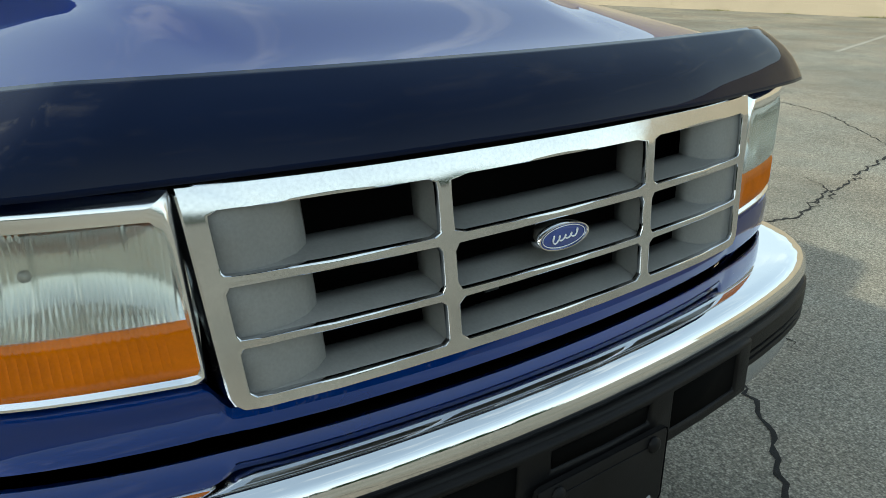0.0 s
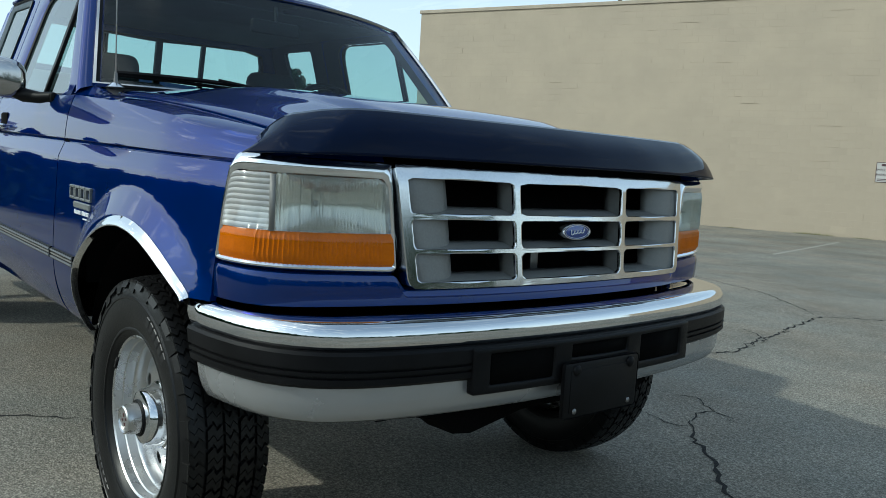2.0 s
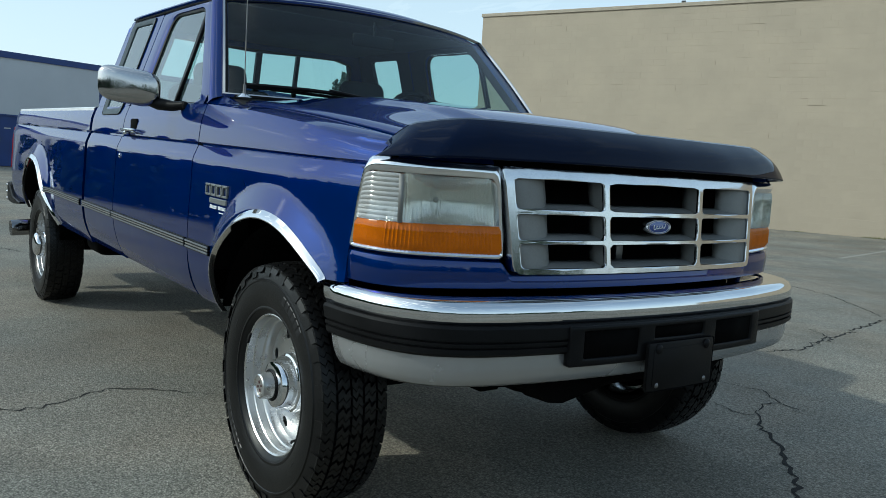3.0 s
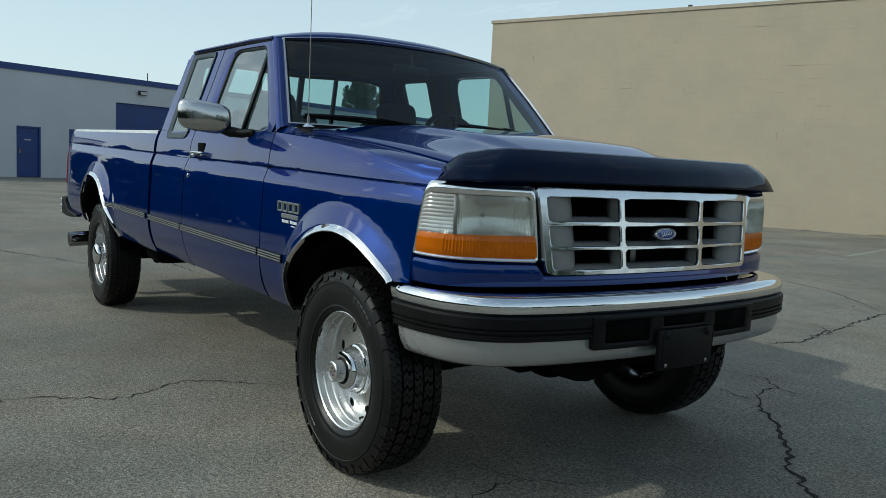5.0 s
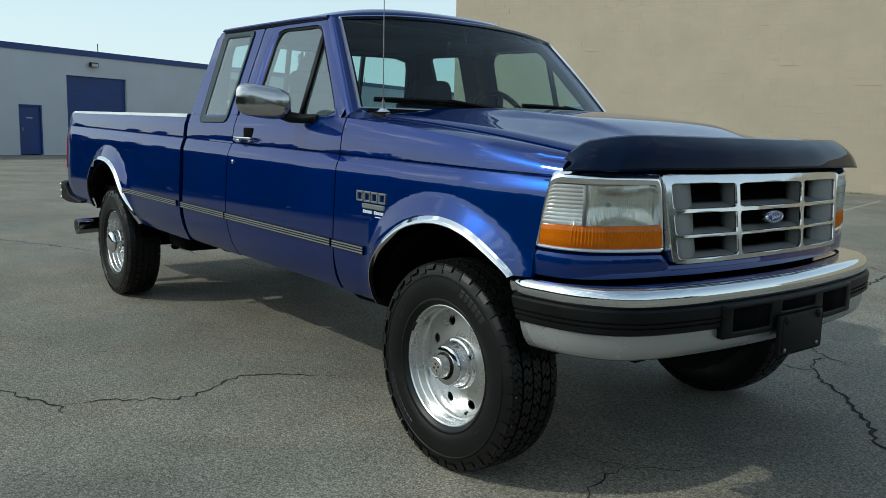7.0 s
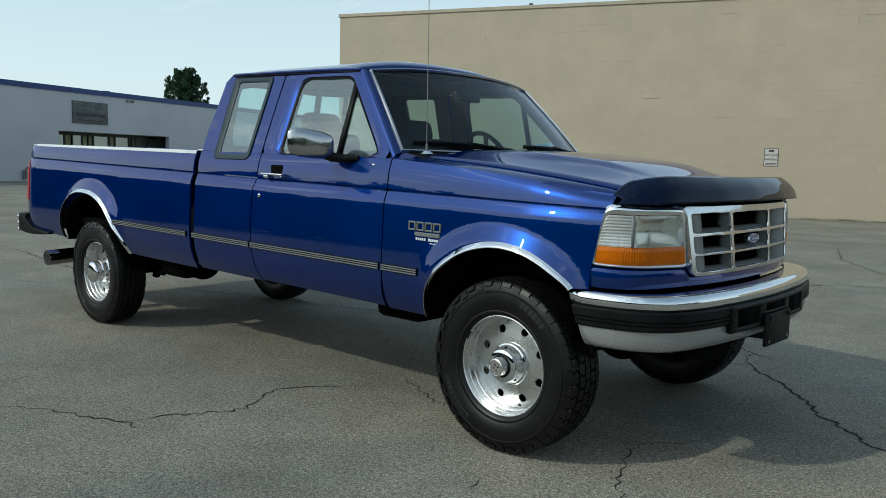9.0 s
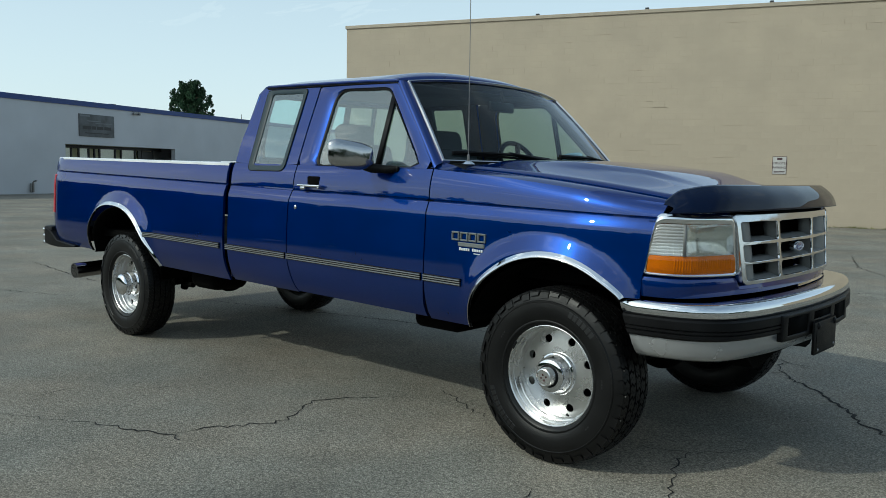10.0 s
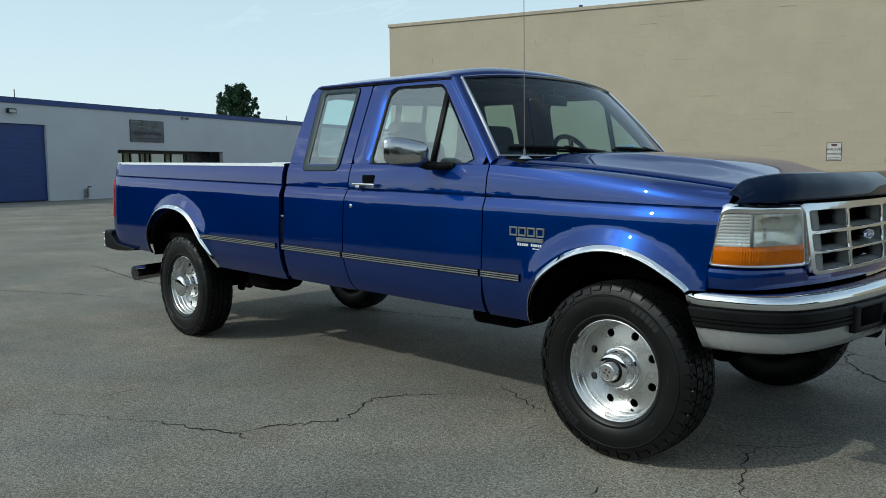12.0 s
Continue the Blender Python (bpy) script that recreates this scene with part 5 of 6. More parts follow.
def wheel(at, front, side):
    """side -1 is the truck's right; built facing -y and turned round for the other side."""
    w = new("wheel")
    w.parent = truck
    w.location = at
    if side > 0:
        w.rotation_euler = (0, 0, math.pi)
    if "tyre" not in WHEEL_DATA:
        bm = bmesh.new()
        lathe(bm, tyre_profile(), (0, 0, 0), 96, cap=False)
        WHEEL_DATA["tyre"] = part("tyre", bm, RUBBER, w)
        # tread blocks: five staggered rows round the tyre
        rng = random.Random(4)
        vs, fs = [], []
        N = 44
        def block(a_lo, a_hi, ys_, zig, low, high):
            """A tread block with zigzag ends."""
            b, m = len(vs), len(ys_)
            loop = [(a_lo + z, y) for y, z in zip(ys_, zig)] + [(a_hi + z, y) for y, z in reversed(list(zip(ys_, zig)))]
            for lev in (0, 1):
                for a, y in loop:
                    r = low if lev == 0 else high(y)
                    vs.append((r * math.cos(a), ty(y), r * math.sin(a)))
            k2 = len(loop)
            for q in range(m - 1):
                fs.append((b + k2 + q, b + k2 + q + 1, b + 2 * k2 - 2 - q, b + 2 * k2 - 1 - q))
            for q in range(k2):
                fs.append((b + q, b + (q + 1) % k2, b + k2 + (q + 1) % k2, b + k2 + q))

        def crown(y):
            return R_T - 0.0015 - 0.012 * (abs(y) / 0.12) ** 3
        pit = 2 * math.pi / N
        for row, (y0, y1, ph, full) in enumerate(((-0.121, -0.079, 0.0, 0.80), (-0.070, -0.027, 0.42, 0.76), (-0.019, 0.019, 0.12, 0.80), (0.027, 0.070, 0.60, 0.76), (0.079, 0.121, 0.25, 0.80))):
            ys_ = [y0, y0 + (y1 - y0) * 0.38, y0 + (y1 - y0) * 0.62, y1]
            flip = 1 if row % 2 else -1
            zig = [flip * z * pit for z in (0.0, 0.24, -0.04, 0.20)]
            for k in range(N):
                a = (k + ph + 0.05 * rng.random()) * pit
                wide = full + 0.05 * rng.random()
                # a thin sipe parts each block
                cut = 0.44 + 0.10 * rng.random()
                block(a, a + wide * (cut - 0.035) * pit, ys_, zig, 0.376, crown)
                block(a + wide * (cut + 0.035) * pit, a + wide * pit, ys_, zig, 0.376, crown)
        # shoulder lugs down the sidewall
        for s in (-1, 1):
            for k in range(N):
                pit = 2 * math.pi / N
                b = len(vs)
                a0, a1 = (k + 0.04) * pit, (k + (0.80 if k % 2 else 0.90)) * pit
                r0 = 0.352 if k % 2 else 0.366
                for a, r, y in ((a0, r0, 0.1255), (a1, r0, 0.1255), (a1, 0.378, 0.1125), (a0, 0.378, 0.1125)):
                    vs.append((r * math.cos(a), ty(s * y), r * math.sin(a)))
                for a, r, y in ((a0, r0, 0.1295), (a1, r0, 0.1295), (a1, 0.386, 0.1185), (a0, 0.386, 0.1185)):
                    vs.append((r * math.cos(a), ty(s * y), r * math.sin(a)))
                fs += [(b + 4, b + 5, b + 6, b + 7), (b, b + 1, b + 5, b + 4), (b + 1, b + 2, b + 6, b + 5), (b + 2, b + 3, b + 7, b + 6), (b + 3, b, b + 4, b + 7)]
        me = bpy.data.meshes.new("tread")
        me.from_pydata(vs, [], fs)
        bm = bmesh.new()
        bm.from_mesh(me)
        WHEEL_DATA["tread"] = part("tread", bm, RUBBER, WHEEL_DATA["tyre"], kind="stuff")
        # raised marks on the sidewall, as plain bars
        WHEEL_DATA["marks"] = []
        for a0, n, r0, r1 in ((1.15, 6, 0.302, 0.330), (4.1, 9, 0.302, 0.330), (2.6, 3, 0.285, 0.293), (0.1, 3, 0.285, 0.293), (5.6, 2, 0.285, 0.293)):
            for k in range(n):
                da = 0.082 if r1 > 0.32 else 0.05
                a = a0 - k * da
                bm = bmesh.new()
                rows = []
                for rr, dy in ((r0, 0.0), (r0 + 0.002, -0.0022), (r1 - 0.002, -0.0022), (r1, 0.0)):
                    yy = lerp([0.262, 0.300, 0.335, 0.362], [-0.126, -0.133, -0.130, -0.122], rr) + dy
                    rows.append([(rr * math.cos(a + f * da * 0.72), ty(yy), rr * math.sin(a + f * da * 0.72)) for f in (0, 0.33, 0.66, 1)])
                grid(bm, rows)
                WHEEL_DATA["marks"].append(part("sidewall_mark", bm, MARK_RUBBER, WHEEL_DATA["tyre"]))
    else:
        t = WHEEL_DATA["tyre"].copy()
        scene.collection.objects.link(t)
        t.parent = w
        for src in [WHEEL_DATA["tread"]] + WHEEL_DATA["marks"]:
            c = src.copy()
            scene.collection.objects.link(c)
            c.parent = t
    rim = new("rim")
    rim.parent = w
    # barrel and outer lip
    key = "rim_front" if front else "rim_rear"
    bm = bmesh.new()
    lathe(bm, [(0.212, 0.10), (0.205, 0.06), (0.2035, 0.0), (0.2035, -0.030), (0.205, -0.044), (0.208, -0.050), (0.2135, -0.053), (0.2150, -0.060), (0.2155, -0.078), (0.2190, -0.081), (0.2200, -0.094), (0.2215, -0.104), (0.226, -0.108), (0.232, -0.106), (0.233, -0.098), (0.226, -0.090)], (0, 0, 0), 96, cap=False)
    part("barrel", bm, ALLOY, rim)
    # face with eight holes
    bm = bmesh.new()
    N = 8

    def fy(r):
        return -0.034 + 0.16 * (r - 0.105)
    for k in range(N):
        a0 = 2 * math.pi * (k + 0.5) / N
        half = math.pi / N
        sector = []
        for j in range(7):
            sector.append((0.206, -half + 2 * half * j / 6))
        for j in range(7):
            sector.append((0.086, half - 2 * half * j / 6))
        poly = [Vector((r * math.cos(a) - 0.163, r * math.sin(a))) for r, a in sector]
        outer = by_angle(poly, (0, 0), 32, corners=[poly[0], poly[6], poly[7], poly[13]])
        mid = [p.normalized() * (0.023) for p in outer]
        hole = [p.normalized() * 0.0188 for p in outer]

        def lift(p, dy=0.0, a0=a0):
            q = Vector((p.x + 0.163, p.y))
            r, a = q.length, math.atan2(q.y, q.x) + a0
            return Vector((r * math.cos(a), fy(r) + dy, r * math.sin(a)))
        loft_rings(bm, [[lift(p) for p in outer], [lift(p) for p in [x.lerp(y, 0.5) for x, y in zip(outer, mid)]], [lift(p) for p in hole], [lift(p, 0.008) for p in hole]])
    bmesh.ops.remove_doubles(bm, verts=bm.verts, dist=0.0005)
    part("face", bm, ALLOY, rim, "polished wheel face with eight round holes")
    # black disc that gives the wheel holes their dark, shaded inside
    bm = bmesh.new()
    lathe(bm, [(0.19, 0.03), (0.05, 0.03)], (0, 0, 0), 48, cap=False)
    part("hole_shade_disc", bm, GAP, rim, solid=0.004)
    # hub cover
    bm = bmesh.new()
    if front:
        prof = [(0.094, -0.020), (0.099, -0.034), (0.099, -0.046), (0.095, -0.053), (0.088, -0.056), (0.085, -0.074), (0.081, -0.082), (0.080, -0.092), (0.073, -0.103), (0.060, -0.108), (0.050, -0.109)]
    else:
        prof = [(0.094, -0.020), (0.099, -0.034), (0.099, -0.046), (0.094, -0.053), (0.089, -0.058), (0.087, -0.085), (0.089, -0.089), (0.089, -0.096), (0.084, -0.101), (0.083, -0.118)]
    lathe(bm, prof, (0, 0, 0), 64, cap=False)
    part("hub_cover", bm, CHROME, rim, "chrome stepped hub cover")
    bm = bmesh.new()
    if front:
        prof = [(0.052, -0.100), (0.052, -0.111), (0.049, -0.1135), (0.046, -0.113), (0.042, -0.115)]
        lathe(bm, prof, (0, 0, 0), 48, cap=False)
        part("hub_ring", bm, BLACK_PLASTIC, rim)
        bm = bmesh.new()
        prof = [(0.043, -0.10), (0.043, -0.132), (0.041, -0.139), (0.0395, -0.150), (0.035, -0.153), (0.033, -0.149), (0.0, -0.148)]
        lathe(bm, prof, (0, 0, 0), 48, cap=False)
        lk = part("locking_hub", bm, ALLOY, rim, "bright locking hub with dial")
        bm = bmesh.new()
        for a in (0.3, 1.9, 3.4, 5.0):
            m = Euler((0, -a, 0)).to_matrix().to_4x4()
            box(bm, (0.008, -0.1500, -0.004), (0.018, -0.146, 0.004), 0.001, 1, m)
        part("dial_mark", bm, DIAL_RED, lk)
    else:
        prof = [(0.082, -0.114), (0.082, -0.138), (0.079, -0.147), (0.070, -0.155), (0.052, -0.161), (0.028, -0.1642), (0.0, -0.165)]
        lathe(bm, prof, (0, 0, 0), 48, cap=False)
        part("centre_cap", bm, CHROME, rim)
    bm = bmesh.new()
    a = -1.22
    p = Vector((0.186 * math.cos(a), -0.045, 0.186 * math.sin(a)))
    tube(bm, [p, p + Vector((0.008, -0.018, 0.002)), p + Vector((0.022, -0.026, 0.004))], 0.0045, 8)
    part("valve_stem", bm, RUBBER, rim)
    bm = bmesh.new()
    for k in range(4):
        a = 2.55 + k * 0.045
        m = Euler((0, -a, 0)).to_matrix().to_4x4()
        box(bm, (0.219, -0.112, -0.0045), (0.230, -0.104, 0.0045), 0.001, 1, m)
    part("balance_weight", bm, BLACK_PLASTIC, rim)
    return w


WHEEL_DATA = {}
DIAL_RED = material("dial_red", (0.055, 0.014, 0.016), 0.4, 0, 0, 0.2, 30)
MARK_RUBBER = material("worn_rubber", (0.010, 0.010, 0.011), 0.42, 0, 0, 0.2, 20, fine=0.2)
for x, y, fr in ((0.0, 0.812, True), (-3.937, 0.812, False)):
    for s in (-1, 1):
        wheel((x, s * y, 0.395), fr, s)

# ---- underside ----
chassis = new("chassis")
chassis.parent = truck
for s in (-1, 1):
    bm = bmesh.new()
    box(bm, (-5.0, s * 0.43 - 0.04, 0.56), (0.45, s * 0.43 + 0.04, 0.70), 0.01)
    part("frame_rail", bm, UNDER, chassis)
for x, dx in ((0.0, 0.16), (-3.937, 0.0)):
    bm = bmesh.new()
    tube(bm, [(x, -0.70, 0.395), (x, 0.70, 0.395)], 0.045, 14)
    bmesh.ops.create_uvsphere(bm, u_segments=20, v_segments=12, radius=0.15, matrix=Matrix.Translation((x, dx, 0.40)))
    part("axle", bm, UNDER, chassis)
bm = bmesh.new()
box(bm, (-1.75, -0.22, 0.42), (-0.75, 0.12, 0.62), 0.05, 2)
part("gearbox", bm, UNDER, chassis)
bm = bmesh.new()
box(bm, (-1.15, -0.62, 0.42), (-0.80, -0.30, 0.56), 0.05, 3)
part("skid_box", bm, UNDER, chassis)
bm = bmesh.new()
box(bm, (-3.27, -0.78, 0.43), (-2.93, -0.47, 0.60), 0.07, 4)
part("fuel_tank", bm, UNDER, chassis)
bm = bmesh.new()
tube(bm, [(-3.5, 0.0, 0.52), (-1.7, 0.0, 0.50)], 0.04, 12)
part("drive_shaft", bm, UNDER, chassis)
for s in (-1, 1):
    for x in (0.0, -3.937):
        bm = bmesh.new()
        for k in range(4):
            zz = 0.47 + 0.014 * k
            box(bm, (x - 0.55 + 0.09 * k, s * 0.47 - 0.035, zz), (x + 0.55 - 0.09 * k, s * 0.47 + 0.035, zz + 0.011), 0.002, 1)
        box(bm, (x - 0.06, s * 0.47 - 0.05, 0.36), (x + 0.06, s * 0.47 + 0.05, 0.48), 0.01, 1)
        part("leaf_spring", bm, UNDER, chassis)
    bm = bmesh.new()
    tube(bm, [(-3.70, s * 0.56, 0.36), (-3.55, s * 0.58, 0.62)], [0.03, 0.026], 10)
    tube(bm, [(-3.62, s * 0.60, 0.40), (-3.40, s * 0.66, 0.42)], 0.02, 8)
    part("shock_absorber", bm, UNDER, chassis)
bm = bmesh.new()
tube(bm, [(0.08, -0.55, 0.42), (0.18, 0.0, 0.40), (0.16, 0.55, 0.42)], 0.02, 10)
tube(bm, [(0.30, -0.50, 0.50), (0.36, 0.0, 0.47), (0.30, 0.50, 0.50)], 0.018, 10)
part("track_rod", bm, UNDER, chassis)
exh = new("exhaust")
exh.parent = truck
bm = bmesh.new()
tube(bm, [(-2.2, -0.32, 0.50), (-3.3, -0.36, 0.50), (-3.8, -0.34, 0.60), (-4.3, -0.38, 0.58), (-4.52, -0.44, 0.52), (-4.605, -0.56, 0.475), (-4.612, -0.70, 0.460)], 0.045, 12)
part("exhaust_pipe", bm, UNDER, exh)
bm = bmesh.new()
a, b = Vector((-4.613, -0.66, 0.462)), Vector((-4.598, -1.024, 0.445))
d = (b - a).normalized()
tube(bm, [a, b - d * 0.004, b + d * 0.001, b + d * 0.001, b - d * 0.004], [0.060, 0.0615, 0.0605, 0.0570, 0.0560], 32, cap=False)
part("exhaust_tip", bm, DARK_CHROME, exh, "large polished chrome exhaust tip")
# near-black lining inside the tip
bm = bmesh.new()
tube(bm, [b - d * 0.004, b - d * 0.20], [0.0557, 0.052], 24)
bmesh.ops.delete(bm, geom=[f for f in bm.faces if len(f.verts) > 4 and (f.calc_center_median() - b).length < 0.05], context="FACES")
part("pipe_bore", bm, UNDER, exh, "near-black bore of the pipe")

# ---- the place: asphalt lot between two buildings ----
def asphalt():
    m = bpy.data.materials.new("asphalt")
    m.use_nodes = True
    n, l = m.node_tree.nodes, m.node_tree.links
    p = n["Principled BSDF"]
    co = n.new("ShaderNodeTexCoord")

    def tex(scale, detail, kind="ShaderNodeTexNoise"):
        t = n.new(kind)
        t.inputs["Scale"].default_value = scale
        if kind == "ShaderNodeTexNoise":
            t.inputs["Detail"].default_value = detail
        l.new(co.outputs["Object"], t.inputs["Vector"])
        return t

    def ramp(src, a, b, lo, hi):
        r = n.new("ShaderNodeMapRange")
        for k, v in (("From Min", a), ("From Max", b), ("To Min", lo), ("To Max", hi)):
            r.inputs[k].default_value = v
        l.new(src, r.inputs["Value"])
        return r.outputs["Result"]

    def mult(a, b):
        k = n.new("ShaderNodeMath")
        k.operation = "MULTIPLY"
        l.new(a, k.inputs[0])
        l.new(b, k.inputs[1])
        return k.outputs["Value"]
    stains = ramp(tex(0.55, 6).outputs["Fac"], 0.3, 0.7, 0.74, 1.20)
    blot = ramp(tex(4.0, 5).outputs["Fac"], 0.3, 0.7, 0.90, 1.10)
    grain = ramp(tex(150, 3).outputs["Fac"], 0.32, 0.70, 0.58, 1.45)
    stones = tex(110, 0, "ShaderNodeTexVoronoi")
    sv = ramp(stones.outputs["Distance"], 0.0, 0.75, 1.4, 0.6)
    chips = ramp(tex(52, 2).outputs["Fac"], 0.30, 0.72, 0.72, 1.34)
    val = mult(mult(mult(stains, blot), mult(grain, sv)), chips)
    tint = n.new("ShaderNodeVectorMath")
    tint.operation = "SCALE"
    # rust-brown and grey-green patches of old oil and dust
    hue = n.new("ShaderNodeMixRGB")
    hue.inputs["Color1"].default_value, hue.inputs["Color2"].default_value = (0.224, 0.217, 0.184, 1), (0.250, 0.220, 0.174, 1)
    l.new(ramp(tex(0.9, 4).outputs["Fac"], 0.38, 0.66, 0.0, 1.0), hue.inputs["Fac"])
    l.new(hue.outputs["Color"], tint.inputs[0])
    l.new(val, tint.inputs["Scale"])
    l.new(tint.outputs["Vector"], p.inputs["Base Color"])
    p.inputs["Roughness"].default_value = 0.88
    p.inputs["Specular IOR Level"].default_value = 0.3
    bp_ = n.new("ShaderNodeBump")
    bp_.inputs["Strength"].default_value, bp_.inputs["Distance"].default_value = 0.55, 0.004
    l.new(mult(grain, sv), bp_.inputs["Height"])
    l.new(bp_.outputs["Normal"], p.inputs["Normal"])
    return m


ASPHALT = asphalt()
CRACK = material("crack_dark", (0.004, 0.0038, 0.0035), 0.95, 0, 0, 0.4, 30, 0.3, 200)
STUCCO = material("tan_painted_block", (0.395, 0.333, 0.252), 0.85, 0, 0, 0.07, 0.8, 0.25, 90, fine=0.05, fine_scale=60)


def vary_pieces(m, amount):
    """Gives every separate piece its own slight shade of the surface."""
    n, l = m.node_tree.nodes, m.node_tree.links
    p = n["Principled BSDF"]
    src = p.inputs["Base Color"].links[0].from_socket
    geo, info = n.new("ShaderNodeNewGeometry"), n.new("ShaderNodeObjectInfo")
    both = n.new("ShaderNodeMath")
    both.operation = "ADD"
    l.new(geo.outputs["Random Per Island"], both.inputs[0])
    l.new(info.outputs["Random"], both.inputs[1])
    ping = n.new("ShaderNodeMath")
    ping.operation = "FRACT"
    l.new(both.outputs["Value"], ping.inputs[0])
    r = n.new("ShaderNodeMapRange")
    r.inputs["To Min"].default_value, r.inputs["To Max"].default_value = 1 - amount, 1 + amount
    l.new(ping.outputs["Value"], r.inputs["Value"])
    sc = n.new("ShaderNodeVectorMath")
    sc.operation = "SCALE"
    l.new(src, sc.inputs[0])
    l.new(r.outputs["Result"], sc.inputs["Scale"])
    l.new(sc.outputs["Vector"], p.inputs["Base Color"])


vary_pieces(STUCCO, 0.012)
WALL_CRACK = material("wall_crack", (0.26, 0.215, 0.16), 0.9, 0, 0, 0.3, 4)
GREY_WALL = material("grey_painted_wall", (0.50, 0.515, 0.545), 0.85, 0, 0, 0.06, 0.5, 0.1, 40)
NAVY = material("navy_metal", (0.013, 0.042, 0.175), 0.5, 0, 0, 0.12, 1.5, fine=0.05)
CAP = material("coping_metal", (0.35, 0.30, 0.23), 0.6, 0.1, 0, 0.12, 3)
LINE = material("worn_white_paint", (0.28, 0.27, 0.235), 0.85, 0, 0, 0.25, 9, 0.2, 150, fine=0.3, fine_scale=40)
SIGN_WHITE = material("sign_white", (0.46, 0.45, 0.43), 0.5, 0, 0, 0.06, 5)
SIGN_INK = material("sign_ink", (0.07, 0.035, 0.04), 0.6, 0, 0, 0.1, 20)
DARK_FRAME = material("dark_frame", (0.025, 0.025, 0.028), 0.4, 0.3, 0, 0.15, 8)
BEIGE = material("beige_interior", (0.74, 0.69, 0.50), 0.8, 0, 0, 0.08, 2)
NEEDLES = material("needles", (0.026, 0.055, 0.026), 0.85, 0, 0, 0.45, 0.8, spec=0.2)
BARK = material("bark", (0.10, 0.075, 0.055), 0.9, 0, 0, 0.3, 6, 0.4, 30)
WEED = material("dry_weeds", (0.14, 0.14, 0.055), 0.9, 0, 0, 0.4, 6)

A1 = radians(20.7)
T_O, T_U, T_N = Vector((-21.75, 16.85, 0)), Vector((math.cos(A1), math.sin(A1), 0)), Vector((-math.sin(A1), math.cos(A1), 0))
A2 = radians(111)
L_O, L_U, L_N = Vector((-40.6, 8.2, 0)), Vector((math.cos(A2), math.sin(A2), 0)), Vector((math.sin(A2), -math.cos(A2), 0))


def ground_z(x, y):
    d = T_N.x * x + T_N.y * y
    z = -0.20 * smooth((d - 3) / 22) if d > 3 else 0.0
    return z - 0.10 * smooth((-x - 8) / 26) * (1 - smooth((d - 3) / 22))


lot = thing("ground", "weathered grey asphalt parking lot with cracks", "asphalt lot", kind="structure")
cs = [-900, -400, -200, -120, -80] + [-60 + 3 * k for k in range(14)] + [-18 + 1.0 * k for k in range(31)] + [14, 18, 24, 32, 45, 60, 90, 150, 300, 900]
bm = bmesh.new()
grid(bm, [[Vector((x, y, ground_z(x, y))) for y in cs] for x in cs])
part("asphalt_sheet", bm, ASPHALT, lot)

CRACKS = [
    (0.013, [(-2.05, -2.17), (-1.96, -2.08), (-1.68, -2.0), (-1.54, -1.93), (-1.41, -1.92)]),
    (0.011, [(-1.54, -1.93), (-1.48, -1.71), (-1.32, -1.45), (-1.39, -1.23), (-1.5, -1.06), (-1.38, -0.85), (-1.22, -0.64)]),
    (0.006, [(-2.60, -2.45), (-2.05, -2.17)]),
    (0.007, [(-1.14, -0.36), (-0.89, -0.49), (-0.61, -0.61)]),
    (0.007, [(0.70, -1.10), (0.58, -0.89), (0.46, -0.61), (0.41, -0.35), (0.52, -0.23), (0.62, -0.12)]),
    (0.006, [(0.41, -0.35), (0.18, -0.41)]),
    (0.021, [(0.11, 1.67), (0.29, 1.44), (0.48, 1.26), (0.66, 1.06), (0.82, 0.82), (1.09, 0.55), (1.29, 0.34), (1.6, 0.05), (2.2, -0.4)]),
    (0.007, [(-0.09, 1.58), (0.09, 1.55), (0.16, 1.60)]),
    (0.008, [(-0.28, 2.0), (-0.12, 2.06), (0.06, 1.95), (0.25, 1.85)]),
    (0.010, [(0.11, 1.67), (0.06, 1.95)]),
    (0.016, [(-0.73, 3.0), (-0.65, 3.41), (-0.85, 4.08), (-1.09, 4.24)]),
    (0.018, [(-0.65, 3.41), (-0.98, 4.92), (-1.11, 5.59), (-0.6, 6.21), (0.6, 7.0)]),
    (0.014, [(-1.11, 5.59), (-2.2, 6.6), (-3.6, 7.2)]),
    (0.005, [(-2.66, -2.14), (-2.67, -1.88)]),
    (0.005, [(-2.37, -1.55), (-2.27, -1.39)]),
    (0.005, [(0.18, -1.34), (0.14, -1.22)]),
    (0.014, [(-5.23, 0.36), (-4.3, 0.62), (-2.98, 1.0), (-2.0, 1.25), (-1.2, 1.5), (-0.28, 2.0)]),
    (0.016, [(-9.5, 0.5), (-7.4, 0.25), (-5.23, 0.36)]),
    (0.014, [(-8.6, -1.6), (-7.2, -0.9), (-6.1, -0.4)]),
    (0.016, [(-2.3, 12.0), (-1.5, 9.5), (-0.6, 8.0), (0.6, 7.0)]),
]
crng = random.Random(11)
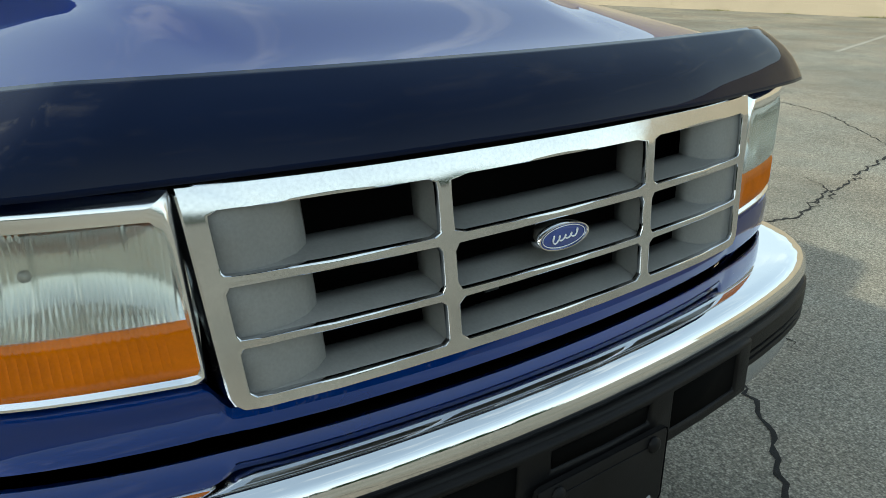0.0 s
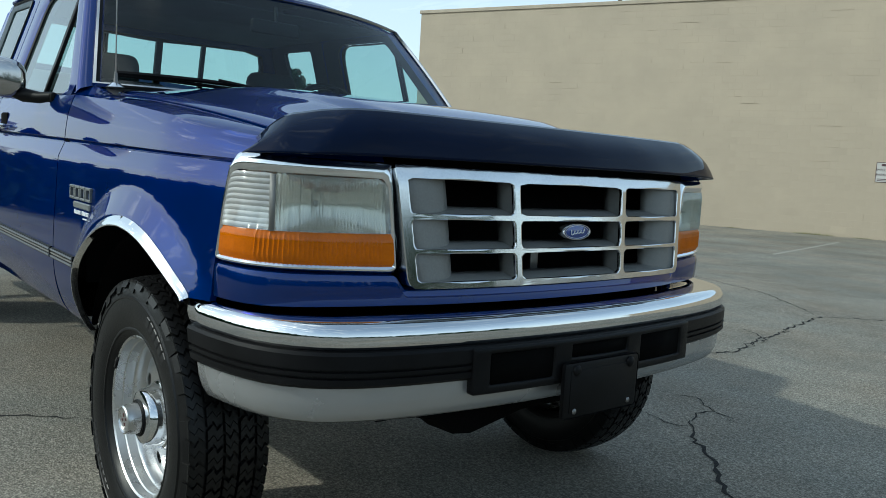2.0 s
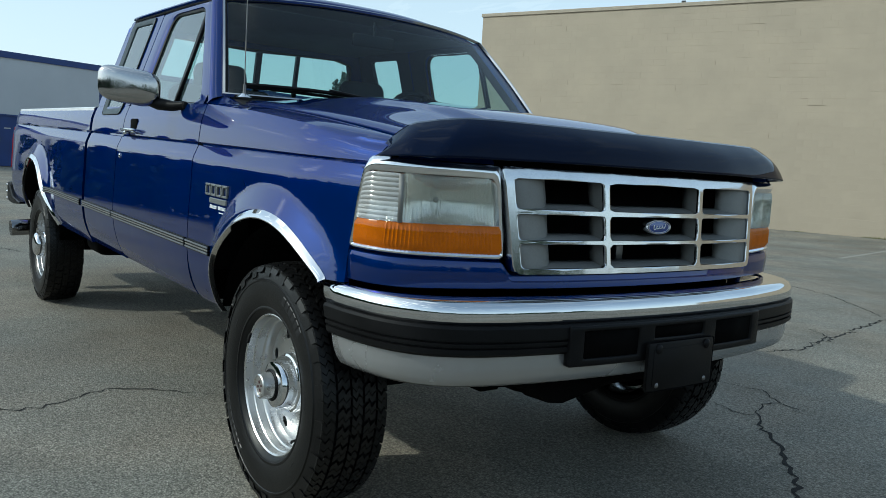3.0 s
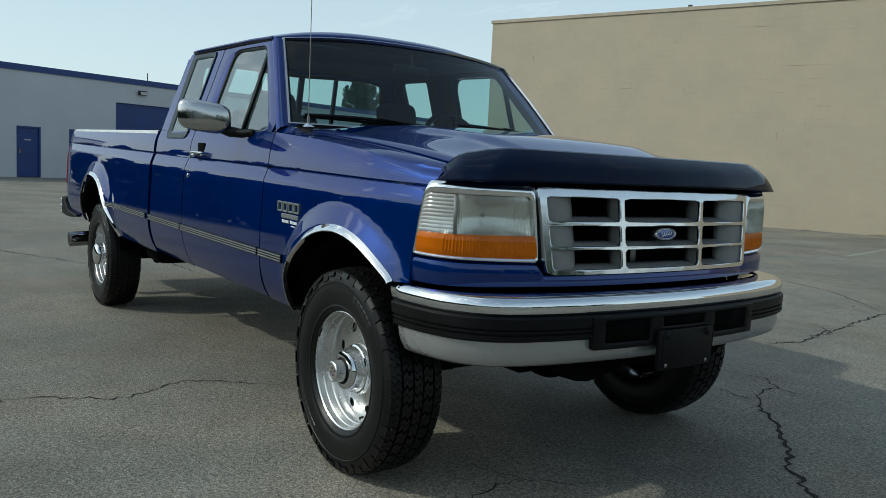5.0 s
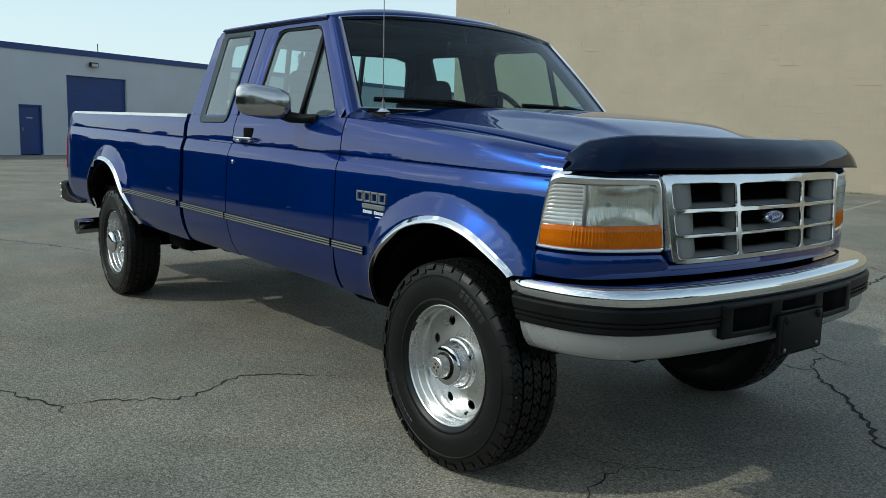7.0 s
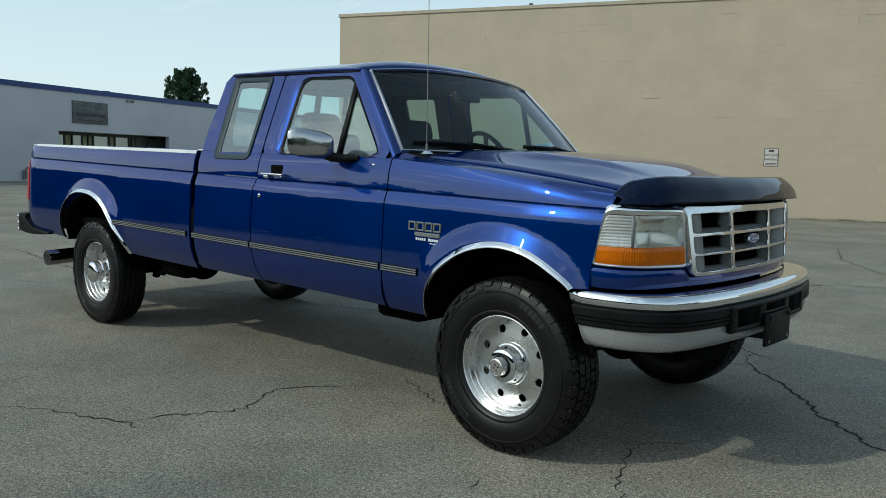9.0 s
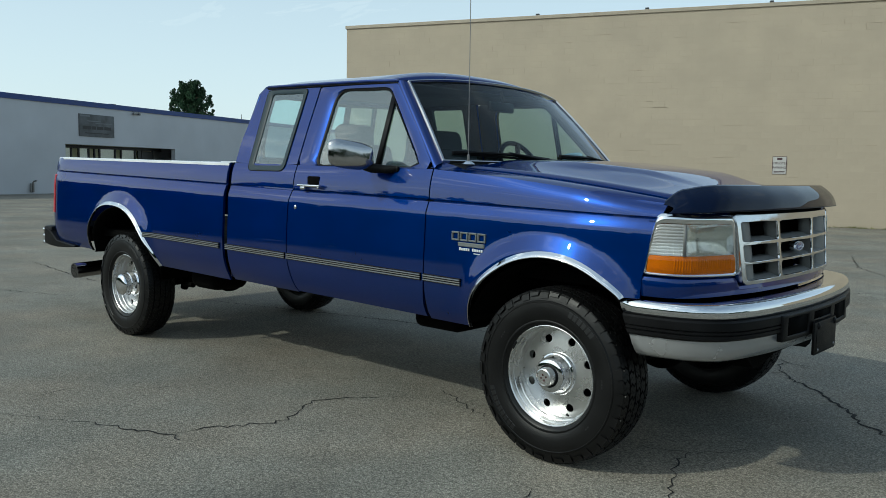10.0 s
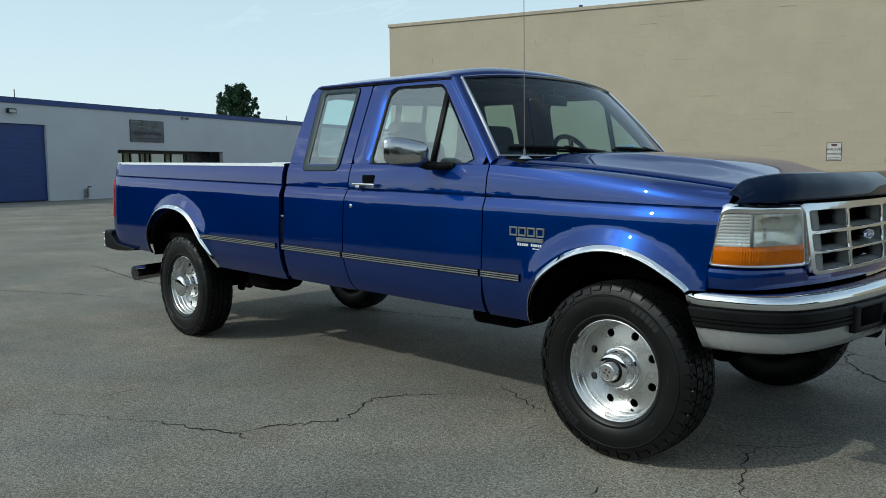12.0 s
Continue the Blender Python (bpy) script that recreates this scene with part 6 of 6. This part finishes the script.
for wid, pts in CRACKS:
    bm = bmesh.new()
    line = []
    for (x0, y0), (x1, y1) in zip(pts, pts[1:]):
        L = math.hypot(x1 - x0, y1 - y0)
        n = max(2, int(L / 0.035))
        nx, ny = -(y1 - y0) / L, (x1 - x0) / L
        for k in range(n):
            t = k / n
            j = crng.gauss(0, 0.012) * (1 if 0 < k else 0.3) + 0.026 * noise.noise((x0 * 3 + t * L * 7, y0 * 3, 1.0))
            line.append((x0 + (x1 - x0) * t + nx * j, y0 + (y1 - y0) * t + ny * j, nx, ny))
    line.append((*pts[-1], nx, ny))
    rows = []
    m = len(line)
    for k, (x, y, nx, ny) in enumerate(line):
        w = wid * 0.5 * (0.35 + 0.95 * crng.random()) * min(1, 0.3 + 4 * min(k, m - 1 - k) / m)
        z = ground_z(x, y) + 0.0025
        rows.append([Vector((x + nx * w, y + ny * w, z)), Vector((x, y, z + 0.0006)), Vector((x - nx * w, y - ny * w, z))])
    grid(bm, rows)
    part("crack", bm, CRACK, lot)
bm = bmesh.new()
for a, b in (((-5.12, 12.3), (-7.35, 20.4)), ((-1.95, 15.2), (-3.2, 21.9))):
    a, b = Vector(a), Vector(b)
    d = (b - a).normalized()
    nn = Vector((-d.y, d.x)) * 0.04
    rows = []
    for k in range(13):
        q = a.lerp(b, k / 12)
        z = ground_z(q.x, q.y) + 0.004
        rows.append([Vector((q.x + nn.x, q.y + nn.y, z)), Vector((q.x - nn.x, q.y - nn.y, z))])
    grid(bm, rows)
part("parking_line", bm, LINE, lot)


# ---- tan block building ----
def tw(s, d, z):
    return T_O + T_U * s + T_N * d + Vector((0, 0, z))


def slab(bm, f, s0, s1, d0, d1, z0, z1):
    vs = [bm.verts.new(f(s, d, z)) for s in (s0, s1) for d in (d0, d1) for z in (z0, z1)]
    for q in ((0, 1, 3, 2), (4, 6, 7, 5), (0, 4, 5, 1), (2, 3, 7, 6), (0, 2, 6, 4), (1, 5, 7, 3)):
        bm.faces.new([vs[i] for i in q])


tan = thing("wall_north", "tall plain tan painted concrete block building wall", "building", kind="structure")
bm = bmesh.new()
slab(bm, tw, 0, 48, -0.0025, 24, -0.6, 6.66)
part("wall_body", bm, STUCCO, tan)
bm = bmesh.new()
slab(bm, tw, -0.05, 48, -0.045, 0.30, 6.62, 6.74)
slab(bm, tw, -0.05, 0.25, 0.30, 24, 6.62, 6.74)
part("coping", bm, CAP, tan, bevel=0.01)
for s in (7.35, 11.05, 14.85, 18.7):
    bm = bmesh.new()
    slab(bm, tw, s, s + 0.12, -0.03, 0.05, 6.735, 6.80)
    part("roof_clip", bm, DARK_FRAME, tan)

# ---- grey building across the lot ----


def lw(s, d, z):
    """d runs out of the wall towards the lot."""
    return L_O + L_U * s + L_N * d + Vector((0, 0, z))


grey = thing("wall_west", "long low grey building with navy roof band and doors", "building", kind="structure")
bm = bmesh.new()
ss = [-14, -5.36, -4.31, -2.82, -1.76, -0.36, 3.10, 7.74, 16.75, 45]
openings = {(1, 2): 2.12, (3, 4): 2.12, (5, 6): 3.66, (7, 8): 2.50}
for i in range(len(ss) - 1):
    z0 = openings.get((i, i + 1), -0.6)
    slab(bm, lw, ss[i], ss[i + 1], -0.3, 0.0, z0, 4.66)
slab(bm, lw, -14, 45, -20, -2.6, -0.6, 4.66)
slab(bm, lw, -14, -13.7, -2.6, -0.3, -0.6, 4.66)
slab(bm, lw, 44.7, 45, -2.6, -0.3, -0.6, 4.66)
slab(bm, lw, -13.7, 44.7, -2.6, -0.3, 4.3, 4.66)
part("wall_body", bm, GREY_WALL, grey)
bm = bmesh.new()
slab(bm, lw, -14.1, 45.1, -0.2, 0.06, 4.64, 4.92)
slab(bm, lw, -14.1, -13.9, -20, -0.2, 4.64, 4.92)
part("roof_band", bm, NAVY, grey, "navy metal roof band")
for s0, s1 in ((-5.36, -4.31), (-2.82, -1.76)):
    bm = bmesh.new()
    slab(bm, lw, s0, s1, -0.12, -0.06, -0.15, 2.12)
    dr = part("door", bm, NAVY, grey, "navy painted steel door")
    bm = bmesh.new()
    slab(bm, lw, s0 + 0.08, s0 + 0.16, -0.06, -0.02, 0.92, 1.10)
    part("door_handle", bm, STEEL, dr)
    bm = bmesh.new()
    slab(bm, lw, s0 + 0.35, s0 + 0.65, -0.06, -0.05, 1.52, 1.57)
    part("notice", bm, SIGN_WHITE, dr)
    bm = bmesh.new()
    for a, b, z0, z1 in ((s0 - 0.04, s0 + 0.03, -0.15, 2.16), (s1 - 0.03, s1 + 0.04, -0.15, 2.16), (s0, s1, 2.09, 2.16)):
        slab(bm, lw, a, b, -0.08, 0.012, z0, z1)
    part("door_frame", bm, NAVY, dr)
bm = bmesh.new()
slab(bm, lw, -0.36, 3.10, -0.20, -0.14, -0.15, 3.66)
ru = part("roller_door", bm, NAVY, grey, "navy roller door")
for k in range(16):
    bm = bmesh.new()
    slab(bm, lw, -0.33, 3.07, -0.14, -0.125, -0.10 + 0.235 * k, -0.10 + 0.235 * k + 0.215)
    part("slat", bm, NAVY, ru)
bm = bmesh.new()
slab(bm, lw, 7.74, 16.75, -1.95, -1.9, -0.15, 2.5)
part("recess_wall", bm, BEIGE, grey)
bm = bmesh.new()
slab(bm, lw, 7.74, 16.75, -2.6, -0.3, 2.5, 2.55)
part("recess_ceiling", bm, BEIGE, grey)
bm = bmesh.new()
for s in (9.2, 9.75, 10.5, 10.95, 11.35, 12.6, 13.1, 14.3, 14.9, 15.9):
    slab(bm, lw, s, s + 0.09, -1.2, -1.1, -0.15, 2.5)
slab(bm, lw, 7.74, 16.75, -1.2, -1.1, 2.32, 2.5)
slab(bm, lw, 14.6, 15.9, -1.18, -1.12, -0.1, 2.3)
part("shopfront_frame", bm, DARK_FRAME, grey)
for s0, s1 in ((7.74, 9.2), (9.84, 10.5), (11.44, 12.6), (13.19, 14.3)):
    bm = bmesh.new()
    bm.faces.new([bm.verts.new(lw(*q)) for q in ((s0, -1.15, -0.1), (s1, -1.15, -0.1), (s1, -1.15, 2.32), (s0, -1.15, 2.32))])
    part("pane", bm, CAR_GLASS, grey)

fl = thing("flood_lamp", "small dark wall flood lamp above roller door", "wall lamp")
bm = bmesh.new()
slab(bm, lw, 0.86, 1.30, 0.06, 0.24, 4.14, 4.36)
part("housing", bm, DARK_FRAME, fl, bevel=0.02)
bm = bmesh.new()
slab(bm, lw, 1.0, 1.16, 0.0, 0.08, 4.20, 4.32)
part("bracket", bm, DARK_FRAME, fl)
bm = bmesh.new()
slab(bm, lw, 0.90, 1.26, 0.241, 0.246, 4.16, 4.30)
part("lens", bm, SIGN_WHITE, fl)

SIGN_GREY = material("sign_grey", (0.072, 0.078, 0.086), 0.45, 0, 0, 0.65, 1.6, fine=0.1)
bs = thing("wall_sign", "dark grey printed sign board on the wall", "sign")
bm = bmesh.new()
slab(bm, lw, 8.70, 11.36, 0.0, 0.05, 2.97, 4.22)
part("board", bm, SIGN_GREY, bs, bevel=0.01)
bm = bmesh.new()
for s0, s1, z0, z1 in ((8.95, 9.55, 3.38, 3.56), (9.62, 9.95, 3.38, 3.56), (10.02, 10.5, 3.38, 3.56), (10.58, 11.1, 3.38, 3.56), (9.1, 10.9, 3.14, 3.19)):
    slab(bm, lw, s0, s1, 0.052, 0.058, z0, z1)
part("letter_bar", bm, DARK_FRAME, bs)
bm = bmesh.new()
slab(bm, lw, 9.3, 10.3, 0.052, 0.058, 3.82, 3.87)
slab(bm, lw, 9.9, 11.15, 0.052, 0.058, 3.72, 3.76)
slab(bm, lw, 8.76, 9.5, 0.052, 0.058, 4.08, 4.16)
part("picture_bar", bm, SATIN, bs)
bm = bmesh.new()
tube(bm, [lw(5.45, 0.08, -0.1), lw(5.45, 0.08, 0.36)], 0.07, 10)
tube(bm, [lw(5.45, 0.08, 0.36), lw(5.5, 0.1, 0.46), lw(5.5, 0.30, 0.49)], 0.04, 8)
tube(bm, [lw(5.3, 0.1, -0.1), lw(5.3, 0.1, 0.35)], 0.05, 8)
tagged(part("stand_pipe", bm, STEEL, None), "grey metal stand pipe beside the wall", "pipe")
bm = bmesh.new()
slab(bm, lw, 12.9, 13.3, -2.0, -1.6, 4.9, 5.12)
tagged(part("roof_vent", bm, DARK_FRAME, None), "small dark roof vent above the navy band", "vent")
for s, h in ((2.2, 0.5), (25.5, 0.45)):
    bm = bmesh.new()
    tube(bm, [lw(s, -1.0, 4.6), lw(s, -1.0, 4.92 + h)], 0.025, 6)
    tagged(part("roof_pipe", bm, DARK_FRAME, None), "thin upright pipe on the roof", "pipe")

wl_ = thing("wall_lamp", "small twin grey lamp high on the wall", "lamp")
bm = bmesh.new()
slab(bm, lw, 12.98, 13.36, 0.0, 0.05, 4.48, 4.54)
part("bracket", bm, STEEL, wl_)
for s0, s1 in ((12.86, 13.10), (13.34, 13.46)):
    bm = bmesh.new()
    slab(bm, lw, s0, s1, 0.052, 0.17, 4.44, 4.56)
    part("lamp_head", bm, STEEL, wl_, bevel=0.02)

# parking sign on the tan wall
ps = thing("parking_sign", "small white parking sign with dark red lettering on wall", "sign")
s0 = (Vector((-7.55, 22.22, 0)) - T_O).dot(T_U)
bm = bmesh.new()
slab(bm, tw, s0, s0 + 0.42, -0.012, 0.006, 1.42, 1.98)
part("plate", bm, SIGN_WHITE, ps)
bm = bmesh.new()
for a, b, z0, z1 in ((0.0, 0.42, 1.965, 1.98), (0.0, 0.42, 1.42, 1.435), (0.0, 0.015, 1.42, 1.98), (0.405, 0.42, 1.42, 1.98), (0.13, 0.29, 1.87, 1.935), (0.05, 0.37, 1.50, 1.52), (0.05, 0.37, 1.46, 1.475)):
    slab(bm, tw, s0 + a, s0 + b, -0.016, -0.010, z0, z1)
part("border", bm, SIGN_INK, ps)
for txt, z in (("EMPLOYEE", 1.735), ("PARKING", 1.60)):
    fc = bpy.data.curves.new("lettering", "FONT")
    fc.body, fc.size, fc.align_x, fc.extrude = txt, 0.095, "CENTER", 0.002
    me_ob = bpy.data.objects.new("lettering", fc)
    scene.collection.objects.link(me_ob)
    bpy.context.view_layer.update()
    me = bpy.data.meshes.new_from_object(me_ob.evaluated_get(bpy.context.evaluated_depsgraph_get()))
    bpy.data.objects.remove(me_ob)
    me.materials.append(SIGN_INK)
    t_ob = new("lettering", me)
    t_ob.parent = ps
    t_ob.matrix_basis = Matrix.Translation(tw(s0 + 0.21, -0.016, z)) @ Matrix(((T_U.x, 0, -T_N.x, 0), (T_U.y, 0, -T_N.y, 0), (0, 1, 0, 0), (0, 0, 0, 1)))

# weeds along the wall's foot
wr = random.Random(3)
vs, fs = [], []
for c0, w in ((9.6, 0.5), (11.5, 0.25), (13.7, 0.7), (15.0, 0.3), (16.6, 0.5), (17.6, 0.8), (18.6, 0.4), (20.5, 0.6)):
    for k in range(int(120 * w) + 30):
        s = c0 + wr.gauss(0, 0.4 * w)
        q = tw(s, -0.06 - abs(wr.gauss(0, 0.06)), -0.21)
        h = 0.03 + 0.09 * wr.random() * w
        a = wr.random() * 6.28
        dx, dy = 0.02 * math.cos(a), 0.02 * math.sin(a)
        lx, ly = wr.gauss(0, 0.05), wr.gauss(0, 0.05)
        b = len(vs)
        vs += [(q.x - dx, q.y - dy, q.z), (q.x + dx, q.y + dy, q.z), (q.x + lx, q.y + ly, q.z + h)]
        fs.append((b, b + 1, b + 2))
me = bpy.data.meshes.new("weeds")
me.from_pydata(vs, [], fs)
me.materials.append(WEED)
tagged(new("weeds", me), "sparse dry weeds along the wall foot", "weeds", kind="stuff")


# ---- trees ----
def leaf_cloud(clumps, rng, per=60, size=0.16):
    vs, fs = [], []
    for c, r in clumps:
        for _ in range(per):
            d = Vector((rng.gauss(0, 1), rng.gauss(0, 1), rng.gauss(0, 0.8)))
            d = d.normalized() * r * (0.45 + 0.6 * rng.random())
            p = c + d
            a = Vector((rng.gauss(0, 1), rng.gauss(0, 1), rng.gauss(0, 1))).normalized()
            b = a.cross(Vector((rng.gauss(0, 1), rng.gauss(0, 1), rng.gauss(0, 1)))).normalized()
            s = size * (0.6 + 0.8 * rng.random())
            k = len(vs)
            vs += [p - a * s, p + b * s * 0.55, p + a * s, p - b * s * 0.55]
            fs.append((k, k + 1, k + 2, k + 3))
    return vs, fs


rng = random.Random(9)
pine = thing("conifer_tree", "dark green bushy conifer behind the grey building", "tree", at=(-58.2, 31.9, -0.2))
bm = bmesh.new()
tube(bm, [(0, 0, 0), (0.05, 0, 3.0), (0, 0.05, 8.4)], [0.28, 0.2, 0.03], 10)
for k in range(26):
    z = 2.0 + 6.0 * k / 26
    a = k * 2.4
    L = 1.75 * (1 - (max(0, z - 4.5) / 4.6)) ** 0.8
    tube(bm, [(0, 0, z), (L * 0.6 * math.cos(a), L * 0.6 * math.sin(a), z + 0.25), (L * math.cos(a), L * math.sin(a), z + 0.35)], [0.06, 0.04, 0.015], 6)
part("trunk", bm, BARK, pine)
cl = []
for k in range(64):
    z = 1.8 + 6.3 * (k / 63) ** 0.9
    L = 2.75 * (1 - max(0, z - 3.6) / 5.4) ** 0.72 * (0.72 + 0.42 * rng.random())
    a = k * 2.39996 + 0.5 * rng.random()
    for j in range(6):
        f = 0.30 + 0.70 * j / 5
        w = 0.20 + 0.20 * math.sin(math.pi * min(1, f * 0.95))
        cl.append((Vector((L * f * math.cos(a) + rng.gauss(0, 0.08), L * f * math.sin(a) + rng.gauss(0, 0.08), z + 0.30 * L * f * f * 0.5 + rng.gauss(0, 0.06))), w))
    cl.append((Vector((L * math.cos(a), L * math.sin(a), z + 0.16 * L + 0.22)), 0.15))
cl.append((Vector((0, 0, 8.4)), 0.3))
vs, fs = leaf_cloud(cl, rng, 60, 0.085)
me = bpy.data.meshes.new("crown")
me.from_pydata(vs, [], fs)
me.materials.append(NEEDLES)
cr = new("crown", me)
cr.parent = pine

# far wood round the open side of the lot, mirrored in the paintwork
vs, fs = [], []


def wood(count, a0, a1, near, far, tall, per, size):
    for k in range(count):
        f = k / (count - 1)
        a = radians(a0 + (a1 - a0) * f + rng.gauss(0, 0.8))
        dist = near + rng.random() * (far - near)
        cx, cy = dist * math.cos(a), dist * math.sin(a)
        H = lerp([0, 0.25, 1], tall, f) * (0.78 + 0.3 * rng.random())
        slim = rng.random() < 0.55
        for j in range(per):
            t = rng.random()
            z = 0.2 + H * t
            R = (H * 0.23 * (1.02 - t)) if slim else H * 0.34 * math.sqrt(max(0.06, 1 - (2 * t - 0.85) ** 2))
            b = rng.random() * 6.28
            v2, f2 = leaf_cloud([(Vector((cx + R * math.cos(b) * rng.random(), cy + R * math.sin(b) * rng.random(), z)), R * 0.55 + 0.2)], rng, 15, size)
            o = len(vs)
            vs.extend(v2)
            fs.extend(tuple(i + o for i in q) for q in f2)


wood(150, 188, 394, 38, 46, (2.6, 4.6, 5.2), 26, 0.32)
# nearer unseen row, added to darken what the body side mirrors
wood(120, 193, 300, 16, 19, (1.0, 2.3, 2.8), 34, 0.13)
me = bpy.data.meshes.new("far_wood")
me.from_pydata(vs, [], fs)
me.materials.append(NEEDLES)
tagged(new("far_wood", me), "dark unseen lines of mixed trees round the lot", "trees", kind="stuff")

# ---- painted blocks of the tan wall: the ones round the sign are pieces of their own ----
BW, BH, JT = 0.40, 0.203, 0.005
brng = random.Random(21)


def block_mesh(w):
    bm = bmesh.new()
    a, b, e = w - JT, BH - JT, 0.003
    lo = [(0, 0.0026, 0), (a, 0.0026, 0), (a, 0.0026, b), (0, 0.0026, b)]
    hi = [(e, 0, e), (a - e, 0, e), (a - e, 0, b - e), (e, 0, b - e)]
    vl, vh = [bm.verts.new(p) for p in lo], [bm.verts.new(p) for p in hi]
    bm.faces.new(vh)
    for k in range(4):
        bm.faces.new((vl[k], vl[(k + 1) % 4], vh[(k + 1) % 4], vh[k]))
    bmesh.ops.recalc_face_normals(bm, faces=bm.faces)
    me = bpy.data.meshes.new("block")
    bm.to_mesh(me)
    bm.free()
    me.materials.append(STUCCO)
    return me


whole = block_mesh(BW)
turn = Matrix(((T_U.x, T_N.x, 0, 0), (T_U.y, T_N.y, 0, 0), (0, 0, 1, 0), (0, 0, 0, 1)))
vs, fs = [], []
for r in range(34):
    z = -0.30 + BH * r
    for c in range(75):
        s = BW * c - (BW / 2 if r % 2 else 0)
        if s + BW > 29.6 or z + BH > 6.64:
            continue
        d = brng.gauss(0, 0.0012)
        if s < 0:
            s, w = 0.0, BW / 2
        else:
            w = BW
        if 11.2 < s < 19.2 and z < 2.75 and w == BW:
            ob = new("block", whole)
            ob.parent = tan
            ob.matrix_basis = Matrix.Translation(tw(s, d - 0.004, z)) @ turn
            continue
        b = len(vs)
        a, h, e = w - JT, BH - JT, 0.003
        for x, y, q in ((0, 0.0026, 0), (a, 0.0026, 0), (a, 0.0026, h), (0, 0.0026, h), (e, 0, e), (a - e, 0, e), (a - e, 0, h - e), (e, 0, h - e)):
            vs.append(tw(s + x, d - 0.004 + y, z + q))
        fs += [(b + 4, b + 5, b + 6, b + 7)] + [(b + k, b + (k + 1) % 4, b + 4 + (k + 1) % 4, b + 4 + k) for k in range(4)]
me = bpy.data.meshes.new("upper_blocks")
me.from_pydata(vs, [], fs)
me.materials.append(STUCCO)
ub = new("upper_blocks", me)
ub.parent = tan
tagged(ub, "painted block courses", kind="stuff")

# open joints between some of the blocks
vs, fs = [], []
for k in range(70):
    r, c = brng.randrange(1, 33), brng.randrange(2, 70)
    z, s = -0.30 + BH * r, BW * c - (BW / 2 if r % 2 else 0)
    wide = 0.003 + 0.005 * brng.random()
    if brng.random() < 0.5:
        part_of = BH * (0.5 + 0.5 * brng.random())
        quad = ((s - 0.004 - wide / 2, z), (s - 0.004 + wide / 2, z), (s - 0.004 + wide / 2, z + part_of), (s - 0.004 - wide / 2, z + part_of))
    else:
        run = BW * (0.4 + 1.3 * brng.random() ** 2)
        quad = ((s, z - 0.004 - wide / 2), (s + run, z - 0.004 - wide / 2), (s + run, z - 0.004 + wide / 2), (s, z - 0.004 + wide / 2))
    b = len(vs)
    vs += [tw(x, d, q) for d in (-0.0105, -0.004) for x, q in quad]
    fs += [(b, b + 1, b + 2, b + 3)] + [(b + j, b + (j + 1) % 4, b + 4 + (j + 1) % 4, b + 4 + j) for j in range(4)]
me = bpy.data.meshes.new("open_joints")
me.from_pydata(vs, [], fs)
me.materials.append(WALL_CRACK)
oj = new("open_joints", me)
oj.parent = tan
tagged(oj, "dark open joints in the blockwork", kind="stuff")
